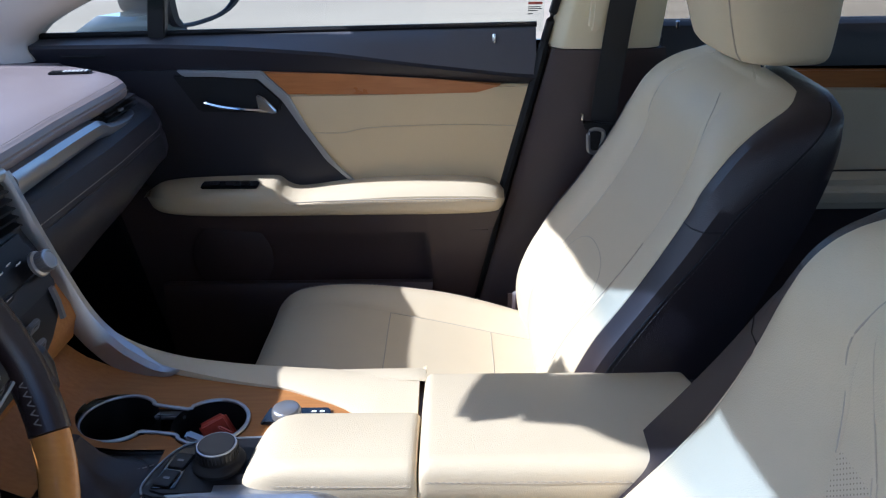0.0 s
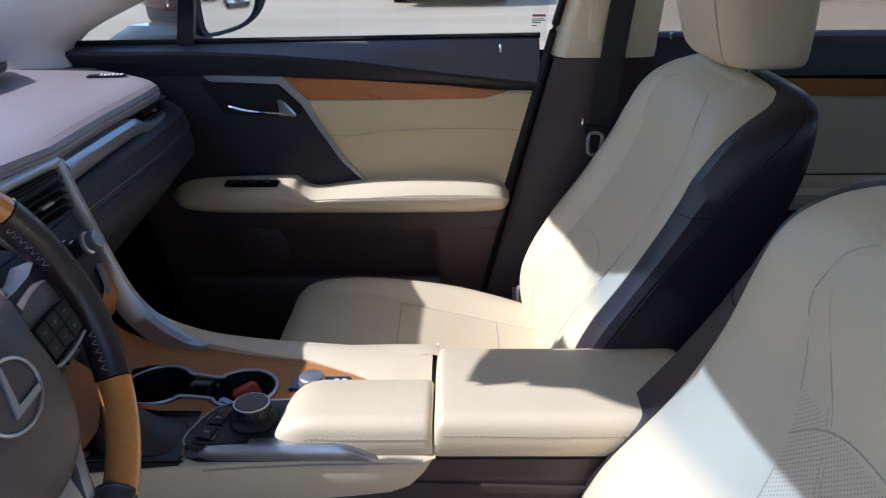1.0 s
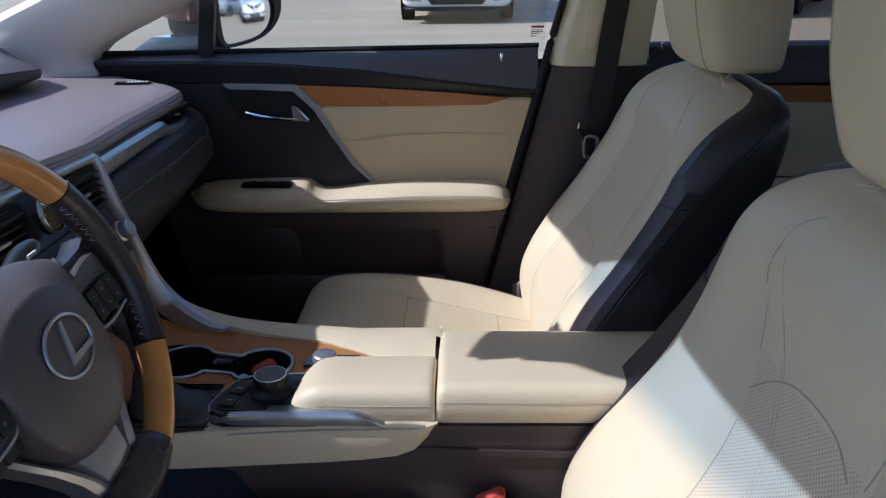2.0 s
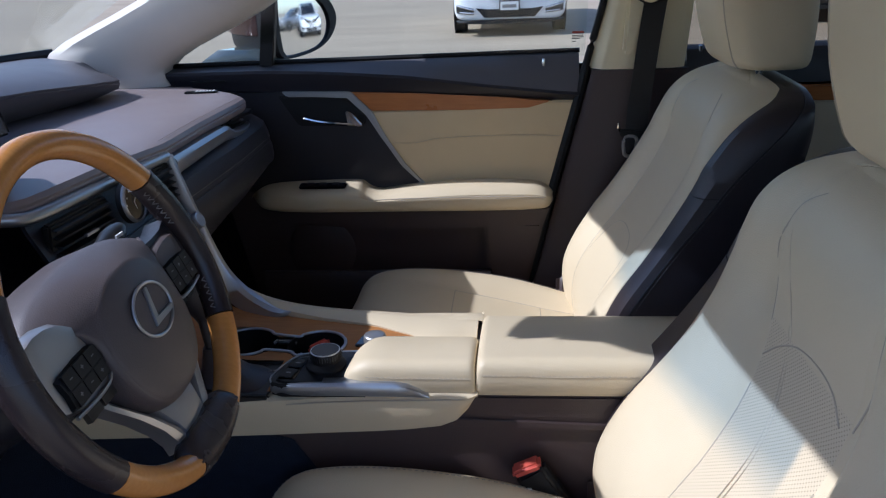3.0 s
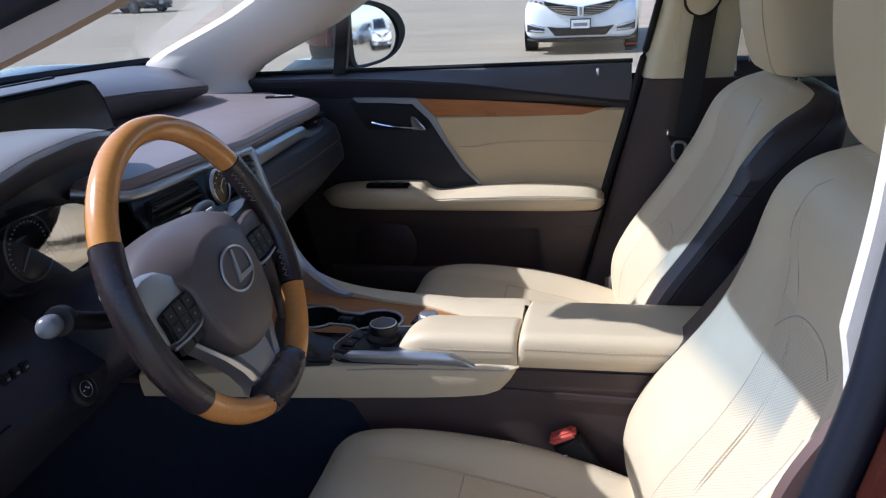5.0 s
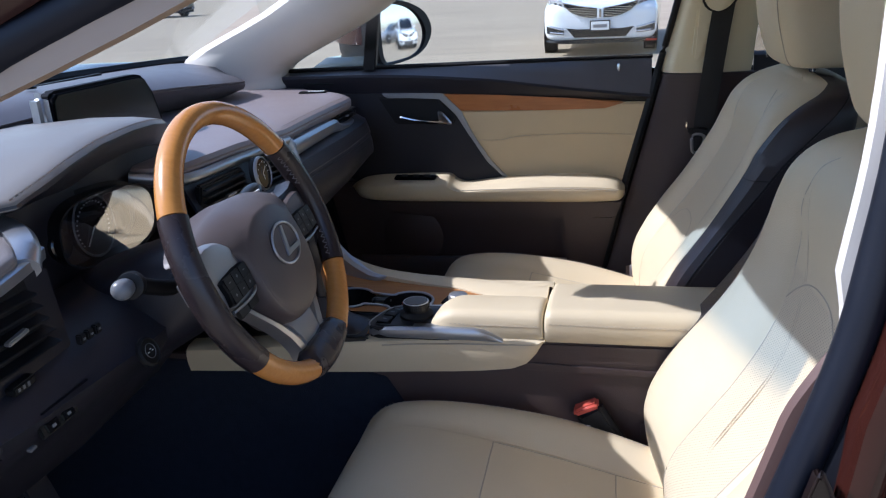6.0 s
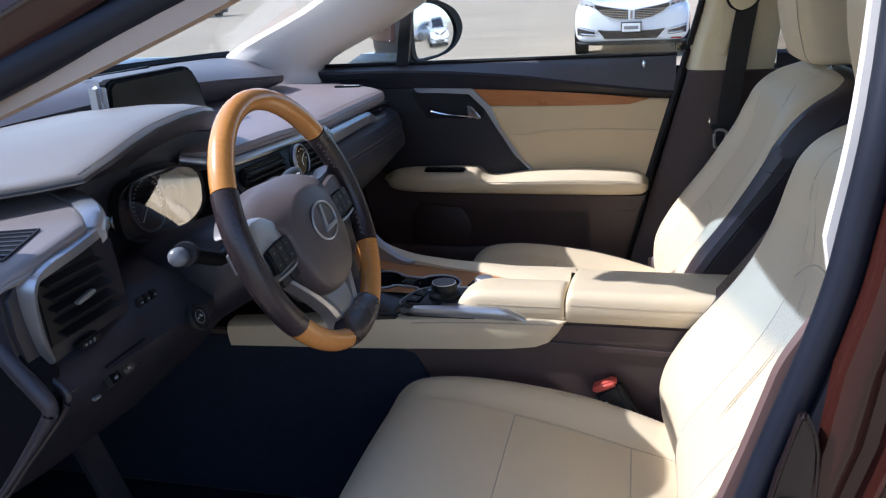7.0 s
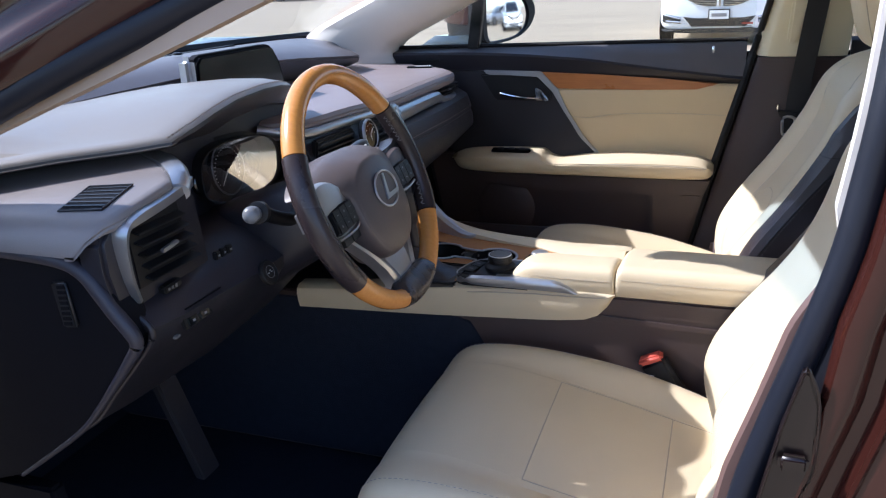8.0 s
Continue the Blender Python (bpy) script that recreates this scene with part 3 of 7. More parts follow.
part("wood_strip", prism(wp, "y", 0.733, 0.75, 0.003), WOODDARK, door, "amber brown wood inlay strip")
# cream upper panel
cp = [(-0.212, 1.0285), (0.0, 1.0262), (0.154, 1.0252), (0.185, 1.0335), (0.205, 1.043), (0.262, 1.0425), (0.25, 0.98), (0.228, 0.90), (0.205, 0.84), (-0.09, 0.84), (-0.14, 0.895), (-0.18, 0.965)]
part("upper_upholstery", prism(cp, "y", 0.735, 0.755, 0.004), DOORCREAM, door, "cream leather door upholstery")
part("upholstery_seam", tube(cr([(-0.165, 0.7345, 0.953), (-0.11, 0.734, 0.952), (-0.05, 0.734, 0.962), (0.1, 0.734, 0.966), (0.24, 0.7345, 0.962)], 5), 0.0007, n=5), SEAMPALE, door)
# silver strip dividing cream from dark
part("silver_strip", prism([(-0.418, 1.079), (-0.255, 1.075), (-0.208, 1.028), (-0.178, 0.968), (-0.135, 0.898), (-0.082, 0.846), (-0.092, 0.845), (-0.145, 0.897), (-0.188, 0.965), (-0.219, 1.022), (-0.262, 1.064), (-0.405, 1.066)], "y", 0.728, 0.75, 0.003), SILVER, door, "satin silver strip round the handle")
# dark front panel
part("front_panel", prism([(-0.60, 1.08), (-0.255, 1.075), (-0.21, 1.025), (-0.15, 0.90), (-0.085, 0.835), (-0.5, 0.835), (-0.60, 0.90)], "y", 0.742, 0.76, 0.002), NAVY, door, "dark plum plastic door panel")
part("handle_bowl", prism([(-0.43, 1.068), (-0.27, 1.064), (-0.222, 1.018), (-0.228, 0.994), (-0.385, 0.996)], "y", 0.736, 0.745, 0.004), BLACK, door, "black recess behind the door handle")
lever = part("door_handle", tube(cr([(-0.369, 0.722, 1.018), (-0.33, 0.716, 1.010), (-0.28, 0.716, 1.004), (-0.245, 0.724, 1.001)], 5), [0.003] + [0.0055] * 14 + [0.005], n=8, flat=0.8), CHROME, door, "polished chrome inner door handle")
part("lock_tab", prism([(-0.268, 1.033), (-0.255, 1.03), (-0.228, 1.0), (-0.236, 0.995), (-0.265, 1.003)], "y", 0.716, 0.732, 0.003), CHROME, lever, "chrome lock tab")
# armrest
rings = []
for x, zt, zb, yi in ((-0.508, 0.834, 0.826, 0.715), (-0.498, 0.847, 0.815, 0.695), (-0.478, 0.857, 0.808, 0.674), (-0.44, 0.863, 0.805, 0.662), (-0.38, 0.866, 0.804, 0.655), (-0.30, 0.868, 0.804, 0.652), (-0.250, 0.868, 0.804, 0.652), (-0.236, 0.863, 0.804, 0.652), (-0.222, 0.852, 0.804, 0.652), (-0.19, 0.846, 0.804, 0.652), (-0.10, 0.858, 0.804, 0.652), (0.0, 0.865, 0.804, 0.652), (0.10, 0.865, 0.804, 0.653), (0.165, 0.861, 0.805, 0.656), (0.195, 0.850, 0.807, 0.664), (0.208, 0.837, 0.814, 0.69)):
    h = zt - zb
    rings.append([(x, 0.745, zt - 0.004), (x, 0.70, zt), (x, yi + 0.026, zt - 0.002), (x, yi + 0.015, zt - 0.0065), (x, yi + 0.006, zt - 0.014), (x, yi + 0.0015, zt - 0.30 * h), (x, yi, zt - 0.50 * h), (x, yi + 0.0015, zb + 0.016), (x, yi + 0.006, zb + 0.007), (x, yi + 0.015, zb + 0.001), (x, yi + 0.03, zb), (x, 0.745, zb)])
rings = [[tuple(v) for v in r] for r in zip(*[cr(c_, 3) for c_ in zip(*rings)])]
part("armrest", skin(rings), CREAM, door, "cream leather padded armrest")
part("armrest_seam", tube(cr([(-0.20, 0.651, 0.838), (-0.1, 0.650, 0.842), (0.1, 0.651, 0.843), (0.19, 0.66, 0.837)], 6), 0.0014, n=5), SEAMDARK, door)
part("armrest_stitching", stitches(cr([(-0.20, 0.650, 0.834), (-0.1, 0.649, 0.838), (0.1, 0.650, 0.839), (0.19, 0.659, 0.833)], 6)), THREAD, door)
sw = part("switch_plate", rbox((-0.326, 0.676, 0.867), (0.112, 0.026, 0.006), 0.0028, rot=rotm('X', 10)), GLOSSB, door, "gloss black window switch plate")
for i in range(3):
    part("switch", rbox((-0.355 + i * 0.03, 0.675, 0.8715), (0.018, 0.013, 0.005), 0.002, rot=rotm('X', 10)), BLACK, sw)
# lower door
part("lower_panel", prism([(-0.62, 0.84), (0.215, 0.82), (0.14, 0.545), (0.05, 0.42), (-0.55, 0.42), (-0.62, 0.55)], "y", 0.752, 0.79, 0.004), BROWN, door, "dark brown plastic lower door panel")
part("under_armrest", prism([(-0.46, 0.800), (0.205, 0.800), (0.185, 0.745), (0.05, 0.748), (-0.27, 0.748), (-0.42, 0.76)], "y", 0.712, 0.756, 0.008), BROWN, door)
part("pocket_wall", sheet([[(x, 0.700 + 0.02 * abs(x + 0.15) ** 1.5, 0.42), (x, 0.695, 0.52), (x, 0.692, 0.625), (x, 0.70, 0.640), (x, 0.712, 0.640)] for x in (-0.5, -0.4, -0.25, -0.1, 0.03, 0.062)], (0, 0.012, -0.004)), BROWN, door, "dark brown door pocket wall")
part("pocket_end", prism([(0.045, 0.76), (0.19, 0.76), (0.14, 0.55), (0.06, 0.55)], "y", 0.715, 0.756, 0.01), BROWN, door)
part("speaker_grille", lathe([(0.082, 0), (0.085, 0.006), (0.075, 0.010), (0.01, 0.012), (0.001, 0.012)], (-0.36, 0.752, 0.68), rotm('X', 90)), BROWN, door, "round dark brown speaker grille")
# window bar and upper frame of the passenger door
part("window_bar", prism([(-0.470, 1.135), (-0.437, 1.135), (-0.412, 1.30), (-0.385, 1.42), (-0.41, 1.42), (-0.445, 1.29)], "y", 0.752, 0.775, 0.003), BLACK, door, "black upright window divider")
edge_p = [(0.281, 0.742, 1.118), (0.262, 0.735, 1.04), (0.21, 0.735, 0.84), (0.14, 0.735, 0.555), (0.05, 0.735, 0.42)]
part("window_edge_seal", tube(cr([(0.276, 0.747, 1.10), (0.290, 0.738, 1.16), (0.310, 0.712, 1.25), (0.340, 0.670, 1.40), (0.360, 0.632, 1.52)], 5), 0.008, n=8), BLACK, door, "black rubber seal at the edge of the window")
part("door_edge_seal", tube(cr(edge_p, 5), 0.010, n=8), BLACK, door, "black rubber edge seal")
# glass
def side_pt(x, v):
    return (x, 0.772 - 0.15 * v - 0.02 * v * v, 1.135 + 0.40 * v)


pane = part("pane", sheet([[side_pt(-0.72 + i * 0.1, v / 4) for v in range(5)] for i in range(11)], (0, 0.004, 0)), GLASS, door, "clear side window glass")
pane.visible_shadow = False
# sticker low on the glass: unreadable lines
for k, (zz, w, h, m) in enumerate(((1.190, 0.026, 0.0045, REDPL), (1.183, 0.024, 0.0016, BLACK), (1.1795, 0.026, 0.0016, BLACK), (1.176, 0.018, 0.0016, BLACK), (1.170, 0.010, 0.0016, BLACK))):
    part("sticker_line", rbox((0.262 - (0.026 - w) / 2, 0.7475 + (1.19 - zz) * 0.35, zz), (w, 0.0008, h), 0.0), m, pane, flat=True)

# ---- passenger B pillar, belt and rear door ----
bpil = thing("wall_b_pillar_passenger", (0.35, 0.75, 0.5), "passenger door pillar, cream above and dark brown below", "pillar trim", kind="structure")
up = []
for z, x0, x1, y in ((1.112, 0.288, 0.492, 0.722), (1.16, 0.297, 0.494, 0.712), (1.25, 0.315, 0.497, 0.690), (1.40, 0.345, 0.505, 0.645), (1.53, 0.37, 0.52, 0.60)):
    up.append([(x0 - 0.002, y + 0.032, z), (x0 + 0.001, y + 0.026, z), (x0 + 0.012, y + 0.009, z), (x0 + 0.021, y - 0.004, z), (x0 + 0.027, y - 0.0075, z), (x0 + 0.04, y - 0.010, z), ((x0 + x1) / 2, y - 0.014, z), (x1 - 0.02, y - 0.008, z), (x1, y + 0.006, z), (x1, y + 0.04, z)])
part("upper_trim", skin(up), BEIGE, bpil, "cream plastic upper pillar trim")
part("upper_trim_panel", prism([(0.352, 1.15), (0.372, 1.145), (0.40, 1.25), (0.40, 1.33), (0.36, 1.33)], "y", 0.672, 0.70, 0.006), BEIGE, bpil)
lo = []
for z, x0, x1, y in ((1.11, 0.29, 0.505, 0.722), (1.04, 0.272, 0.52, 0.73), (0.84, 0.222, 0.54, 0.735), (0.56, 0.152, 0.56, 0.73), (0.44, 0.06, 0.58, 0.71), (0.37, -0.02, 0.60, 0.69)):
    lo.append([(x0, y + 0.03, z), (x0 + 0.004, y + 0.004, z), (x0 + 0.02, y - 0.006, z), ((x0 + x1) / 2, y - 0.014, z), (x1 - 0.02, y - 0.006, z), (x1, y + 0.006, z), (x1, y + 0.04, z)])
part("lower_trim", skin(lo), BROWN, bpil, "dark brown plastic lower pillar trim")

belt = thing("seat_belt", (0.40, 0.68, 1.0), "black webbing seat belt hanging on the pillar beside the seat", "seat belt")
bp1 = cr([(0.428, 0.585, 1.46), (0.418, 0.635, 1.33), (0.406, 0.664, 1.20), (0.395, 0.668, 1.09), (0.386, 0.664, 1.0), (0.388, 0.662, 0.93), (0.40, 0.66, 0.80), (0.42, 0.66, 0.62)], 5)
part("webbing", sheet([[p + Vector((-0.023, 0, 0.002)), p + Vector((0, -0.0015, 0)), p + Vector((0.023, 0, -0.002))] for p in bp1], (0, 0.0015, 0)), WEB, belt)
guide_y = lambda z: lerp_table([(1.20, 0.664), (1.33, 0.635), (1.46, 0.585)], z)[0] - 0.010
guide_x = lambda z: 0.401 + 0.09 * (z - 1.27)
guide_w = lambda z: 0.037 * math.sqrt(max(0.0, 1 - (max(0.0, 1.292 - z) / 0.0385) ** 2)) + 0.0005
gz = [1.2537, 1.256, 1.260, 1.266, 1.275, 1.285, 1.30, 1.33, 1.37, 1.42]
part("belt_guide", sheet([[(guide_x(z) + k * guide_w(z), guide_y(z) + 0.006 * abs(k) ** 3, z) for k in (-1, -0.7, -0.3, 0, 0.3, 0.7, 1)] for z in gz], (0, 0.008, 0)), BEIGE, belt, "cream belt guide cover")
part("guide_edge", tube([(guide_x(z) - guide_w(z), guide_y(z) + 0.006, z) for z in gz[6::-1]] + [(guide_x(z) + guide_w(z), guide_y(z) + 0.006, z) for z in gz[:7]], 0.0032, n=6), BLACK, belt, "black edge of the belt guide")
tongue = part("tongue", prism([(0.344, 0.992), (0.402, 0.986), (0.396, 0.968), (0.352, 0.974)], "y", 0.650, 0.66, 0.002), BLACK, belt, "black belt tongue grip")
loop = cr([(0.360, 0.652, 0.974), (0.385, 0.652, 0.972), (0.383, 0.652, 0.942), (0.378, 0.652, 0.932), (0.363, 0.652, 0.933), (0.359, 0.652, 0.944)], 3, True)
part("tongue_blade", tube(loop, 0.0042, n=6, closed=True), SILVER, tongue, "bare steel belt tongue")
part("tongue_hook", tube(cr([(0.352, 0.655, 0.984), (0.345, 0.65, 0.994), (0.344, 0.645, 1.008)], 3), 0.003, n=6), CHROME, tongue)

rd = thing("door_2", (0.9, 0.75, 0.5), "rear passenger door panel in cream leather with amber wood strip", "car door", kind="structure")
part("upper_pad", sheet([[(x, 0.79, 1.15), (x, 0.765, 1.152), (x, 0.752, 1.145), (x, 0.738, 1.11), (x, 0.736, 1.07)] for x in (0.5, 0.8, 1.1, 1.4)], (0, 0.02, 0)), NAVY, rd)
part("wood_strip", prism([(0.53, 1.068), (1.35, 1.055), (1.35, 1.02), (0.55, 1.032)], "y", 0.738, 0.755, 0.003), WOODDARK, rd, "amber brown wood strip")
part("upholstery", prism([(0.54, 1.03), (1.4, 1.02), (1.4, 0.86), (0.56, 0.86)], "y", 0.742, 0.76, 0.004), CREAM, rd, "cream leather door upholstery")
part("armrest", rbox((0.95, 0.71, 0.83), (0.75, 0.09, 0.06), 0.02, 3), CREAM, rd, "cream leather armrest")
part("lower_panel", prism([(0.55, 0.85), (1.5, 0.85), (1.5, 0.40), (0.58, 0.40)], "y", 0.748, 0.79, 0.004), BROWN, rd)
part("lock_pin", lathe([(0.0042, 0), (0.0045, 0.014), (0.0005, 0.018)], (0.53, 0.754, 1.138), n=12), CHROME, rd)
pane2 = part("pane", sheet([[(x, 0.772 - 0.17 * v / 4, 1.145 + 0.40 * v / 4) for v in range(5)] for x in (0.5, 0.9, 1.3, 1.7, 2.2)], (0, 0.004, 0)), TINTED, rd, "lightly tinted rear side glass")
# roof rail on the passenger side
solo("roof_rail_passenger", tube(cr([(-0.42, 0.63, 1.50), (-0.1, 0.612, 1.555), (0.4, 0.60, 1.585), (1.2, 0.60, 1.57), (2.0, 0.62, 1.45)], 5), 0.035, n=8), PILLAR, "light grey roof rail trim over the passenger windows", "rail", kind="structure")
# driver-side rear body wall, beyond the pillar
solo("wall_driver_rear", prism([(0.55, 0.30), (2.2, 0.30), (2.2, 1.12), (0.55, 1.12)], "y", -0.80, -0.74), NAVY, "closed rear door on the driver side", "wall", kind="structure")
solo("window_rear_driver", sheet([[(x, -0.772 + 0.17 * v / 4, 1.12 + 0.43 * v / 4) for v in range(5)] for x in (0.5, 0.9, 1.3, 1.7, 2.2)], (0, -0.004, 0)), TINTED, "lightly tinted rear side window on the driver side", "window", kind="structure")
solo("window_back", sheet([[(2.22 - 0.16 * v / 3, y, 1.15 + 0.41 * v / 3) for v in range(4)] for y in (-0.74, -0.4, 0.0, 0.4, 0.74)], (0.004, 0, 0)), TINTED, "lightly tinted back window", "window", kind="structure")


# ---- seats ----
BACK = [  # z, front x of the bolsters, rear x, half width, recess of the insert
    (0.555, 0.272, 0.385, 0.225, 0.004), (0.60, 0.250, 0.40, 0.243, 0.010), (0.66, 0.237, 0.412, 0.255, 0.018), (0.72, 0.240, 0.428, 0.260, 0.024),
    (0.78, 0.262, 0.455, 0.260, 0.028), (0.84, 0.292, 0.482, 0.256, 0.030), (0.90, 0.328, 0.508, 0.251, 0.030), (0.96, 0.364, 0.535, 0.248, 0.028),
    (1.01, 0.392, 0.555, 0.245, 0.024), (1.05, 0.409, 0.567, 0.243, 0.018), (1.085, 0.427, 0.574, 0.240, 0.012), (1.112, 0.450, 0.577, 0.233, 0.007),
    (1.132, 0.478, 0.578, 0.218, 0.003), (1.146, 0.510, 0.574, 0.188, 0.0)]
FRONT = (0, 0.16, 0.32, 0.45, 0.54, 0.58, 0.64, 0.70, 0.76, 0.82, 0.88, 0.94, 1.0)
# edge between the cream bolster and the dark side, and the stitched seam behind it: z, x
EDGE = [(0.55, 0.300), (0.62, 0.262), (0.68, 0.250), (0.74, 0.257), (0.80, 0.278), (0.86, 0.312), (0.92, 0.347), (0.97, 0.379), (1.02, 0.408), (1.07, 0.439), (1.10, 0.463), (1.125, 0.498), (1.14, 0.53), (1.15, 0.556)]
SEAM = [(0.55, 0.330), (0.68, 0.278), (0.74, 0.282), (0.80, 0.302), (0.86, 0.340), (0.914, 0.378), (0.966, 0.418), (1.015, 0.450), (1.052, 0.484), (1.084, 0.514), (1.12, 0.548), (1.15, 0.566)]


LEAN_P = [(0.60, 0.0), (0.70, -0.008), (0.77, -0.010), (0.84, 0.004), (0.90, 0.010), (1.05, 0.008), (1.10, 0.0)]
LEAN_D = [(0.60, 0.005), (0.67, -0.012), (0.73, -0.022), (0.78, -0.016), (0.84, -0.004), (0.90, 0.002), (0.96, -0.006), (1.0, -0.018), (1.04, -0.028), (1.08, -0.036), (1.11, -0.044), (1.15, -0.050)]


# how far from the middle the insert ends on the console side of the driver seat: z, metres
INSERT_D = [(0.56, 0.040), (0.70, 0.032), (0.79, 0.030), (0.842, 0.036), (0.921, 0.062), (0.985, 0.083), (1.05, 0.098), (1.15, 0.10)]


def shifted(col, to):
    """Moves the insert's edge column and eases its neighbours after it."""
    if col <= 0.54:
        return col * to / 0.54
    return to + (col - 0.54) / 0.22 * (0.76 - to) if col < 0.76 else col


def back_rings(yc, dx, lean=LEAN_P):
    rings = []
    n = 5
    nfr = len(FRONT)
    fine = cr([r[1:4] for r in BACK], n)
    zf = [v[0] for v in cr([(r[0], 0, 0) for r in BACK], n)]
    rc = [v[0] for v in cr([(r[4], 0, 0) for r in BACK], n)]
    for (xb, xr, w), z, r in zip(fine, zf, rc):
        half = []
        ln = sum(lerp_table(lean, z + h)[0] for h in (-0.03, -0.015, 0, 0.015, 0.03)) / 5
        if lean is LEAN_P:
            xb, ln = xb + ln, 0.0
        xe = max(xb + 0.006, sum(lerp_table(EDGE, z + h)[0] for h in (-0.02, -0.01, 0, 0.01, 0.02)) / 5)
        xs = max(xe + 0.016, sum(lerp_table(SEAM, z + h)[0] for h in (-0.02, -0.01, 0, 0.01, 0.02)) / 5)
        xs = min(xs, xr - 0.004)
        xe = min(xe, xs - 0.004)
        for s in FRONT:
            if s <= 0.54:
                o = r * (1.0 - 0.10 * (s / 0.54) ** 2) - 0.003 * (1 - (s / 0.54) ** 2)
            elif s <= 0.58:
                o = r * 0.96 + 0.002
            else:
                t = min(1.0, (s - 0.58) / 0.22)
                o = r * (1 - t * t * (3 - 2 * t)) * 0.9
            y = s * 0.90
            if s > 0.76:
                # quarter round from the bolster's front to its side edge
                q = (s - 0.76) / 0.24
                y = (0.76 + 0.24 * math.sin(q * math.pi / 2) ** 0.9) * 0.90
                o = o * (1 - q) + (xe - xb) * (1 - math.cos(q * math.pi / 2))
            half.append((y * w, xb + o))
        half += [(w * 0.985, xe + 0.0035), (w * 1.04, xe + 0.4 * (xs - xe)), (w * 1.048, xs), (w * 1.04, xs + 0.4 * (xr - xs)), (w * 1.01, xs + 0.75 * (xr - xs)), (w * 0.965, xr - 0.004), (w * 0.88, xr + 0.002), (w * 0.4, xr + 0.008), (0, xr + 0.01)]
        # the side padding swells towards the console on the driver seat
        inner = half
        if lean is LEAN_D:
            to = lerp_table(INSERT_D, z)[0] / (0.90 * w)
            inner = [(shifted(FRONT[i], to) * 0.90 * w, x) if i < 9 else (y, x) for i, (y, x) in enumerate(half)]
        if lean is LEAN_D and 0.68 < z < 1.07:
            g = 0.050 * math.sin(math.pi * (z - 0.68) / 0.39)
            swell = (0.12, 0.8, 1.0, 0.95, 0.75, 0.4, 0.2)
            inner = [(y + g * swell[i - nfr], x) if 0 <= i - nfr < 7 else (y, x) for i, (y, x) in enumerate(inner)]
        rings.append([(x + dx + ln, yc - y, z) for y, x in half[:0:-1]] + [(x + dx + ln, yc + y, z) for y, x in inner])
    # close over the top
    for f, dz in ((0.90, 0.0035), (0.72, 0.006), (0.4, 0.008), (0.04, 0.0085)):
        top = rings[-1] if f == 0.90 else base
        if f == 0.90:
            base = rings[-1]
        zt = base[0][2]
        cx = sum(p[0] for p in base) / len(base)
        rings.append([(cx + (p[0] - cx) * f, yc + (p[1] - yc) * f, zt + dz) for p in base])
    return rings


CUSH = [  # x, top of the bolsters, half width, recess, bottom
    (-0.236, 0.590, 0.200, 0.0, 0.50), (-0.229, 0.637, 0.232, 0.0, 0.47), (-0.212, 0.667, 0.248, 0.0, 0.46), (-0.180, 0.687, 0.256, 0.001, 0.46), (-0.12, 0.695, 0.259, 0.005, 0.46),
    (-0.05, 0.694, 0.260, 0.014, 0.46), (0.02, 0.687, 0.260, 0.022, 0.46), (0.10, 0.676, 0.256, 0.028, 0.46), (0.18, 0.660, 0.243, 0.028, 0.46), (0.26, 0.642, 0.222, 0.022, 0.46), (0.33, 0.628, 0.20, 0.018, 0.46)]


def cushion_rings(yc, dx):
    rings = []
    fine = cr([r[1:4] for r in CUSH], 3)
    xs = [v[0] for v in cr([(r[0], 0, 0) for r in CUSH], 3)]
    rc = [v[0] for v in cr([(r[3], r[4], 0) for r in CUSH], 3)]
    zb = [v[1] for v in cr([(r[3], r[4], 0) for r in CUSH], 3)]
    for (zt, w, _), x, r, b in zip(fine, xs, rc, zb):
        half = []
        h = zt - b
        for s in FRONT:
            if s <= 0.54:
                o = r * (1.0 - 0.1 * (s / 0.54) ** 2) - 0.004 * (1 - (s / 0.54) ** 2)
            elif s <= 0.58:
                o = r * 0.96 + 0.002
            else:
                t = min(1.0, (s - 0.58) / 0.22)
                o = r * (1 - t * t * (3 - 2 * t)) * 0.9
            if s > 0.80:
                o += 0.30 * h * ((s - 0.80) / 0.20) ** 2.4
            half.append((s * w, zt - o))
        half += [(w * 1.0, zt - 0.45 * h), (w * 0.985, zt - 0.75 * h), (w * 0.95, b), (0, b - 0.002)]
        rings.append([(x + dx, yc - y, z) for y, z in half[:0:-1]] + [(x + dx, yc + y, z) for y, z in half])
    return rings


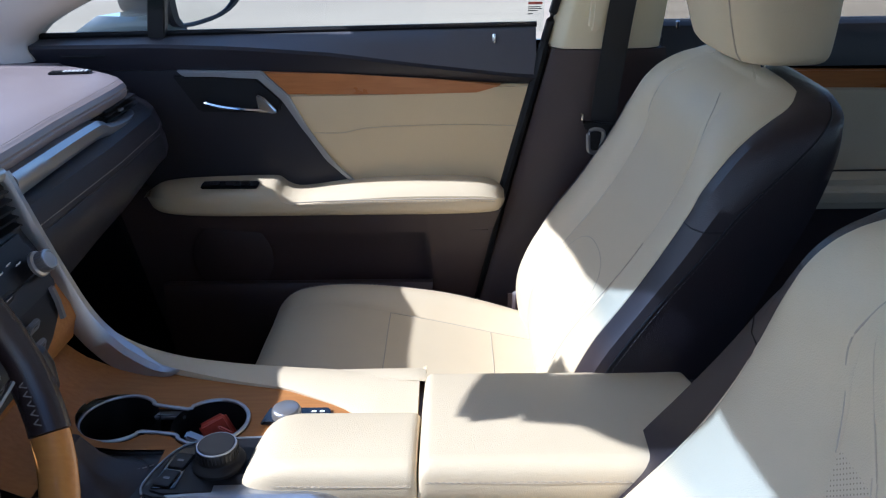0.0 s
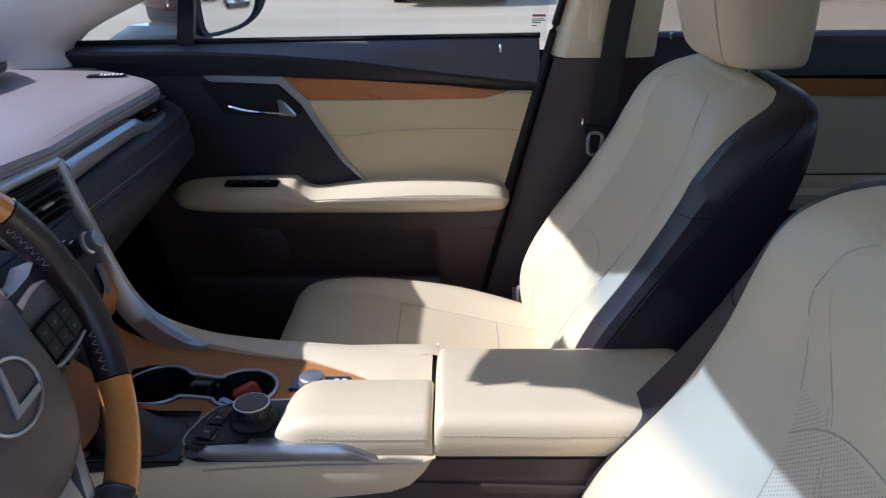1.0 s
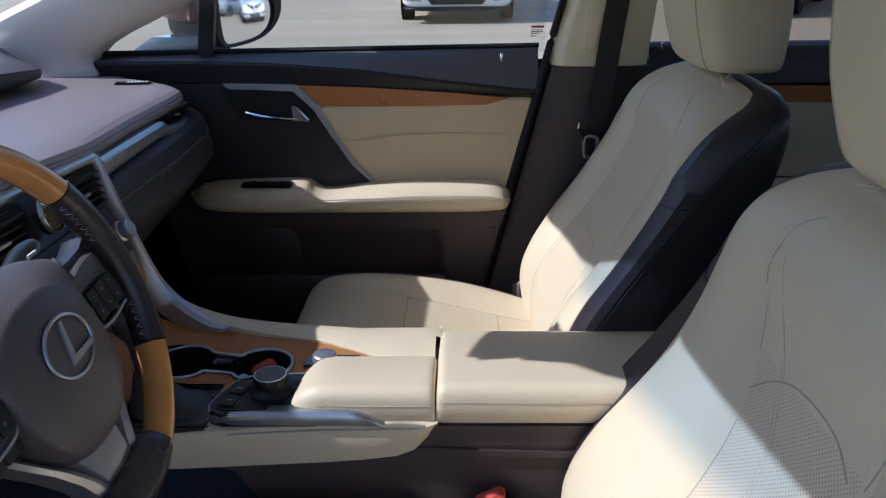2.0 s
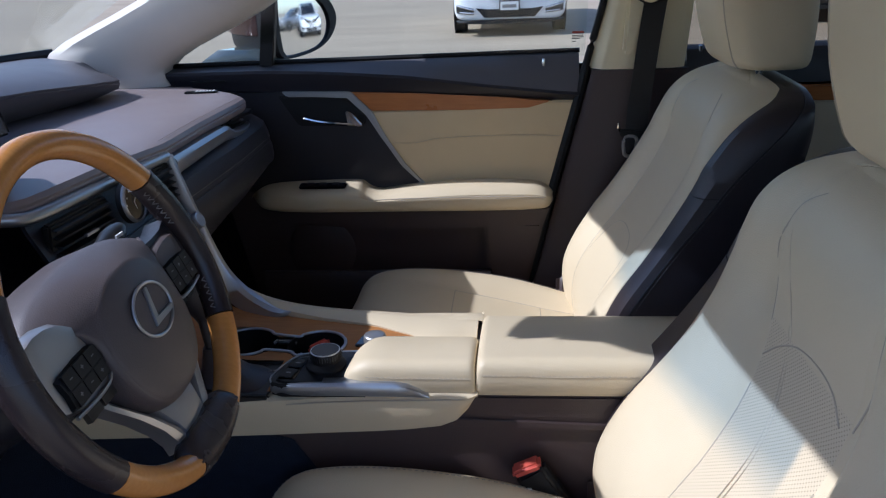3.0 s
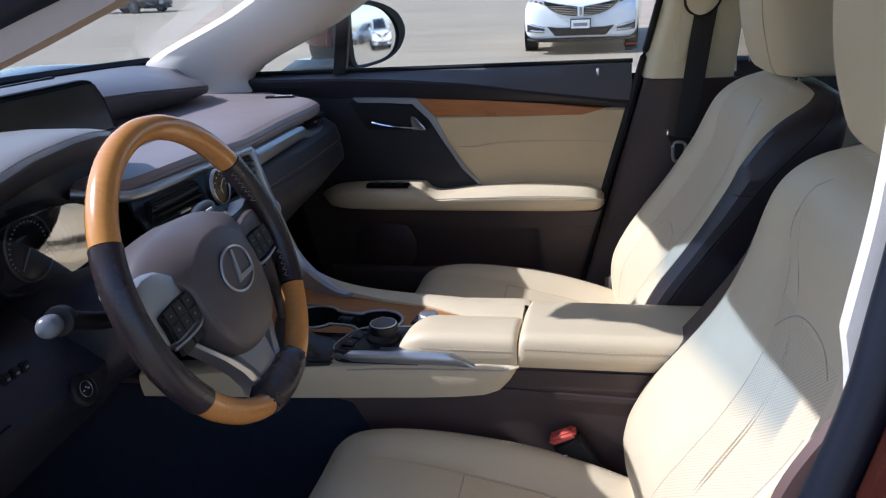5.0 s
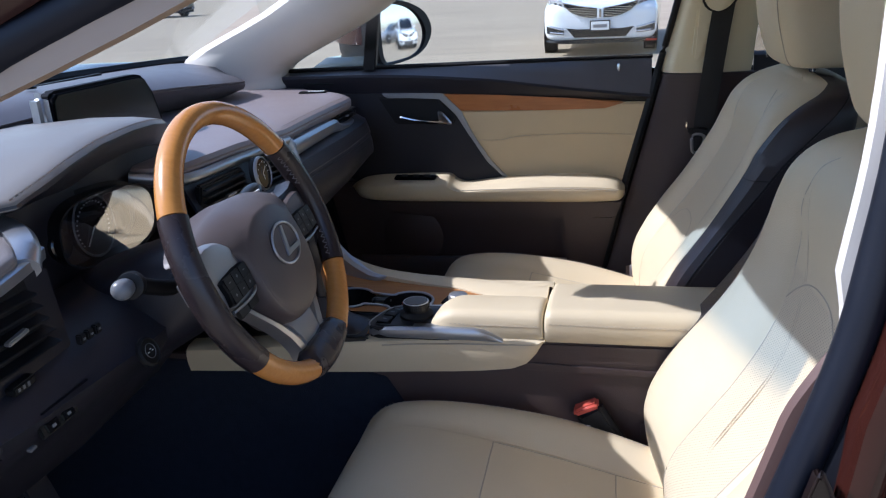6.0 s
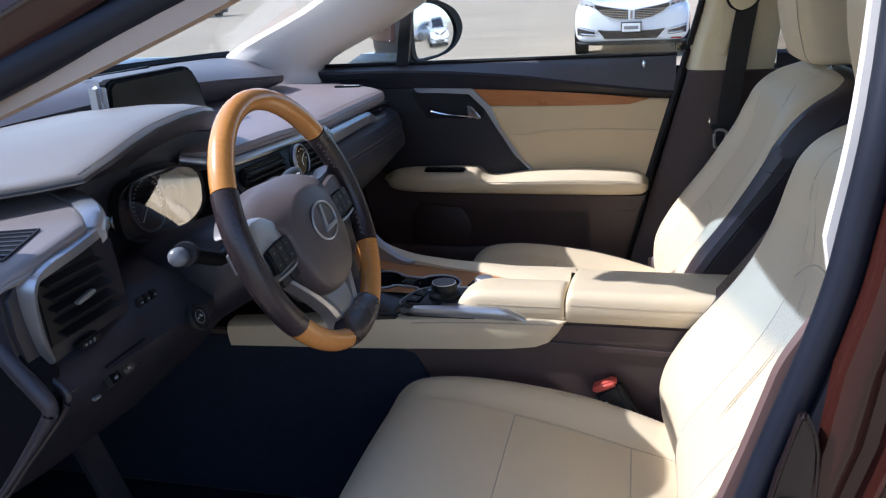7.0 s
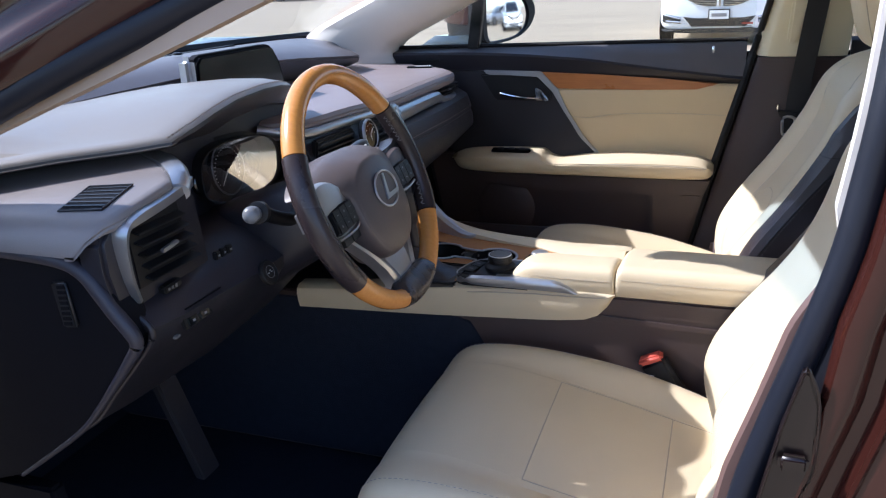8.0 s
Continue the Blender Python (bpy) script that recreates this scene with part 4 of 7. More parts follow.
def seat(yc, dx, name, label, lean=LEAN_P):
    s = thing(name, (0.1 + dx, yc, 0.36), label, "car seat", group="front seats")
    R = back_rings(yc, dx, lean)
    N = len(R[0])
    k = N // 2            # centre front column
    nf = len(FRONT)
    c = k                 # index of s = 0
    last = len(R) - 1
    zmid = max(i for i in range(last) if R[i][c][2] <= (1.0 if lean is LEAN_D else 1.06))
    part("backrest_insert", strip(R, c - 4, c + 4, 0, zmid), PERF if lean is LEAN_D else CREAM, s, "perforated cream leather backrest insert" if lean is LEAN_D else "cream leather backrest insert")
    part("backrest_upper", strip(R, c - 4, c + 4, zmid, last), CREAM, s, "smooth cream leather upper backrest")
    e0, e1 = c - (nf - 1), c + (nf - 1)
    part("backrest_bolster", strip(R, e0, c - 4), CREAM, s, "smooth cream leather side bolster")
    part("backrest_bolster", strip(R, c + 4, e1), CREAM, s, "smooth cream leather side bolster")
    part("side_strip", strip(R, e0 - 3, e0), SIDEDARK, s, "near-black leather strip beside the bolster")
    part("side_strip", strip(R, e1, e1 + 3), SIDEDARK, s, "near-black leather strip beside the bolster")
    ring_back = [[r[j % N] for j in range(e1 + 3, e0 - 3 + N + 1)] for r in R]
    part("back_panel", skin(ring_back, closed=False), SIDEDARK, s, "dark brown leather seat back shell")
    zs = [r[c][2] for r in R[:-4]]

    def on_back(z, t, lift=0.0):
        """A point of the front at height z, t columns from the centre."""
        i = max(k for k in range(len(zs) - 1) if zs[k] <= z or k == 0)
        f = (z - zs[i]) / (zs[i + 1] - zs[i])
        j = int(math.floor(t))
        g = t - j
        p = [Vector(R[i + a][c + j + b]) for a in (0, 1) for b in (0, 1)]
        return (p[0].lerp(p[1], g)).lerp(p[2].lerp(p[3], g), f) + Vector((-lift, 0, 0))

    for sg in (-1, 1):
        part("insert_seam", tube([on_back(0.60 + 0.012 * k, sg * 4.0, -0.0003) for k in range(28)], 0.0011, n=5), SEAMDARK, s)
        part("shoulder_seam", tube(cr([on_back(z, sg * t, -0.0003) for z, t in ((0.985, 4.3), (1.02, 5.0), (1.06, 5.3), (1.09, 4.8), (1.112, 3.9), (1.126, 2.8))], 5), 0.0010, n=5), SEAMDARK, s)
        col = e1 if sg > 0 else e0
        part("piping", tube([Vector(r[col]) for r in R[2:-7]], 0.0014, n=6), CREAM, s)
        part("side_seam", tube([Vector(r[col + sg * 3]) + Vector((0, sg * 0.0004, 0)) for r in R[2:-6]], 0.0013, n=5), BLACK, s)
        part("side_stitching", stitches([Vector(r[col + sg * 3]).lerp(Vector(r[col + sg * 4]), 0.10) + Vector((0, sg * 0.0010, 0)) for r in R[2:-6]], 0.0045, 0.0035, 0.0005), DIMTHREAD, s)
        part("strip_seam", tube([Vector(R[k0_][col + sg * j]).lerp(Vector(R[k0_ + 1][col + sg * j]), 0.5) + Vector((0, sg * 0.0004, 0)) for k0_ in [max(i for i in range(last) if R[i][c][2] <= 1.0)] for j in (0, 1, 2, 3)], 0.0009, n=5), BLACK, s)
    def on_front(z, y):
        """The point of the front at height z and y metres from the middle."""
        i = max(k for k in range(len(zs) - 1) if zs[k] <= z or k == 0)
        row = [Vector(R[i][c + j]).lerp(Vector(R[i + 1][c + j]), (z - zs[i]) / (zs[i + 1] - zs[i])) for j in range(-8, 9)]
        for a, b in zip(row, row[1:]):
            if a.y - yc <= y <= b.y - yc:
                return a.lerp(b, (y + yc - a.y) / max(1e-6, b.y - a.y)) + Vector((0.0002, 0, 0))

    if lean is LEAN_D:
        part("lumbar_seam", tube(cr([on_front(z, y) for z, y in ((0.953, 0.072), (0.976, 0.045), (0.992, 0.010), (0.998, -0.035), (0.994, -0.075), (0.978, -0.105))], 6), 0.0011, n=5), SEAMDARK, s)
        for off in (0.0, 0.007):
            part("channel_seam", tube(cr([on_front(z, y + off) for z, y in ((0.60, -0.060), (0.70, -0.055), (0.80, -0.045), (0.90, -0.020), (0.965, 0.015), (1.0, 0.035))], 6), 0.0007, n=5), SEAMPALE, s)
        part("shoulder_crease", tube(cr([on_front(z, y) for z, y in ((1.0, 0.036), (1.04, 0.062), (1.08, 0.086), (1.11, 0.098))], 6), 0.0006, n=5), SEAMPALE, s)
    else:
        part("lumbar_seam", tube(cr([on_back(z, t, -0.0003) for t, z in ((-3.6, 0.70), (-3.3, 0.775), (-2.6, 0.835), (-1.5, 0.858), (0, 0.864), (1.5, 0.858), (2.6, 0.835), (3.3, 0.775), (3.6, 0.70))], 5), 0.0006, n=5), SEAMDARK, s)
    # cushion
    Q = cushion_rings(yc, dx)
    k0 = min(range(len(Q)), key=lambda i: abs(Q[i][0][0] - dx - 0.003))
    k1 = min(range(len(Q)), key=lambda i: abs(Q[i][0][0] - dx - 0.168))
    M = len(Q[0])
    cc = M // 2
    part("cushion_front", strip(Q, cc - 4, cc + 4, 0, k0), CREAM, s, "cream leather front of the cushion")
    part("cushion_insert", strip(Q, cc - 4, cc + 4, k0, len(Q) - 1), CREAM, s, "cream leather cushion insert")
    part("cushion_bolster", strip(Q, cc - (nf - 1), cc - 4), CREAM, s, "cream leather cushion bolster")
    part("cushion_bolster", strip(Q, cc + 4, cc + (nf - 1)), CREAM, s, "cream leather cushion bolster")
    body = [[q[j % M] for j in range(cc + nf - 1, cc - (nf - 1) + M + 1)] for q in Q]
    cb = skin(body, closed=False)
    part("cushion_base", cb, CREAM, s)
    fr = bmesh.new()
    fr.faces.new([fr.verts.new(p) for p in Q[0]])
    part("cushion_nose", fr, CREAM, s)
    for a, col in ((cc - 4, 0), (cc + 4, 0)):
        part("cushion_seam", tube([Vector(q[a]) for q in Q[k0:]], 0.0010, n=5), SEAMDARK, s)
    for kk in (k0, k1):
        part("cross_seam", tube([Vector(Q[kk][j]) for j in range(cc - 4, cc + 5)], 0.0010, n=5), SEAMDARK, s)
    for sg in (-1, 1):
        part("bolster_stitching", stitches([Vector(q[cc + sg * 9]) + Vector((0, sg * 0.0005, 0.001)) for q in Q[2:]], 0.005, 0.0035, 0.0006), THREAD, s)
    part("seat_frame", rbox((0.08 + dx, yc, 0.43), (0.48, 0.42, 0.09), 0.02), BLACK, s, "black seat frame")
    for sg in (-1, 1):
        part("seat_rail", rbox((0.06 + dx, yc + sg * 0.19, 0.375), (0.52, 0.035, 0.03), 0.005), GREYP, s)
    part("hinge_cover", rbox((0.30 + dx, yc - 0.245, 0.60), (0.16, 0.03, 0.14), 0.014, 3), BROWN, s)
    part("hinge_cover", rbox((0.30 + dx, yc + 0.245, 0.60), (0.16, 0.03, 0.14), 0.014, 3), BROWN, s)
    # headrest
    H = []
    dx = dx + lean[-1][1] * 0.85
    for z, xf, xr, w in ((1.165, 0.505, 0.590, 0.100), (1.167, 0.489, 0.604, 0.116), (1.173, 0.480, 0.610, 0.124), (1.19, 0.470, 0.613, 0.129), (1.25, 0.452, 0.615, 0.134), (1.31, 0.444, 0.610, 0.133), (1.345, 0.444, 0.598, 0.125), (1.368, 0.454, 0.580, 0.106), (1.378, 0.476, 0.558, 0.075)):
        cx, hx = (xf + xr) / 2, (xr - xf) / 2
        ring = []
        for j in range(40):
            a = 2 * math.pi * j / 40
            ca, sa = math.cos(a), math.sin(a)
            ring.append((cx + dx + hx * math.copysign(abs(ca) ** 0.58, ca), yc + w * math.copysign(abs(sa) ** 0.55, sa), z))
        H.append(ring)
    H = [[tuple(v) for v in r] for r in zip(*[cr(c_, 3) for c_ in zip(*H)])]
    hr = part("headrest", skin(H), CREAM, s, "cream leather head restraint")
    for sg in (-1, 1):
        part("headrest_seam", tube([Vector(r[20 - sg * 4]) for r in H[2:-2]], 0.0013, n=5), SEAMDARK, hr)
        part("headrest_post", lathe([(0.006, 0), (0.006, 0.07)], (0.535 + dx, yc + sg * 0.06, 1.11), n=12), CHROME, s, "chrome headrest post")
        part("post_guide", lathe([(0.024, 0), (0.024, 0.007), (0.018, 0.012), (0.007, 0.012)], (0.535 + dx, yc + sg * 0.06, 1.138), n=16), BROWN, s, "dark brown post guide")
    return s


passenger_seat = seat(0.37, -0.007, "passenger_seat", "cream leather passenger seat with dark brown sides")
driver_seat = seat(-0.37, 0.0, "driver_seat", "cream perforated leather driver seat with dark brown sides", LEAN_D)

# belt buckle beside the driver seat
bk = thing("belt_buckle", (0.16, -0.14, 0.55), "black seat belt buckle with a red release button", "belt buckle")
part("stalk", rbox((0.168, -0.142, 0.640), (0.046, 0.026, 0.12), 0.007, 3, rotm('Y', -32)), BLACK, bk)
part("release_button", rbox((0.134, -0.143, 0.6925), (0.042, 0.025, 0.012), 0.004, 3, rotm('Y', -26)), REDPL, bk, "red release button")
part("buckle_label", rbox((0.138, -0.1565, 0.665), (0.006, 0.0012, 0.004), 0.0), WHITEPRINT, bk, flat=True)


# ---- centre console ----
con = thing("center_console", (-0.1, 0.0, 0.36), "centre console in cream leather, amber wood and dark brown plastic", "center console")
part("lower_body", prism([(-1.08, 0.37), (0.46, 0.37), (0.46, 0.70), (0.40, 0.765), (0.06, 0.765), (-0.45, 0.735), (-1.08, 0.76)], "y", -0.118, 0.118, 0.008), BROWN, con, "dark brown plastic console body")
# Added dark sheet: paints the footwell shade, with its slanted edge, on the side.
part("side_carpet", prism([(-1.08, 0.38), (-0.02, 0.38), (-0.13, 0.60), (-0.20, 0.715), (-0.24, 0.725), (-1.08, 0.735)], "y", -0.122, -0.116, 0.002), CARPET, con, "dark sheet for the shade on the footwell side of the console")
# side panel lines on the driver side
part("side_rib", prism([(0.035, 0.755), (0.30, 0.745), (0.44, 0.72), (0.44, 0.715), (0.30, 0.738), (0.03, 0.742)], "y", -0.1225, -0.115, 0.001), BROWN, con)


def side_trim(sg):
    rows = []
    for x, zt, zb in ((-0.56, 0.758, 0.708), (-0.45, 0.766, 0.713), (-0.35, 0.777, 0.717), (-0.25, 0.787, 0.722), (-0.15, 0.796, 0.728), (-0.08, 0.800, 0.732), (-0.03, 0.8015, 0.736), (0.015, 0.802, 0.742), (0.038, 0.802, 0.752), (0.054, 0.802, 0.770), (0.064, 0.801, 0.788), (0.068, 0.800, 0.797)):
        h = zt - zb
        rows.append([(x, sg * 0.100, zt + 0.001), (x, sg * 0.122, zt), (x, sg * 0.130, zt - 0.006), (x, sg * 0.1325, zt - 0.3 * h), (x, sg * 0.131, zt - 0.6 * h), (x, sg * 0.126, zb + 0.003), (x, sg * 0.117, zb)])
    return rows


tr = part("side_trim", sheet(side_trim(-1), (0, 0.008, 0)), CREAM, con, "cream leather side trim")
part("trim_seam", tube([(-0.20, -0.1318, 0.780), (-0.16, -0.1320, 0.7835), (-0.08, -0.1322, 0.7880), (0.0, -0.1322, 0.7895), (0.052, -0.1316, 0.791)], 0.0012, n=5), SEAMDARK, tr)
part("side_trim", sheet(side_trim(1), (0, -0.008, 0)), CREAM, con, "cream leather side trim")

# wood deck with cup holder cut-outs drawn as an outline polygon
CUPS = ((-0.303, 0.022, 0.046), (-0.188, 0.014, 0.044))


def deck_z(x):
    return lerp_table([(-0.50, 0.90), (-0.42, 0.862), (-0.38, 0.826), (-0.34, 0.806), (-0.28, 0.797), (-0.15, 0.797), (0.06, 0.797)], x)[0]


bm = bmesh.new()
nx, ny = 76, 44
vg = {}
for i in range(nx + 1):
    for j in range(ny + 1):
        x, y = -0.46 + i * 0.52 / nx, -0.125 + j * 0.245 / ny
        vg[i, j] = bm.verts.new((x, y, deck_z(x)))
for i in range(nx):
    for j in range(ny):
        x, y = -0.46 + (i + 0.5) * 0.52 / nx, -0.125 + (j + 0.5) * 0.245 / ny
        if any(math.hypot(x - a, y - b) < r + 0.001 for a, b, r in CUPS) or (-0.262 < x < -0.228 and abs(y - 0.018) < 0.022):
            continue
        if -0.335 < x < -0.225 and y < -0.034:
            continue
        bm.faces.new((vg[i, j], vg[i + 1, j], vg[i + 1, j + 1], vg[i, j + 1]))
bmesh.ops.delete(bm, geom=[v for v in bm.verts if not v.link_faces], context='VERTS')
for v in bm.verts:
    if v.is_boundary:
        for cx, cy, r in CUPS:
            d = math.hypot(v.co.x - cx, v.co.y - cy)
            if abs(d - r) < 0.0095 and not (-0.268 < v.co.x < -0.222):
                v.co.x, v.co.y = cx + (v.co.x - cx) * (r + 0.0008) / d, cy + (v.co.y - cy) * (r + 0.0008) / d
part("wood_deck", bm, WOOD, con, "amber open-pore wood console deck")
# figure-eight silver rim
eight = []
(ax, ay, ar), (bx, by, br) = CUPS
for a in range(35, 326, 10):
    eight.append((ax + ar * math.cos(radians(a)), ay + ar * math.sin(radians(a)), 0.799))
for a in range(-145, 146, 10):
    eight.append((bx + br * math.cos(radians(a)), by + br * math.sin(radians(a)), 0.799))
cup = part("cup_holder_rim", tube(cr(eight, 2, True), 0.0026, n=8, closed=True, flat=0.8), SILVER, con, "satin silver cup holder rim")
for a, b, r in CUPS:
    part("cup_well", lathe([(r + 0.003, 0.0), (r - 0.002, -0.03), (r - 0.005, -0.065), (0.001, -0.066)], (a, b, 0.798), n=32, caps=False), BLACK, cup, "black cup holder well")
part("cup_bridge", prism([(-0.266, -0.014), (-0.224, -0.014), (-0.224, 0.048), (-0.266, 0.048)], "z", 0.765, 0.770, 0.001), BLACK, cup)
for y0, y1 in ((-0.011, 0.001), (0.033, 0.044)):
    part("bridge_plate", prism([(-0.262, y0), (-0.230, y0), (-0.226, y1), (-0.266, y1)] if y0 < 0 else [(-0.266, y0), (-0.226, y0), (-0.230, y1), (-0.262, y1)], "z", 0.786, 0.7935, 0.002), SATIN, cup, "satin silver bridge between the cup wells")
part("bridge_light", rbox((-0.245, 0.016, 0.772), (0.006, 0.006, 0.003), 0.001), GREYP, cup)

# passenger-side cream ridge and silver strip sweeping up to the dash
ridge = cr([(-0.41, 0.165, 0.905), (-0.385, 0.160, 0.868), (-0.34, 0.150, 0.833), (-0.28, 0.138, 0.814), (-0.20, 0.124, 0.806), (-0.10, 0.110, 0.803), (0.0, 0.097, 0.801), (0.06, 0.090, 0.80)], 6)
rw = [lerp_table([(0, 0.006), (0.25, 0.012), (0.5, 0.019), (0.75, 0.034), (1.0, 0.042)], i / (len(ridge) - 1))[0] for i in range(len(ridge))]
ri = [lerp_table([(0, 0.006), (0.25, 0.012), (0.5, 0.019), (0.70, 0.030), (0.80, 0.058), (0.857, 0.086), (1.0, 0.090)], i / (len(ridge) - 1))[0] for i in range(len(ridge))]
part("edge_ridge", skin([[p + Vector((0, -v, -0.012)), p + Vector((0, -v, -0.003)), p + Vector((0, -v + w * 0.3, 0.0005)), p + Vector((0, -w * 0.2, 0.003)), p + Vector((0, w * 0.4, 0.001)), p + Vector((0, w * 0.75, -0.006)), p + Vector((0, w * 0.85, -0.03)), p + Vector((0, 0, -0.04))] for p, w, v in zip(ridge, rw, ri)]), CREAM, con, "cream leather ridge along the console edge")
sil = cr([(-0.441, 0.138, 1.070), (-0.424, 0.139, 1.01), (-0.403, 0.141, 0.94), (-0.378, 0.142, 0.872), (-0.345, 0.138, 0.832), (-0.30, 0.126, 0.808), (-0.265, 0.116, 0.801)], 6)
sw_ = [lerp_table([(0, 0.0078), (0.4, 0.0085), (0.7, 0.013), (0.85, 0.012), (1.0, 0.001)], i / (len(sil) - 1))[0] for i in range(len(sil))]
part("silver_sweep", skin([[p + Vector((0.004, -w, 0.002)), p + Vector((0.010, -w * 0.5, 0.006)), p + Vector((0.010, w * 0.5, 0.006)), p + Vector((0.004, w, 0.0)), p + Vector((-0.02, w, -0.012)), p + Vector((-0.02, -w, -0.012))] for p, w in zip(sil, sw_)]), SILVER, con, "satin silver strip sweeping up to the dash")


def pad_block(x0, x1, y0, y1, zb, zt, crown, front_round, slope=0.19):
    """A padded lid with rolled edges, made in slices along x."""
    rings = []
    L = x1 - x0
    cuts = [0, 0.0015, 0.004, 0.008, 0.013, 0.02, 0.03, 0.045] + [0.045 + (L - 0.06) * i / 6 for i in range(1, 7)] + [L - 0.010, L - 0.006, L - 0.003, L - 0.001, L]
    for c_ in cuts:
        x = x0 + c_
        e = min(1.0, c_ / front_round)
        e2 = min(1.0, (L - c_) / 0.010)
        k = (0.25 + 0.75 * math.sqrt(max(0.0, 1 - (1 - e) ** 2))) * (0.86 + 0.14 * math.sqrt(max(0, 1 - (1 - e2) ** 2)))
        if front_round < 0.02:
            k = 0.55 + 0.45 * k
        h = (zt - zb) * k
        ins = (0.024 if front_round > 0.02 else 0.012) * (1 - k)
        r = min(0.021, h * 0.45)
        a, b = y0 + ins, y1 - ins
        arc = [(r * (1 - math.cos(q * math.pi / 10)), -r * (1 - math.sin(q * math.pi / 10))) for q in range(6)]
        ring = [(x, a + 0.006, zb), (x, a, zb + 0.010), (x, a - 0.0008, zb + h * 0.45)] + [(x, a + da, zb + h + dz) for da, dz in arc]
        for s in (0.25, 0.5, 0.75):
            ring.append((x, a + r + (b - a - 2 * r) * s, zb + h + crown * (1 - (2 * s - 1) ** 2)))
        ring += [(x, b - da, zb + h + dz) for da, dz in arc[::-1]] + [(x, b + 0.0008, zb + h * 0.45), (x, b, zb + 0.010), (x, b - 0.006, zb)]
        rings.append([(px, py, pz - slope * (py - y0)) for px, py, pz in ring])
    return skin(rings)


lid1 = part("palm_rest", pad_block(-0.122, 0.0650, -0.128, 0.012, 0.792, 0.846, 0.004, 0.045), CREAM, con, "cream leather palm rest")
part("palm_rest_seam", tube([(-0.100, -0.1235, 0.8165), (-0.085, -0.1272, 0.8200), (-0.05, -0.1288, 0.8210), (0.058, -0.1288, 0.8210)], 0.0006, n=5), SEAMPALE, lid1)
part("palm_rest_stitching", stitches([Vector((-0.085 + 0.011 * i, -0.1290, 0.8228)) for i in range(14)], 0.0042, 0.0030, 0.0004), SEAMDARK, lid1)
lid2 = part("armrest_lid", pad_block(0.066, 0.400, -0.128, 0.118, 0.794, 0.850, 0.006, 0.010), CREAM, con, "cream leather armrest box lid")
part("armrest_seam", tube([(0.074, -0.1280, 0.8250), (0.2, -0.1288, 0.8250), (0.390, -0.1280, 0.8250)], 0.0006, n=5), SEAMPALE, lid2)
part("armrest_stitching", stitches([Vector((0.076 + 0.0105 * i, -0.1288, 0.8268)) for i in range(31)], 0.0042, 0.0030, 0.0004), SEAMDARK, lid2)
part("lid_base", prism([(0.05, 0.755), (0.42, 0.755), (0.42, 0.79), (0.05, 0.79)], "y", -0.12, 0.112, 0.003), BROWN, con)

# touch dial panel and silver surround
tray = [(-0.219, -0.128), (-0.223, -0.112), (-0.214, -0.078), (-0.203, -0.056), (-0.188, -0.044), (-0.165, -0.039), (-0.085, -0.034), (-0.085, -0.133), (-0.205, -0.134)]
tray = [(v.x, v.y) for v in cr([(u, v, 0) for u, v in tray[:7]], 3)] + tray[7:]
dp = part("dial_panel", prism(tray, "z", 0.793, 0.813, 0.0035, 3), SLAT, con, "black control panel with rounded edges")
part("dial_rim", tube([(u, v, 0.8135) for u, v in tray[:-2]], 0.0013, n=6), SILVER, dp, "thin satin silver line round the panel")
inner_tray = [(-0.150 + (u + 0.150) * 0.90, -0.085 + (v + 0.085) * 0.90) for u, v in tray]
part("panel_top", prism(inner_tray, "z", 0.8120, 0.8148, 0.001), KEYB, dp, "satin black panel top")
spear = []
for x, zt, zb, o in ((-0.222, 0.806, 0.794, -0.126), (-0.214, 0.811, 0.794, -0.133), (-0.19, 0.8135, 0.794, -0.1365), (-0.14, 0.815, 0.794, -0.1372), (-0.09, 0.817, 0.794, -0.1376), (-0.045, 0.817, 0.794, -0.1376), (-0.028, 0.814, 0.7938, -0.1372), (-0.012, 0.806, 0.7935, -0.1364), (0.002, 0.797, 0.793, -0.1350)):
    h = zt - zb
    spear.append([(x, o + 0.014, zt), (x, o + 0.005, zt), (x, o + 0.001, zt - 0.18 * h), (x, o, zb + 0.45 * h), (x, o + 0.003, zb + 0.1 * h), (x, o + 0.012, zb)])
part("silver_spear", sheet(spear, (0, 0.006, 0)), SILVER, con, "satin silver spear under the palm rest")
dial = part("dial", lathe([(0.0285, 0.0), (0.0285, 0.004), (0.0262, 0.0068), (0.0225, 0.0085), (0.0212, 0.0105), (0.0218, 0.014), (0.0222, 0.0225), (0.0210, 0.0250), (0.0192, 0.0256), (0.002, 0.0258)], (-0.150, -0.082, 0.8145), n=44), BLACK, dp, "black rotary touch dial")
part("dial_ring", lathe([(0.0196, 0), (0.0212, 0.0003), (0.0212, 0.0012), (0.0196, 0.0016)], (-0.150, -0.082, 0.8390), n=44, caps=False), SILVER, dial)
part("dial_top", lathe([(0.0188, 0), (0.0186, 0.0006), (0.001, 0.0007)], (-0.150, -0.082, 0.8403), n=44), SLAT, dial, "ribbed satin dial top")
for k in range(36):
    a = 2 * math.pi * k / 36
    part("dial_rib", rbox((-0.150 + 0.0222 * math.cos(a), -0.082 + 0.0222 * math.sin(a), 0.8335), (0.0012, 0.0016, 0.0085), 0.0004, rot=rotm('Z', math.degrees(a))), SLAT, dial)
well = part("button_well", prism([(-0.211, -0.122), (-0.205, -0.074), (-0.196, -0.056), (-0.180, -0.056), (-0.186, -0.122)], "z", 0.8148, 0.8158, 0.0004), GLOSSB, dp, "gloss black button strip")
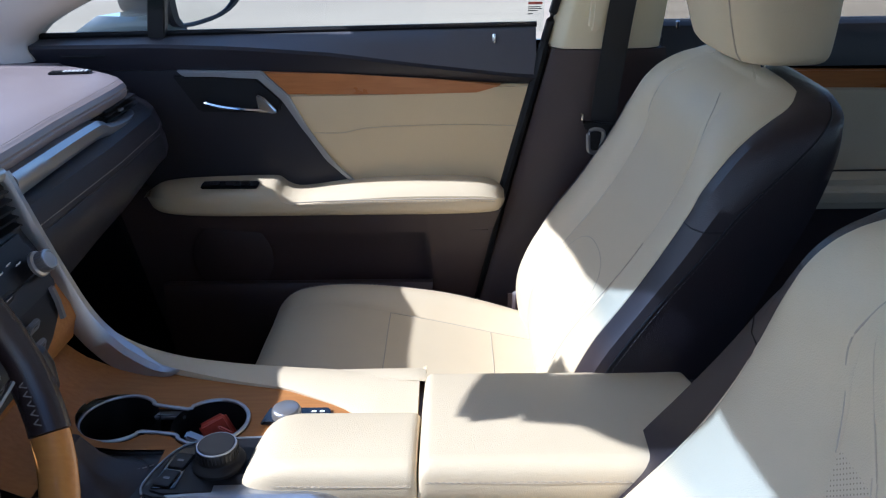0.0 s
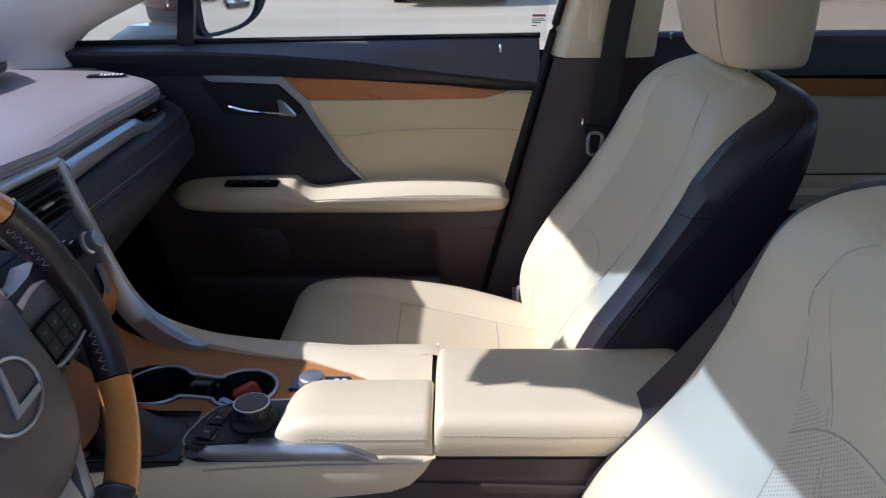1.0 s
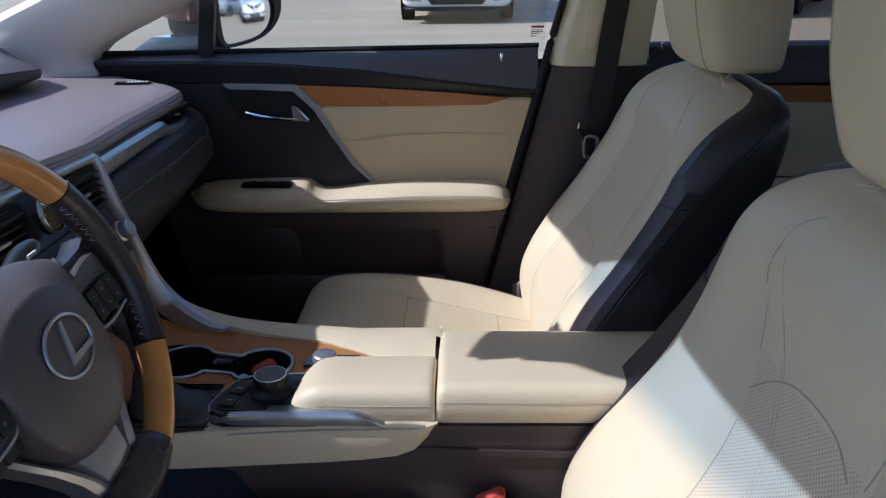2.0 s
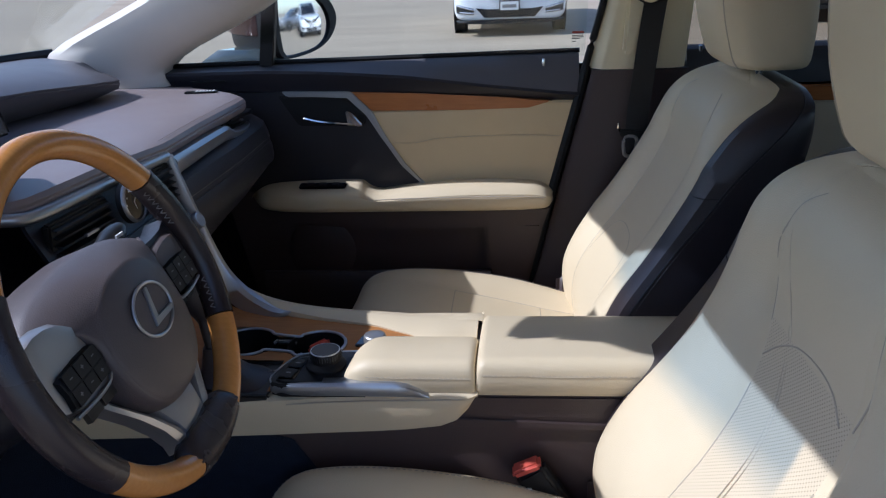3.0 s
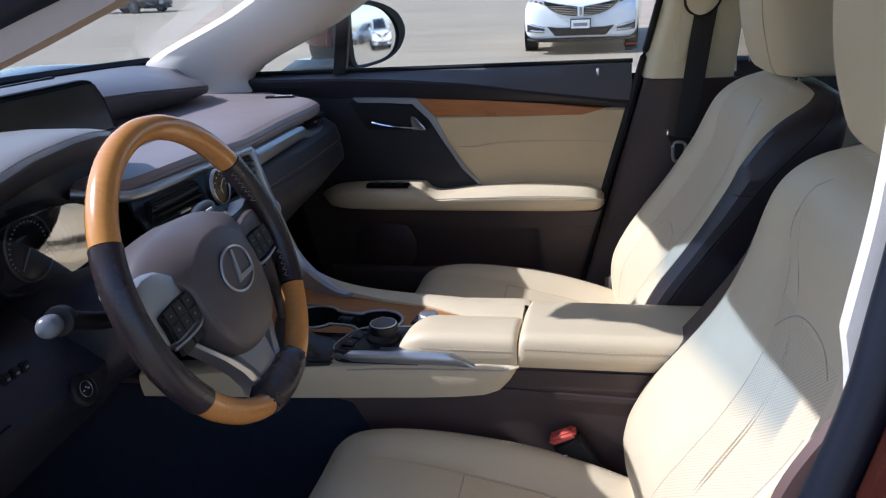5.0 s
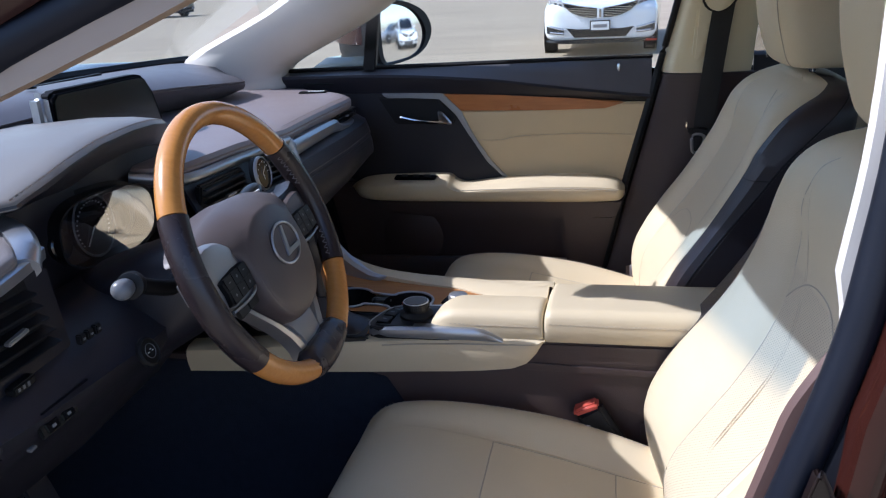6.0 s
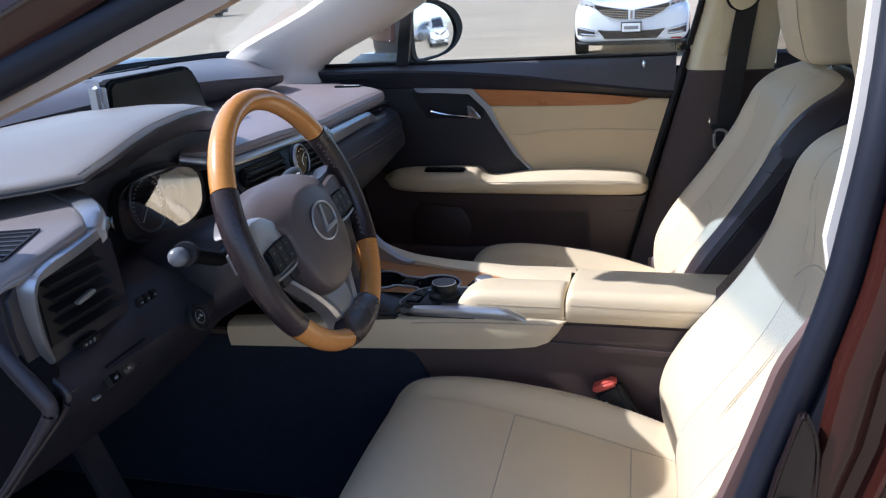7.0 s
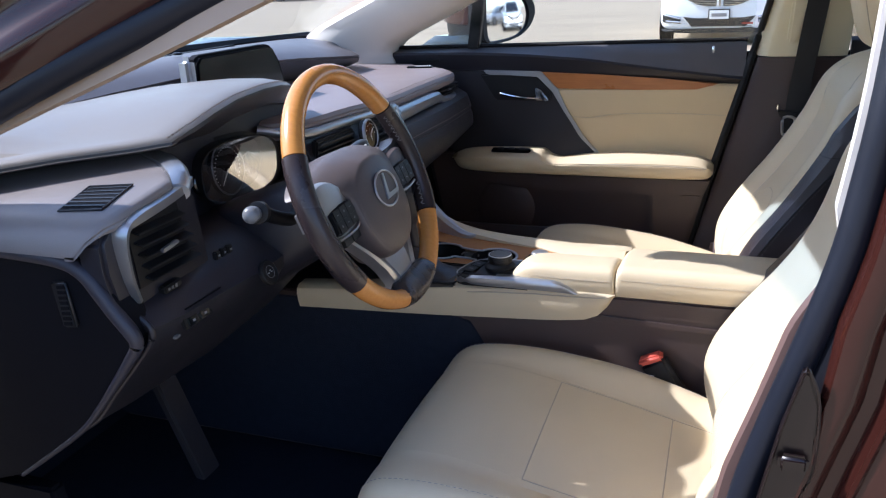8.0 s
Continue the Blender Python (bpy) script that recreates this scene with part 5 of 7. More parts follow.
for y, w in ((-0.108, 0.025), (-0.080, 0.025)):
    part("panel_button", rbox((-0.1985 + (y + 0.108) * 0.22, y, 0.8166), (0.019, w, 0.0022), 0.0008, rot=rotm('Z', -12)), KEYB, well)
    part("button_mark", rbox((-0.1985 + (y + 0.108) * 0.22, y, 0.8179), (0.007, 0.003, 0.0004), 0.0, rot=rotm('Z', -12)), GREYP, well, flat=True)
# drive mode knob
mp = part("mode_panel", prism([(-0.128, 0.006), (-0.122, 0.038), (-0.048, 0.038), (-0.044, 0.020), (-0.05, 0.006)], "z", 0.797, 0.802, 0.002), GLOSSB, con, "gloss black drive mode panel")
part("mode_knob", lathe([(0.018, 0), (0.0175, 0.007), (0.016, 0.010), (0.014, 0.011), (0.001, 0.0112)], (-0.098, 0.022, 0.802), n=30), SATIN, mp, "satin silver drive mode knob")
for i in range(2):
    part("mode_mark", rbox((-0.066 + i * 0.010, 0.028, 0.8024), (0.006, 0.003, 0.0006), 0.0), WHITEPRINT, mp, flat=True)
# shift gate and boot
gate = part("shift_gate", prism([(-0.340, -0.128), (-0.226, -0.128), (-0.214, -0.070), (-0.222, -0.034), (-0.340, -0.034)], "z", 0.770, 0.7915, 0.003), SLAT, con, "dark shift gate surround")
part("gate_rim", tube([(-0.340, -0.036, 0.7925), (-0.228, -0.036, 0.7925), (-0.217, -0.070, 0.7925), (-0.229, -0.127, 0.7925), (-0.340, -0.127, 0.7925)], 0.0022, n=6), SLAT, gate)
boot = []
for k, (sx, sy, z) in enumerate(((0.046, 0.038, 0.7905), (0.045, 0.037, 0.795), (0.040, 0.032, 0.799), (0.034, 0.027, 0.804), (0.024, 0.020, 0.818), (0.014, 0.013, 0.845))):
    boot.append([(-0.283 - 0.010 * k * 0.6 + sx * math.copysign(abs(math.cos(a)) ** 0.5, math.cos(a)) * (1 + 0.04 * math.sin(5 * a + k)), -0.082 + sy * math.copysign(abs(math.sin(a)) ** 0.5, math.sin(a)), z) for a in [2 * math.pi * j / 24 for j in range(24)]])
bt = part("shift_boot", skin(boot), SIDEDARK, gate, "dark leather shift boot")
part("boot_stitching", stitches(cr([(-0.335, -0.050, 0.800), (-0.31, -0.062, 0.806), (-0.285, -0.078, 0.800), (-0.255, -0.073, 0.797), (-0.232, -0.055, 0.792)], 5), 0.005, 0.003, 0.0008), THREAD, gate)
part("shift_lever", lathe([(0.009, 0), (0.008, 0.05), (0.012, 0.06), (0.021, 0.075), (0.024, 0.10), (0.021, 0.118), (0.012, 0.126), (0.001, 0.127)], (-0.315, -0.082, 0.835), rotm('Y', -8), n=20), NAVY, gate, "dark leather gear knob")

# key fob lying in the cup holder
fob = thing("key_fob", (-0.18, 0.014, 0.74), "red and silver key fob lying in the cup holder", "key fob")
part("fob_body", rbox((-0.180, 0.018, 0.776), (0.036, 0.010, 0.052), 0.0045, 3, rotm('Y', -22) @ rotm('Z', 18)), REDPL, fob, "red plastic fob shell")
part("fob_clip", rbox((-0.170, 0.008, 0.790), (0.020, 0.006, 0.004), 0.0018, 3, rotm('Y', 32)), REDPL, fob)
part("fob_metal", rbox((-0.208, 0.014, 0.772), (0.032, 0.016, 0.008), 0.003, 2, rotm('Y', 28)), SILVER, fob, "silver metal key bow")
part("fob_remote", rbox((-0.21, 0.0, 0.757), (0.045, 0.026, 0.012), 0.005, 3, rotm('Y', 18)), BLACK, fob, "black key remote")


# ---- dashboard ----
dash = thing("dashboard", (-0.6, 0.0, 0.9), "dark plum leather dashboard with silver trim and vents", "dashboard")
# passenger pad
YS = [-0.235, -0.22, -0.19, -0.12, -0.04, 0.04, 0.11, 0.135, 0.20, 0.30, 0.40, 0.50, 0.555, 0.60, 0.64, 0.675, 0.70]
lip = lambda y: lerp_table([(-0.235, -0.525), (-0.22, -0.488), (-0.19, -0.468), (-0.12, -0.460), (-0.04, -0.452), (0.04, -0.445), (0.11, -0.439), (0.14, -0.437), (0.3, -0.443), (0.5, -0.441), (0.56, -0.443), (0.60, -0.472), (0.64, -0.520), (0.675, -0.570), (0.70, -0.61)], y)[0]
rows = []
for y in YS:
    x = lip(y)
    d = 0.004 * (y - 0.13) / 0.5
    e = lerp_table([(-0.235, 0.008), (-0.04, 0.008), (0.14, 0.0)], y)[0]
    rows.append([(-0.90, y, 1.104), (-0.74, y, 1.102), (-0.62, y, 1.105 - d), (min(-0.50, x - 0.03), y, 1.104 - d), (x - 0.018, y, 1.099 + e * 0.6), (x - 0.004, y, 1.094 + e), (x, y, 1.087 + e), (x - 0.003, y, 1.078 + e), (x - 0.012, y, 1.070 + e), (x - 0.05, y, 1.066 + e)])
part("passenger_pad", sheet(rows, (0, 0, -0.006)), PLUM, dash, "plum leather dash pad")
part("pad_stitching", stitches([Vector((lip(y) - 0.012, y, 1.0985)) for y in [0.14 + i * 0.02 for i in range(22)]], 0.0045, 0.003, 0.0006), THREAD, dash)
part("tweeter_vent", rbox((-0.555, 0.60, 1.1030), (0.070, 0.020, 0.004), 0.0015, rot=rotm('Z', 8)), BLACK, dash)
for i in range(9):
    part("vent_fin", rbox((-0.585 + i * 0.007, 0.60 + (i - 4) * 0.001, 1.1052), (0.004, 0.016, 0.0015), 0.0005, rot=rotm('Z', 8)), WHITEPRINT if i > 2 else SLAT, dash)
part("dash_core", prism([(-1.10, 1.085), (-0.95, 1.095), (-0.63, 1.095), (-0.63, 0.90), (-0.78, 0.80), (-1.10, 0.70)], "y", -0.70, 0.715), BLACK, dash)
# silver strip under the pad and right vent
ss = cr([(-0.432, 0.145, 1.054), (-0.434, 0.22, 1.054), (-0.436, 0.32, 1.054), (-0.437, 0.40, 1.053), (-0.440, 0.43, 1.047), (-0.442, 0.46, 1.038), (-0.444, 0.53, 1.033), (-0.456, 0.585, 1.034), (-0.475, 0.61, 1.037)], 5)
sh = [lerp_table([(0, 0.016), (0.55, 0.013), (0.7, 0.008), (1.0, 0.005)], i / (len(ss) - 1))[0] for i in range(len(ss))]
part("silver_strip", skin([[p + Vector((-0.02, 0, h)), p + Vector((0, 0, h)), p + Vector((0.006, 0, h * 0.5)), p + Vector((0.006, 0, -h * 0.5)), p + Vector((0, 0, -h)), p + Vector((-0.02, 0, -h))] for p, h in zip(ss, sh)]), SILVER, dash, "satin silver strip under the pad")
vp = part("side_vent", prism([(0.435, 1.070), (0.60, 1.074), (0.605, 1.045), (0.52, 1.040), (0.46, 1.046)], "x", -0.490, -0.458, 0.002), BLACK, dash, "black air vent")
for i in range(3):
    part("vent_slat", rbox((-0.452, 0.53, 1.066 - i * 0.0085), (0.012, 0.13, 0.002), 0.0008, rot=rotm('Y', 12)), SLAT, vp)
part("vent_tab", rbox((-0.446, 0.52, 1.056), (0.008, 0.014, 0.004), 0.001), SILVER, vp)
# glovebox fascia
gl = []
for y in (0.135, 0.2, 0.3, 0.4, 0.5, 0.6, 0.66, 0.71):
    o = lerp_table([(0.1, 0.0), (0.4, 0.004), (0.6, -0.004), (0.66, -0.02), (0.71, -0.05)], y)[0]
    zl = lerp_table([(0.1, 0.885), (0.3, 0.905), (0.71, 0.935)], y)[0]
    gl.append([(-0.47 + o, y, 1.045), (-0.442 + o, y, 1.036), (-0.424 + o, y, 1.026), (-0.416 + o, y, 1.005), (-0.413 + o, y, 0.992), (-0.416 + o, y, 0.988), (-0.410 + o, y, 0.975), (-0.408 + o, y, 0.95), (-0.418 + o, y, zl + 0.015), (-0.45 + o, y, zl), (-0.56 + o, y, zl - 0.015), (-0.75, y, zl - 0.04)])
part("glovebox_fascia", sheet(gl, (-0.008, 0, 0)), NAVY, dash, "dark plum glovebox fascia")
part("fascia_stitching", stitches([(-0.4145 + lerp_table([(0.1, 0.0), (0.4, 0.004), (0.6, -0.004), (0.66, -0.02), (0.71, -0.05)], y)[0], y, 1.0) for y in [0.15 + 0.02 * i for i in range(27)]], 0.005, 0.003, 0.0006), THREAD, dash)

# upper tier along the windscreen
ut = []
for y in (-0.70, -0.6, -0.45, -0.3, -0.15, 0.0, 0.15, 0.3, 0.45, 0.55, 0.60, 0.64):
    nose = lerp_table([(-0.72, -0.80), (0.0, -0.76), (0.3, -0.74), (0.52, -0.700), (0.56, -0.71), (0.60, -0.745), (0.64, -0.82)], y)[0]
    dz = lerp_table([(-0.7, 0.0), (-0.4, 0.02), (0.1, 0.028), (0.24, 0.022), (0.39, 0.010), (0.58, -0.004), (0.64, -0.012)], y)[0]
    ut.append([(-1.10, y, 1.150), (-1.03, y, 1.178), (-0.92, y, 1.184 + dz * 0.3), (-0.83, y, 1.176 + dz * 0.6), (nose - 0.025, y, 1.155 + dz), (nose, y, 1.142 + dz), (nose - 0.006, y, 1.130 + dz), (nose - 0.035, y, 1.118), (nose - 0.09, y, 1.10)])
part("upper_deck", sheet(ut, (0, 0, -0.006)), DECK, dash, "plum upper dash deck below the windscreen")
part("defroster_slot", rbox((-0.98, -0.05, 1.184), (0.012, 0.85, 0.006), 0.001), BLACK, dash)
part("light_sensor", lathe([(0.011, 0), (0.010, 0.004), (0.001, 0.006)], (-0.88, 0.02, 1.196), n=16), BLACK, dash)

# driver hood over the instruments
hood = []
for y, x, z, lift in ((-0.74, -0.74, 1.118, 0.0), (-0.69, -0.645, 1.128, 0.0), (-0.64, -0.572, 1.136, 0.0), (-0.59, -0.502, 1.140, 0.0), (-0.554, -0.464, 1.143, 0.003), (-0.50, -0.462, 1.155, 0.006), (-0.44, -0.472, 1.163, 0.009), (-0.36, -0.486, 1.170, 0.010), (-0.27, -0.494, 1.173, 0.010), (-0.21, -0.498, 1.171, 0.008), (-0.16, -0.508, 1.163, 0.005), (-0.12, -0.535, 1.148, 0.002)):
    hood.append([(-0.90, y, 1.15), (-0.80, y, 1.158), (min(-0.68, x - 0.07), y, (1.160 + z) / 2 + lift * 0.6), (min(-0.60, x - 0.055), y, z + lift * 0.7), (x - 0.035, y, z + lift * 0.5 + 0.002), (x - 0.014, y, z + lift * 0.2 + 0.0015), (x - 0.005, y, z - 0.0005), (x, y, z - 0.005), (x + 0.001, y, z - (0.011 if y > -0.53 else 0.008)), (x - 0.010, y, z - lerp_table([(-0.60, 0.012), (-0.53, 0.014), (-0.46, 0.034)], y)[0]), (x - 0.05, y, z - lerp_table([(-0.60, 0.014), (-0.53, 0.018), (-0.46, 0.040)], y)[0]), (min(-0.60, x - 0.06), y, z - lerp_table([(-0.60, 0.016), (-0.53, 0.022), (-0.46, 0.045)], y)[0])])
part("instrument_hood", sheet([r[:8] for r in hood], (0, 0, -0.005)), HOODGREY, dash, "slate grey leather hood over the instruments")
# Shade below the stitched edge is painted in with the darker plum.
part("hood_lip", sheet([r[7:] for r in hood], (-0.004, 0, -0.002)), NAVY, dash, "lip and underside of the hood, toned darker for shade")
part("hood_stitching", stitches(cr([(r[6][0] - 0.002, r[6][1], r[6][2] + 0.0012) for r in hood[4:-1]], 4), 0.0050, 0.0035, 0.0009), THREAD, dash)

# driver outer pod: pad, vent, frame
PODZ = [(-0.754, 1.048), (-0.748, 1.066), (-0.735, 1.081), (-0.715, 1.090), (-0.66, 1.099), (-0.61, 1.106), (-0.57, 1.112), (-0.54, 1.117)]
PODX = [(-0.754, -0.462), (-0.748, -0.446), (-0.735, -0.430), (-0.715, -0.4185), (-0.66, -0.4175), (-0.622, -0.419), (-0.612, -0.425), (-0.58, -0.462), (-0.54, -0.52)]
pod = []
for y in (-0.754, -0.751, -0.748, -0.742, -0.735, -0.725, -0.715, -0.69, -0.66, -0.64, -0.622, -0.616, -0.60, -0.58, -0.56, -0.54):
    z, x = lerp_table(PODZ, y)[0], lerp_table(PODX, y)[0]
    q = lerp_table([(-0.754, 0.15), (-0.735, 0.6), (-0.715, 1.0)], y)[0]
    pod.append([(-0.98, y, z - 0.018), (-0.80, y, z - 0.004), (-0.66, y, z + 0.001), (min(-0.54, x - 0.02), y, z + 0.002), (x - 0.012, y, z + 0.001), (x - 0.004, y, z - 0.0005), (x - 0.001, y, z - 0.003 * q), (x, y, z - 0.007 * q), (x - 0.003, y, z - 0.013 * q), (x - 0.014, y, z - 0.016 * q)])
part("outer_pad", sheet(pod, (0, 0, -0.005)), PODPAD, dash, "plum leather outer dash pad")
dv0, dv1 = [Vector((-0.504, -0.722, 0)), Vector((-0.514, -0.658, 0))], [Vector((-0.447, -0.714, 0)), Vector((-0.459, -0.645, 0))]


def dv(s, t, h):
    p = dv0[0].lerp(dv0[1], t).lerp(dv1[0].lerp(dv1[1], t), s)
    return (p.x, p.y, lerp_table(PODZ, p.y)[0] + 0.0015 + h)


sd = part("side_defroster", sheet([[dv(s, t / 6, 0.0012) for s in (0, 0.5, 1)] for t in range(7)], (0, 0, -0.004)), DEEP, dash, "black slotted side window vent")
for i in range(6):
    part("defroster_slat", sheet([[dv(k, 0.12 + i * 0.15, 0.0022), dv(k, 0.165 + i * 0.15, 0.0022)] for k in (0.03, 0.35, 0.65, 0.97)], (0, 0, -0.003)), SLAT, sd)
part("defroster_rim", tube([dv(0, 0, 0.0015), dv(0, 1, 0.0015), dv(1, 1, 0.0015), dv(1, 0, 0.0015)], 0.0014, n=6, closed=True), NAVY, sd)
vent = part("outer_vent", prism([(-0.704, 1.068), (-0.606, 1.080), (-0.588, 0.988), (-0.698, 0.985)], "x", -0.45, -0.4285, 0.003), BLACK, dash, "black driver air vent")
for i in range(5):
    z = 1.06 - i * 0.0155
    part("vent_slat", rbox((-0.424, -0.652 + i * 0.004, z), (0.018, 0.090 + i * 0.002, 0.003), 0.001, rot=rotm('Y', 15)), SLAT, vent)
part("vent_tab", rbox((-0.412, -0.652, 1.030), (0.008, 0.030, 0.005), 0.0015, rot=rotm('X', 8)), SILVER, vent)
part("vent_thumbwheel", rbox((-0.425, -0.648, 0.974), (0.012, 0.034, 0.010), 0.002, rot=rotm('X', 3)), BLACK, vent)
for i in range(3):
    part("thumbwheel_mark", rbox((-0.4185, -0.658 + i * 0.007, 0.974), (0.001, 0.003, 0.003 + 0.001 * i), 0.0), GREYP, vent, flat=True)
vf = cr([(-0.428, -0.572, 1.091), (-0.420, -0.60, 1.0885), (-0.414, -0.65, 1.083), (-0.412, -0.70, 1.077), (-0.412, -0.717, 1.070), (-0.415, -0.7205, 1.05), (-0.420, -0.715, 1.01), (-0.423, -0.705, 0.976)], 6)
vr = []
for k, p in enumerate(vf):
    T = (vf[min(k + 1, len(vf) - 1)] - vf[max(k - 1, 0)]).normalized()
    S = T.cross(Vector((1, 0, 0))).normalized()
    w = lerp_table([(0, 0.0075), (16, 0.0070), (22, 0.0042), (30, 0.0034)], k)[0]
    vr.append([p + S * w + Vector((-0.02, 0, 0)), p + S * w, p + S * w * 0.8 + Vector((0.003, 0, 0)), p - S * w * 0.8 + Vector((0.0015, 0, 0)), p - S * w + Vector((-0.001, 0, 0)), p - S * w + Vector((-0.02, 0, 0))])
part("silver_vent_frame", skin(vr), SILVER, dash, "satin silver vent frame")
bl = []
for (a, b) in zip(cr([(-0.536, -0.540, 1.119), (-0.484, -0.567, 1.116), (-0.444, -0.596, 1.110), (-0.421, -0.618, 1.099)], 4), cr([(-0.516, -0.526, 1.121), (-0.464, -0.552, 1.118), (-0.428, -0.582, 1.110), (-0.413, -0.606, 1.095)], 4)):
    bl.append([a + Vector((0, 0, -0.008)), a, a.lerp(b, 0.5) + Vector((0, 0, 0.0015)), b, b + Vector((0.003, 0.004, -0.006)), b + Vector((0.002, 0.006, -0.014))])
part("silver_blade", sheet(bl, (-0.006, -0.002, -0.006)), SILVER, dash, "broad satin silver blade between pad and hood")
part("vent_surround", prism([(-0.742, 1.060), (-0.722, 1.080), (-0.60, 1.094), (-0.565, 1.075), (-0.553, 0.975), (-0.60, 0.950), (-0.705, 0.950), (-0.730, 0.962), (-0.742, 1.02)], "x", -0.47, -0.431, 0.005), NAVY, dash, "dark plum fascia round the vent")

# cluster
cl = thing("instrument_cluster", (-0.55, -0.35, 1.0), "glass-fronted round instrument cluster under the hood", "instrument cluster")
part("dial_panel", prism([(-0.57, 0.93), (-0.10, 0.93), (-0.10, 1.05), (-0.12, 1.12), (-0.25, 1.148), (-0.44, 1.140), (-0.57, 1.10)], "x", -0.56, -0.535, 0.004), NAVY, cl, "dark plum panel round the dials")
LC, LH = (-0.350, 1.053), (0.084, 0.047)


def lens_pt(r, a, d=0.0):
    ca, sa = math.cos(a), math.sin(a)
    y = LC[0] + LH[0] * r * math.copysign(abs(ca) ** 0.7, ca)
    z = LC[1] + LH[1] * r * math.copysign(abs(sa) ** 0.7, sa)
    return (-0.503 + 0.02 * (z - 1.065) + 0.17 * (y + 0.35) + 0.25 * (y + 0.35) ** 2 + d, y, z)


ring_a = [2 * math.pi * j / 40 for j in range(40)]
part("cluster_shroud", skin([[lens_pt(1.05, a, 0.002) for a in ring_a], [lens_pt(1.0, a, 0.001) for a in ring_a], [lens_pt(0.98, a, -0.03) for a in ring_a], [lens_pt(1.12, a, -0.03) for a in ring_a]], caps=False), BLACK, cl, "black shroud round the dials")
rx = rotm('Y', 84)
dial_ = part("gauge_dial", lathe([(0.044, 0), (0.044, 0.006), (0.040, 0.009), (0.039, 0.004), (0.002, 0.004)], (-0.533, -0.352, 1.052), rx, n=40), GLOSSB, cl, "large round speed dial")
part("dial_ring", lathe([(0.0405, 0.008), (0.0425, 0.010), (0.0445, 0.008)], (-0.533, -0.352, 1.052), rx, n=40, caps=False), GREYP, dial_)
for i in range(26):
    a = radians(-45 + i * 11)
    part("dial_mark", rbox((-0.527, -0.352 + 0.034 * math.cos(a), 1.052 + 0.034 * math.sin(a)), (0.001, 0.0025, 0.0018), 0.0), WHITEPRINT, dial_, flat=True)
part("pointer", tube([(-0.525, -0.352, 1.052), (-0.525, -0.372, 1.028)], 0.0010, n=5), WHITEPRINT, dial_)
for y, lab in ((-0.285, "small fuel dial"), (-0.418, "small temperature dial")):
    part("gauge_dial", lathe([(0.020, 0), (0.020, 0.006), (0.018, 0.008), (0.017, 0.004), (0.002, 0.004)], (-0.535, y, 1.045), rx, n=28), GLOSSB, cl, lab)
lens = part("lens", skin([[lens_pt(r, a) for a in ring_a] for r in (1.0, 0.8, 0.6, 0.4, 0.2, 0.01)], caps=False), LENSG, cl, "clear curved instrument lens")
lens.visible_shadow = False
part("bezel_strip", tube(cr([(-0.455, -0.555, 1.10), (-0.463, -0.54, 1.05), (-0.472, -0.525, 1.0), (-0.47, -0.515, 0.985)], 4), 0.003, n=6), SILVER, cl, "thin satin bezel")

# lower dash on the driver side
low = []
for y in (-0.715, -0.66, -0.58, -0.50, -0.42, -0.30, -0.20, -0.13):
    o = lerp_table([(-0.72, -0.01), (-0.66, 0.0), (-0.5, 0.012), (-0.3, 0.0), (-0.13, -0.03)], y)[0]
    low.append([(-0.52, y, 1.0), (-0.455 + o, y, 0.985), (-0.415 + o, y, 0.962), (-0.395 + o, y, 0.945), (-0.40 + o, y, 0.925), (-0.425 + o, y, 0.895), (-0.47 + o, y, 0.845), (-0.51 + o, y, 0.80), (-0.56 + o, y, 0.772), (-0.70, y, 0.76)])
part("knee_panel", sheet(low, (-0.008, 0, -0.004)), NAVY, dash, "dark plum lower dash panel")
part("knee_panel_edge", tube(cr([Vector(p) + Vector((-0.004, 0.002, 0)) for p in low[0][1:9]], 4), [0.0005, 0.0015, 0.003] + [0.0042] * 26, n=10), NAVY, dash, "rounded end of the lower dash panel")
part("switch_slot", rbox((-0.3935, -0.628, 0.952), (0.004, 0.075, 0.0022), 0.0008, rot=rotm('Y', -20)), DEEP, dash, "thin black slot above the switches")
part("switch_bank", rbox((-0.3985, -0.640, 0.932), (0.006, 0.058, 0.017), 0.002, rot=rotm('Y', -20)), BLACK, dash, "black switch bank")
for i in range(2):
    part("bank_switch", rbox((-0.3965, -0.652 + i * 0.024, 0.932), (0.006, 0.020, 0.012), 0.0015, rot=rotm('Y', -20)), GLOSSB, dash)
    part("switch_mark", rbox((-0.3930, -0.652 + i * 0.024, 0.932), (0.001, 0.005, 0.003), 0.0, rot=rotm('Y', -20)), GREYP, dash, flat=True)
part("bonnet_latch", rbox((-0.405, -0.675, 0.918), (0.006, 0.010, 0.004), 0.001), GREYP, dash)
# start button and lamp stalk
st = part("start_button", lathe([(0.019, 0), (0.019, 0.004), (0.016, 0.006), (0.015, 0.005), (0.001, 0.005)], (-0.3815, -0.495, 0.938), rotm('Y', 68), n=30), BLACK, dash, "round start button")
part("button_ring", lathe([(0.0088, 0), (0.0094, 0.0006), (0.0088, 0.0010)], (-0.3767, -0.495, 0.9400), rotm('Y', 68), n=24, caps=False), GREYP, st)
for i in range(3):
    part("button_mark", rbox((-0.3761, -0.495 + (i - 1) * 0.004, 0.9405 + (0.002 if i == 1 else -0.001)), (0.0008, 0.0025, 0.001), 0.0, rot=rotm('Y', -22)), WHITEPRINT, st, flat=True)
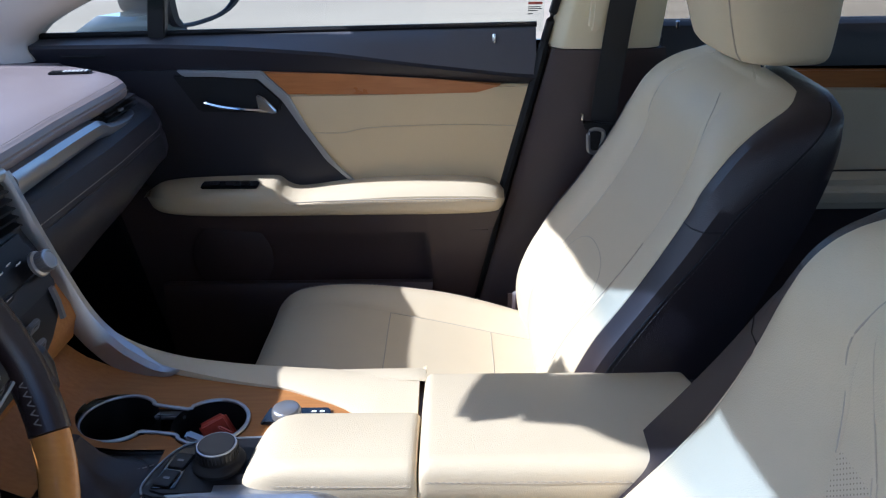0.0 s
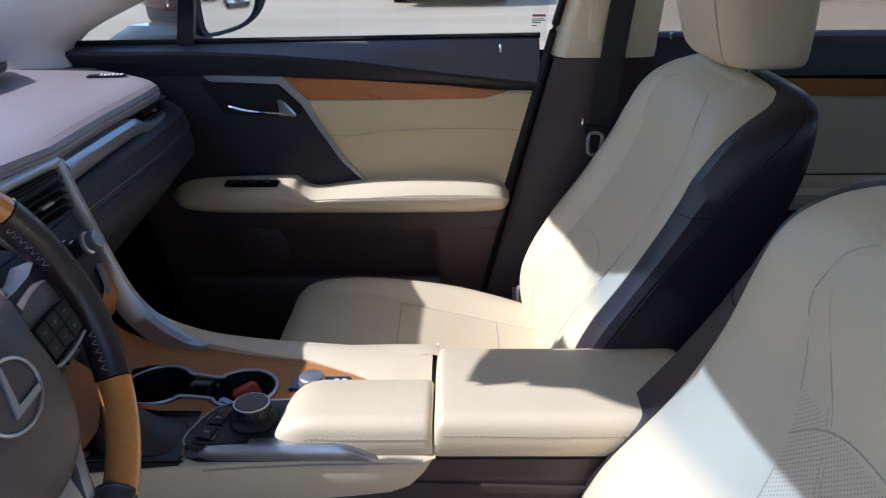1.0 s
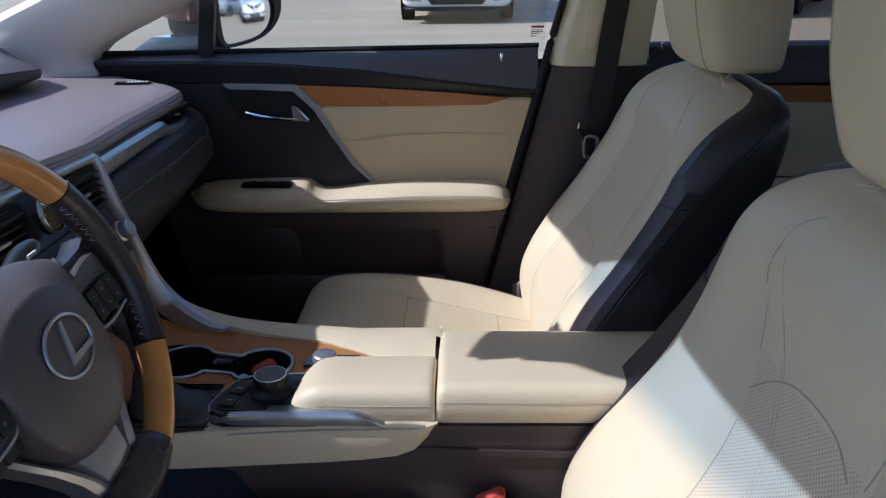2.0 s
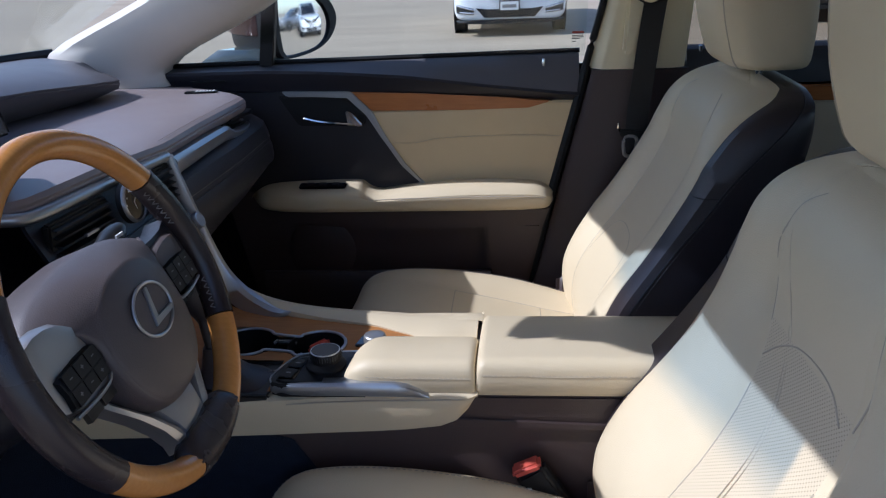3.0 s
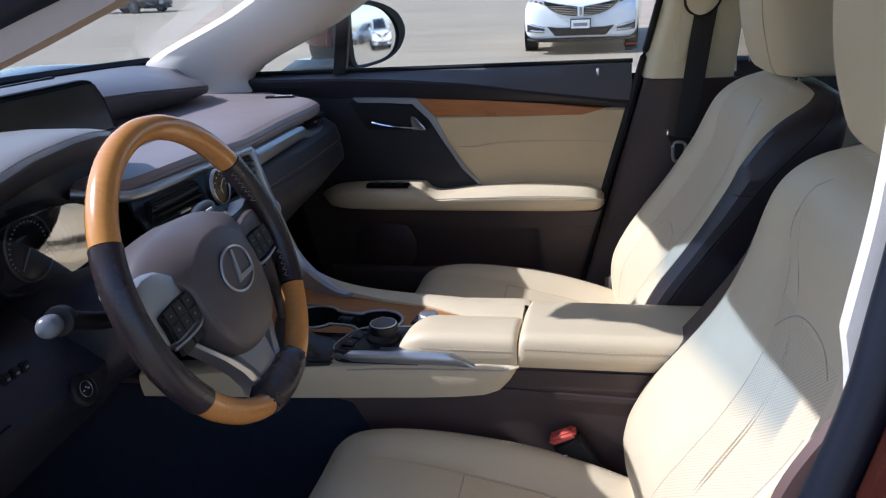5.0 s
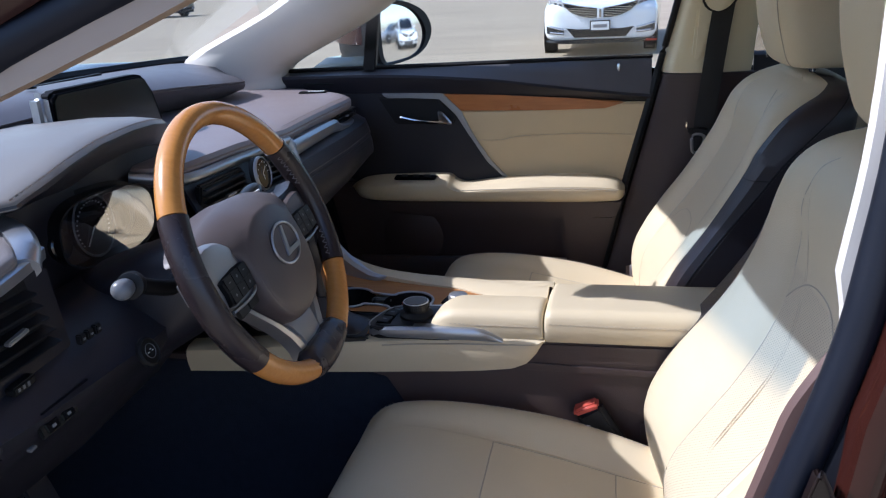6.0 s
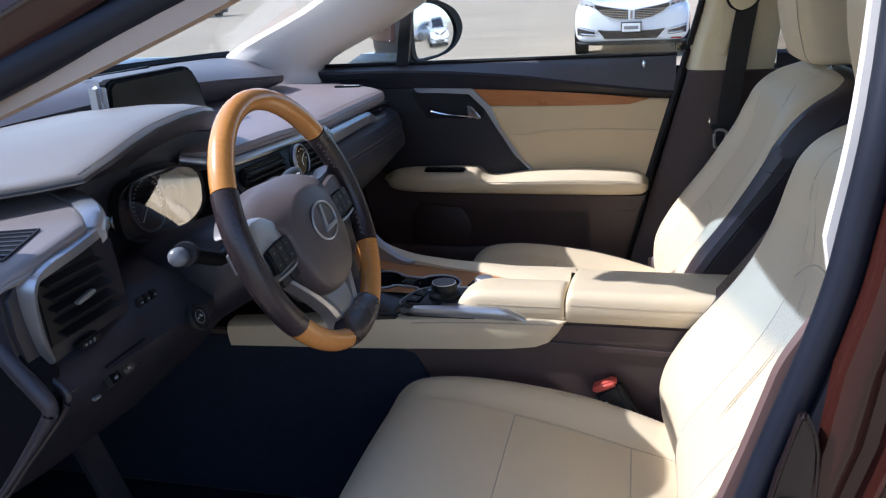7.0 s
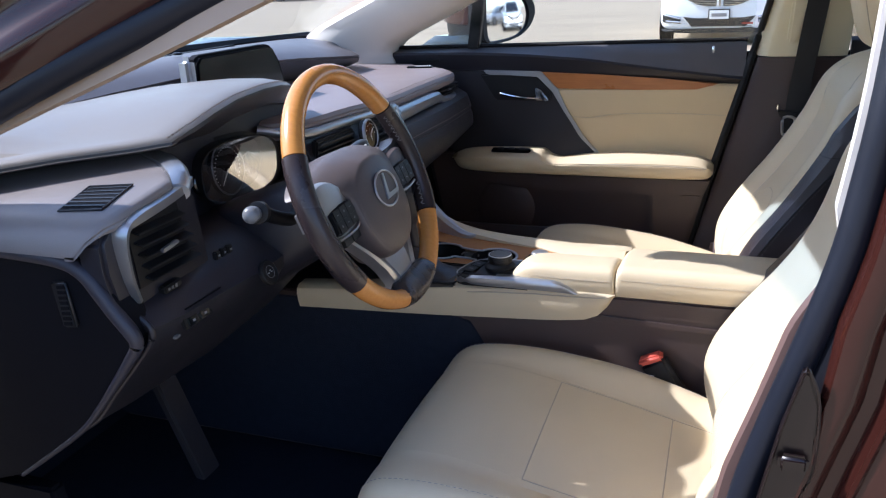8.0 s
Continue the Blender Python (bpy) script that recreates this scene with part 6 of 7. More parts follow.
for i in range(3):
    part("small_button", rbox((-0.415, -0.560 + i * 0.014, 0.985), (0.008, 0.010, 0.012), 0.0015), BLACK, dash)
    part("small_mark", rbox((-0.4105, -0.560 + i * 0.014, 0.985), (0.001, 0.004, 0.0022), 0.0), GREYP, dash, flat=True)
# end cap of the dash, seen through the door opening
cap = [(-0.75, 1.052), (-0.577, 1.047), (-0.492, 1.043), (-0.454, 1.034), (-0.440, 1.005), (-0.424, 0.972), (-0.414, 0.945), (-0.425, 0.92), (-0.489, 0.838), (-0.538, 0.789), (-0.653, 0.706), (-0.95, 0.60), (-1.0, 1.05)]
# The doorway shade on this face is put into its colour.
part("end_cap", prism(cap, "y", -0.735, -0.70, 0.004), DEEP, dash, "black dash end cap, darkened for the shade it stands in")
part("end_cap_edge", tube(cr([(-0.75, -0.740, 1.044), (-0.62, -0.742, 1.043), (-0.54, -0.742, 1.040), (-0.49, -0.741, 1.034), (-0.465, -0.740, 1.020), (-0.449, -0.739, 0.998), (-0.434, -0.738, 0.975), (-0.417, -0.736, 0.950), (-0.413, -0.735, 0.934), (-0.428, -0.734, 0.912), (-0.489, -0.734, 0.838), (-0.538, -0.734, 0.789), (-0.653, -0.734, 0.706)], 5), [lerp_table([(0, 0.0095), (34, 0.0095), (44, 0.0075), (50, 0.0045), (60, 0.003)], i)[0] for i in range(61)], n=14), ENDROLL, dash, "dark plum rolled edge of the end cap")
ev = part("end_vent", rbox((-0.508, -0.737, 0.977), (0.024, 0.006, 0.060), 0.009, 3, rot=rotm('Y', -6)), SLAT, dash, "small black demister vent")
for i in range(8):
    part("end_vent_slat", rbox((-0.506, -0.7402, 0.953 + i * 0.0068), (0.013, 0.0012, 0.0042), 0.0004, rot=rotm('Y', -6)), DEEP, ev)
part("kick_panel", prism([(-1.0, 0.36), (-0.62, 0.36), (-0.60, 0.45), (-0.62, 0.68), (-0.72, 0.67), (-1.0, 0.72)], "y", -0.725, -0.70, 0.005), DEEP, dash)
part("brake_pedal", prism([(-0.62, 0.50), (-0.60, 0.50), (-0.68, 0.72), (-0.70, 0.72)], "y", -0.44, -0.39, 0.004), NAVY, dash, "black brake pedal arm")

# centre stack
stack_x = lambda z: lerp_table([(0.86, -0.375), (0.886, -0.372), (0.94, -0.396), (1.0, -0.426), (1.06, -0.444)], z)[0]
stack_low = lambda y: lerp_table([(-0.205, 0.878), (0.0, 0.882), (0.05, 0.894), (0.085, 0.908), (0.105, 0.928), (0.118, 0.945), (0.13, 0.960)], y)[0]
stack = []
for y in (-0.205, -0.16, -0.10, -0.03, 0.02, 0.05, 0.07, 0.085, 0.10, 0.112, 0.122, 0.13):
    o = lerp_table([(-0.205, 0.024), (-0.08, 0.016), (0.13, 0.002)], y)[0]
    zl = stack_low(y)
    stack.append([(-0.60, y, 1.082), (-0.47 - o, y, 1.080), (-0.448 - o, y, 1.072), (-0.444 - o, y, 1.06), (-0.426 - o * 0.5, y, 1.0)] + [(stack_x(z), y, z) for z in (max(0.97, zl + 0.002), zl + 0.001, zl)] + [(stack_x(zl) - 0.012, y, zl - 0.003), (stack_x(zl) - 0.03, y, zl - 0.004)])
part("stack_face", sheet(stack, (-0.006, 0, 0)), NAVY, dash, "dark plum centre stack")
part("wood_cheek", sheet([[(stack_x(z) - 0.012 - 0.25 * max(0.0, 0.886 - z), y, z) for z in (0.975, 0.95, 0.925, 0.90, 0.88, 0.862, 0.85)] for y in (-0.10, -0.02, 0.04, 0.09, 0.132)], (-0.006, 0, 0)), WOOD, dash, "amber wood beside the lower stack")
part("stack_trim", tube(cr([(-0.53, -0.25, 1.094), (-0.490, -0.222, 1.084), (-0.466, -0.19, 1.0785), (-0.455, -0.08, 1.0775), (-0.445, 0.05, 1.0755), (-0.440, 0.137, 1.073)], 5), 0.0085, n=16, flat=1.0), SILVER, dash, "satin silver centre vent frame")
for a, b, o in ((-0.192, -0.062, -0.014), (0.005, 0.124, -0.004)):
    cv = part("center_vent", rbox((-0.440 + o, (a + b) / 2, 1.036), (0.012, b - a, 0.062), 0.003, rot=rotm('Z', -4) @ rotm('Y', 8)), BLACK, dash, "black centre air vent")
    for i in range(5):
        part("vent_slat", rbox((-0.4305 + o + i * 0.0016, (a + b) / 2, 1.058 - i * 0.0108), (0.013, b - a - 0.008, 0.0025), 0.0008, rot=rotm('Z', -4) @ rotm('Y', 12)), SLAT, cv)
    part("vent_tab", rbox((-0.421 + o, (a + b) / 2, 1.036), (0.008, 0.028, 0.004), 0.001, rot=rotm('Z', -4)), SILVER, cv)
clock = part("clock", lathe([(0.030, 0), (0.030, 0.008), (0.027, 0.012), (0.0245, 0.008), (0.001, 0.008)], (-0.430, -0.030, 1.046), rotm('Y', 80), n=36), BLACK, dash, "round chrome-rimmed clock")
part("clock_face", lathe([(0.0245, 0.0), (0.0243, 0.001), (0.001, 0.001)], (-0.4218, -0.030, 1.0475), rotm('Y', 80), n=36), GLOSSB, clock)
part("clock_hand", tube([(-0.4192, -0.030, 1.048), (-0.4192, -0.020, 1.058)], 0.0008, n=4), WHITEPRINT, clock)
part("clock_hand", tube([(-0.4192, -0.030, 1.048), (-0.4192, -0.024, 1.033)], 0.0008, n=4), WHITEPRINT, clock)
for i in range(12):
    a = radians(30 * i)
    part("clock_mark", rbox((-0.4200, -0.030 + 0.020 * math.cos(a), 1.0478 + 0.020 * math.sin(a)), (0.0006, 0.002, 0.002), 0.0), WHITEPRINT, clock, flat=True)
part("clock_ring", lathe([(0.0262, 0.0105), (0.0272, 0.0135), (0.0290, 0.0120), (0.0300, 0.0080)], (-0.430, -0.030, 1.046), rotm('Y', 80), n=36, caps=False), SILVER, clock, "thin bright clock ring")
cp_rows = []
for y in (-0.19, -0.10, -0.03, 0.02, 0.05, 0.075, 0.095, 0.112):
    zl = stack_low(y) + 0.006
    cp_rows.append([(stack_x(z) + 0.005, y, z) for z in (1.005, 0.985, 0.965, max(0.95, zl + 0.003), zl + 0.001, zl)])
hv = part("climate_panel", sheet(cp_rows, (-0.006, 0, -0.002)), KEYB, dash, "dark grey climate and audio panel")
part("panel_band", sheet([[(stack_x(z) + 0.008, y, z) for z in (0.962, 0.955, 0.944, 0.940)] for y in (-0.19, -0.1, 0.0, 0.06, 0.106)], (-0.003, 0, 0)), SLAT, hv, "dark grey band under the knob")
part("panel_fin", skin([[(stack_x(z) + 0.008, y - 0.005, z), (stack_x(z) + 0.012, y - 0.003, z), (stack_x(z) + 0.012, y + 0.003, z), (stack_x(z) + 0.008, y + 0.005, z)] for z, y in ((0.942, 0.094), (0.925, 0.088), (0.908, 0.078))]), GREYK, hv, "slim grey upright beside the keys")
for k_ in range(4):
    part("panel_print", rbox((stack_x(0.990 - 0.006 * k_) + 0.0062, 0.028 + 0.014 * k_, 0.990 - 0.006 * (k_ % 2)), (0.0006, 0.009, 0.0026), 0.0, rot=rotm('Y', 26)), WHITEPRINT, hv, flat=True)
rs = rotm('Y', 66)
for y, x, z in ((0.092, -0.396, 0.973), (-0.155, -0.403, 0.990)):
    kb = part("audio_knob", lathe([(0.0165, 0), (0.016, 0.004), (0.0132, 0.006), (0.0132, 0.017), (0.0126, 0.0188), (0.0108, 0.0192), (0.010, 0.0178), (0.001, 0.0178)], (x, y, z), rs, n=32), SILVER, hv, "knurled silver volume knob")
    for k_ in range(20):
        a = 2 * math.pi * k_ / 20
        part("knob_rib", rbox(tuple(Vector((x, y, z)) + rs @ Vector((0.0132 * math.cos(a), 0.0132 * math.sin(a), 0.0115))), (0.0012, 0.0014, 0.010), 0.0003, rot=rs @ rotm('Z', math.degrees(a))), SATIN, kb)
for r_, (x, z, n, w) in enumerate(((-0.4075, 0.992, 3, 0.026), (-0.3980, 0.967, 4, 0.026), (-0.3835, 0.925, 5, 0.024), (-0.3755, 0.905, 4, 0.026))):
    for i in range(n):
        y = -0.035 + (i - (n - 1) / 2) * (w + 0.005)
        part("panel_key", rbox((x + 0.004, y, z), (0.007, w, 0.014), 0.0018, rot=rotm('Y', 23)), KEYB if r_ < 2 else GREYK, hv)
        part("key_mark", rbox((x + 0.0080, y, z + 0.001), (0.0006, w * 0.45, 0.0022), 0.0, rot=rotm('Y', 23)), WHITEPRINT if r_ < 2 else BLACK, hv, flat=True)
# display on the dash
disp = thing("display_screen", (-0.70, -0.04, 1.12), "wide dark display screen standing on the dash", "display")
scr = [(-0.186, 1.115), (0.135, 1.115), (0.115, 1.175), (0.092, 1.205), (0.07, 1.212), (-0.165, 1.212), (-0.180, 1.203)]
part("screen_body", prism(scr, "x", -0.714, -0.690, 0.005), DEEP, disp)
part("screen_glass", prism([(-0.178, 1.120), (0.120, 1.120), (0.103, 1.172), (0.084, 1.200), (0.066, 1.205), (-0.16, 1.205), (-0.172, 1.196)], "x", -0.6895, -0.687, 0.0008), SCREEN, disp, "dark glossy screen glass")
part("screen_side", rbox((-0.7015, -0.189, 1.161), (0.034, 0.024, 0.104), 0.0115, 5), SILVER, disp, "satin silver end of the screen")


# ---- steering wheel ----
WC, RAKE, RT = Vector((-0.271, -0.368, 1.039)), radians(21.2), -3.5
w_up = Vector((-math.sin(RAKE), 0, math.cos(RAKE)))
w_rt = Vector((0, 1, 0))
w_n = Vector((math.cos(RAKE), 0, math.sin(RAKE)))


def wp_(u, v, d):
    """A point on the wheel: right, up and towards the driver, turned with the wheel."""
    c, s = math.cos(radians(RT)), math.sin(radians(RT))
    return WC + w_rt * (u * c + v * s) + w_up * (v * c - u * s) + w_n * d


wheel = thing("steering_wheel", WC, "steering wheel with an amber wood and dark brown leather rim", "steering wheel")
RR = 0.175


def rim_arc(a0, a1, r, material, name, label, fat=1.0):
    n = max(6, int(abs(a1 - a0) / 4))
    rings = []
    for i in range(n + 1):
        a = radians(a0 + (a1 - a0) * i / n)
        cdir = (math.sin(a), math.cos(a))
        ring = []
        for j in range(14):
            b = 2 * math.pi * j / 14
            rad = RR + r * math.cos(b)
            ring.append(wp_(cdir[0] * rad, cdir[1] * rad, r * 1.12 * math.sin(b)))
        rings.append(ring)
    return part(name, skin(rings), material, wheel, label)


rim_arc(-58.5, 58.5, 0.0148, WOODRIM, "wood_arc", "polished amber wood top of the rim")
rim_arc(59, 123, 0.0158, GRIP, "leather_grip", "dark brown leather grip")
rim_arc(-123.5, -59, 0.0158, GRIP, "leather_grip", "dark brown leather grip")
rim_arc(123.5, 162, 0.0148, WOODRIM, "wood_arc", "polished amber wood lower rim")
rim_arc(-162, -124, 0.0148, WOODRIM, "wood_arc", "polished amber wood lower rim")
rim_arc(162.5, 197.5, 0.0156, GRIP, "leather_grip", "dark brown leather grip")
# padded boss where the lower spokes meet the rim
boss = []
for u, vi in ((-0.058, -0.152), (-0.054, -0.146), (-0.046, -0.143), (-0.030, -0.1425), (0.0, -0.143), (0.030, -0.1425), (0.046, -0.143), (0.054, -0.146), (0.058, -0.152)):
    vo = -math.sqrt(RR ** 2 - u * u)
    boss.append([wp_(u, vi, -0.008), wp_(u, vi, 0.004), wp_(u, vi - 0.004, 0.009), wp_(u, (vi + vo) / 2, 0.0145), wp_(u, vo, 0.0172), wp_(u, vo, -0.014), wp_(u, vi - 0.004, -0.012)])
part("grip_boss", skin(boss), GRIP, wheel, "dark brown leather boss over the lower spokes")
# lacing on the inside of the grips: pairs of short slanted threads
for a0, a1 in ((61, 80), (106, 121), (-80, -61), (-121, -106), (164, 172), (188, 196)):
    bm = bmesh.new()
    k = int((a1 - a0) / 2.6)
    for i in range(k):
        a = radians(a0 + (a1 - a0) * (i + 0.5) / k)
        r0 = RR - 0.0158
        for da, r1, h1 in ((0.020, 0.0008, 0.0058), (-0.016, -0.0002, 0.0052)):
            p = wp_(math.sin(a) * (r0 - 0.0006), math.cos(a) * (r0 - 0.0006), 0.0005)
            q = wp_(math.sin(a + da) * (r0 + r1), math.cos(a + da) * (r0 + r1), h1)
            tube([p, q], 0.0006, n=5, bm=bm)
    part("lacing", bm, LACE, wheel)

# airbag cover
# a crisp-edged shield face with shoulders that fall back to the spokes: rim point, rim depth, face point
hub_half = [(0.0, 0.067, -0.034, 0.0, 0.043), (0.040, 0.0655, -0.034, 0.022, 0.042), (0.080, 0.058, -0.034, 0.042, 0.036), (0.106, 0.047, -0.030, 0.056, 0.027), (0.119, 0.038, -0.024, 0.064, 0.018), (0.107, 0.032, -0.014, 0.068, 0.010), (0.092, 0.022, -0.006, 0.071, 0.002), (0.081, 0.004, 0.000, 0.073, -0.006), (0.079, -0.022, 0.002, 0.0735, -0.024), (0.076, -0.048, 0.002, 0.071, -0.047), (0.066, -0.074, 0.000, 0.061, -0.071), (0.048, -0.095, -0.002, 0.044, -0.090), (0.024, -0.105, -0.004, 0.022, -0.099)]
hub_full = hub_half + [(0.0, -0.107, -0.004, 0.0, -0.101)] + [(-u, v, d, -pu, pv) for u, v, d, pu, pv in hub_half[:0:-1]]
h_rim = cr([(u, v, d) for u, v, d, pu, pv in hub_full], 3, True)
h_face = cr([(pu, pv, 0.014 - 0.05 * max(0.0, -0.06 - pv)) for u, v, d, pu, pv in hub_full], 3, True)
h_mid = Vector((0, -0.025, 0))
hub_rings = [[q + Vector((0, 0, -0.040)) for q in h_rim], h_rim]
for s_, bulge in ((0.06, 0.003), (0.2, 0.0045), (0.45, 0.0045), (0.7, 0.003), (0.9, 0.001), (0.985, 0.0)):
    hub_rings.append([p.lerp(q, s_) + Vector((0, 0, bulge)) for p, q in zip(h_rim, h_face)])
for k, d in ((0.985, 0.0012), (0.93, 0.0030), (0.80, 0.006), (0.62, 0.009), (0.42, 0.0108), (0.2, 0.0118), (0.02, 0.012)):
    hub_rings.append([Vector((h_mid.x + (q.x - h_mid.x) * k, h_mid.y + (q.y - h_mid.y) * k, 0.014 + (q.z - 0.014) * k + d)) for q in h_face])
part("airbag_cover", skin([[wp_(q.x, q.y - 0.002, q.z) for q in r] for r in hub_rings]), HUB, wheel, "plum leather airbag cover with a crisp shield face")
for sg in (-1, 1):
    part("cover_edge", tube(cr([wp_(sg * u, v - 0.002, d) for u, v, d in ((0.116, 0.038, -0.020), (0.105, 0.0325, -0.012), (0.0905, 0.0205, -0.003), (0.0800, 0.004, 0.001), (0.0778, -0.020, 0.002), (0.0750, -0.044, 0.001))], 4), 0.0022, n=6), HUB, wheel)
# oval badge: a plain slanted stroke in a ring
bc = lambda a, rx_=0.0355, ry_=0.0265: wp_(rx_ * math.cos(a), -0.012 + ry_ * math.sin(a), 0.0262)
badge = part("badge_ring", tube([bc(2 * math.pi * j / 40) for j in range(40)], 0.0017, n=8, closed=True, up=w_n), SILVER, wheel, "satin silver oval badge")
part("badge_plate", skin([[wp_(0.0345 * k * math.cos(2 * math.pi * j / 32), -0.012 + 0.0255 * k * math.sin(2 * math.pi * j / 32), d) for j in range(32)] for k, d in ((1, 0.015), (1, 0.0252), (0.02, 0.0264))]), HUB, badge)
part("badge_stroke", prism([(0.0, 0.0), (0.0062, 0.0), (-0.0045, -0.0315), (0.029, -0.0315), (0.026, -0.0375), (-0.0135, -0.0375)], "z", 0.0, 0.003, 0.0007), SILVER, badge)
bs = badge.children[-1].data
for v in bs.vertices:
    v.co = wp_(v.co.x + world_of(badge).x + 0.001, v.co.y + world_of(badge).y + 0.0105, v.co.z + world_of(badge).z + 0.0255) - world_of(badge)
# side spokes with keys
for sg in (-1, 1):
    rows = []
    for u, vt, vb, d in ((0.062, 0.030, -0.040, -0.018), (0.085, 0.030, -0.040, -0.008), (0.115, 0.030, -0.038, -0.005), (0.140, 0.031, -0.036, -0.006), (0.160, 0.038, -0.040, -0.006)):
        rows.append([wp_(sg * u, vt, d - 0.014), wp_(sg * u, vt, d), wp_(sg * u, (vt + vb) / 2, d + 0.004), wp_(sg * u, vb, d), wp_(sg * u, vb, d - 0.014)])
    sp = part("side_spoke", sheet(rows, tuple(-w_n * 0.012)), NAVY, wheel, "dark plum side spoke")
    rows = []
    for u, vt, vb, d in ((0.071, 0.006, -0.026, -0.006), (0.076, 0.018, -0.034, 0.000), (0.086, 0.031, -0.037, 0.0025), (0.100, 0.041, -0.038, 0.0030), (0.116, 0.046, -0.037, 0.0030), (0.132, 0.047, -0.035, 0.0025), (0.146, 0.044, -0.030, 0.0010), (0.153, 0.040, -0.024, -0.004)):
        vt = vt if sg < 0 else vt * 0.55
        rows.append([wp_(sg * u, vb, d - 0.006), wp_(sg * u, vb + 0.003, d), wp_(sg * u, vb * 0.5 + vt * 0.5, d + 0.001), wp_(sg * u, vt - 0.012, d + 0.0012), wp_(sg * u, vt - 0.004, d), wp_(sg * u, vt, d - 0.007)])
    part("spoke_cover", sheet(rows, tuple(-w_n * 0.006)), SATIN if sg < 0 else HUB, wheel, "grey satin cover round the key pad" if sg < 0 else "plum cover round the key pad")
    lo_ = 0.0 if sg < 0 else 0.005
    rows = []
    for u, vt, vb in ((0.080, 0.004, -0.022), (0.088, 0.007, -0.030), (0.108, 0.008, -0.031), (0.132, 0.006, -0.031), (0.143, 0.003, -0.028)):
        rows.append([wp_(sg * u, vb - lo_, 0.002), wp_(sg * u, vb + 0.003 - lo_, 0.0075), wp_(sg * u, (vt + vb) / 2 - lo_, 0.009), wp_(sg * u, vt - 0.003 - lo_, 0.0075), wp_(sg * u, vt - lo_, 0.002)])
    kp = part("key_pad", sheet(rows, tuple(-w_n * 0.006)), BLACK, wheel, "black key pad on the spoke")
    for i in range(3):
        for j in range(2):
            c0 = (sg * (0.0925 + i * 0.0190), -0.003 - j * 0.0165 - lo_)
            rows = [[wp_(c0[0] + sg * a * 0.0086, c0[1] + b * 0.0074, 0.0098) for b in (-1, 0, 1)] for a in (-1, 0, 1)]
            part("key", sheet(rows, tuple(-w_n * 0.003)), KEYB, kp)
            for m_ in range(1 + (i + j) % 2):
                rows = [[wp_(c0[0] + sg * a * (0.0022 if m_ == 0 else 0.0006), c0[1] + b * (0.0005 if m_ == 0 else 0.0020), 0.0101) for b in (-1, 1)] for a in (-1, 1)]
                part("key_mark", sheet(rows, tuple(-w_n * 0.0003)), GREYP, kp, flat=True)
    part("key_pad_edge", tube(cr([wp_(sg * 0.078, -0.030 - lo_, 0.004), wp_(sg * 0.090, -0.0345 - lo_, 0.006), wp_(sg * 0.114, -0.0355 - lo_, 0.006), wp_(sg * 0.145, -0.034 - lo_, 0.004)], 4), 0.0022, n=6), SATIN, wheel, "silver lower edge of the key pad")
    for k in range(2):
        rows = [[wp_(sg * (0.092 + k * 0.026 + a * 0.011), -0.0445 + b * 0.005, 0.0005) for b in (-1, 0, 1)] for a in (-1, 0, 1)]
        part("paddle_key", sheet(rows, tuple(-w_n * 0.006)), SLAT, wheel, "small dark key under the pad")
    rows = [[wp_(sg * u, v, -0.036) for v in (0.026 - 0.25 * (u - 0.12), 0.010, -0.008)] for u in (0.118, 0.13, 0.142, 0.150)]
    part("shift_paddle", sheet(rows, tuple(-w_n * 0.005)), GREYP, wheel, "grey shift paddle behind the spoke")
    # lower arms
    rows = []
    for u, v, hw, d in ((0.094, -0.048, 0.013, -0.014), (0.080, -0.070, 0.0135, -0.008), (0.060, -0.097, 0.0145, -0.004), (0.042, -0.125, 0.015, -0.003), (0.032, -0.148, 0.015, -0.004), (0.028, -0.162, 0.017, -0.006)):
        n_u, n_v = 0.86, 0.51
        rows.append([wp_(sg * (u - hw * n_u), v - hw * n_v, d - 0.010), wp_(sg * (u - hw * 0.85 * n_u), v - hw * 0.85 * n_v, d), wp_(sg * u, v, d + 0.003), wp_(sg * (u + hw * 0.85 * n_u), v + hw * 0.85 * n_v, d), wp_(sg * (u + hw * n_u), v + hw * n_v, d - 0.010)])
    part("lower_arm", sheet(rows, tuple(-w_n * 0.008)), SATIN, wheel, "satin silver lower spoke arm")
rows = []
for v, hw, d in ((-0.085, 0.046, -0.016), (-0.105, 0.040, -0.008), (-0.130, 0.030, -0.0035), (-0.152, 0.024, -0.002), (-0.165, 0.030, -0.005)):
    rows.append([wp_(-hw, v, d - 0.008), wp_(-hw * 0.88, v, d), wp_(0, v, d + 0.002), wp_(hw * 0.88, v, d), wp_(hw, v, d - 0.008)])
part("lower_spoke", sheet(rows, tuple(-w_n * 0.010)), SATIN, wheel, "satin silver lower spoke plate")
# column shroud, stalks
col = thing("steering_column", (-0.42, -0.368, 0.95), "dark plum steering column shroud with control stalks", "steering column")
rings = []
for d, w, h, dv in ((-0.092, 0.050, 0.046, -0.014), (-0.098, 0.062, 0.056, -0.014), (-0.13, 0.074, 0.066, -0.014), (-0.20, 0.076, 0.075, -0.018), (-0.26, 0.074, 0.078, -0.02)):
    rings.append([WC + w_n * d + w_rt * (w * math.copysign(abs(math.cos(a)) ** 0.7, math.cos(a))) + w_up * (dv + h * math.copysign(abs(math.sin(a)) ** 0.7, math.sin(a))) for a in [2 * math.pi * j / 28 for j in range(28)]])
part("shroud", skin(rings), NAVY, col, "dark plum plastic column shroud")
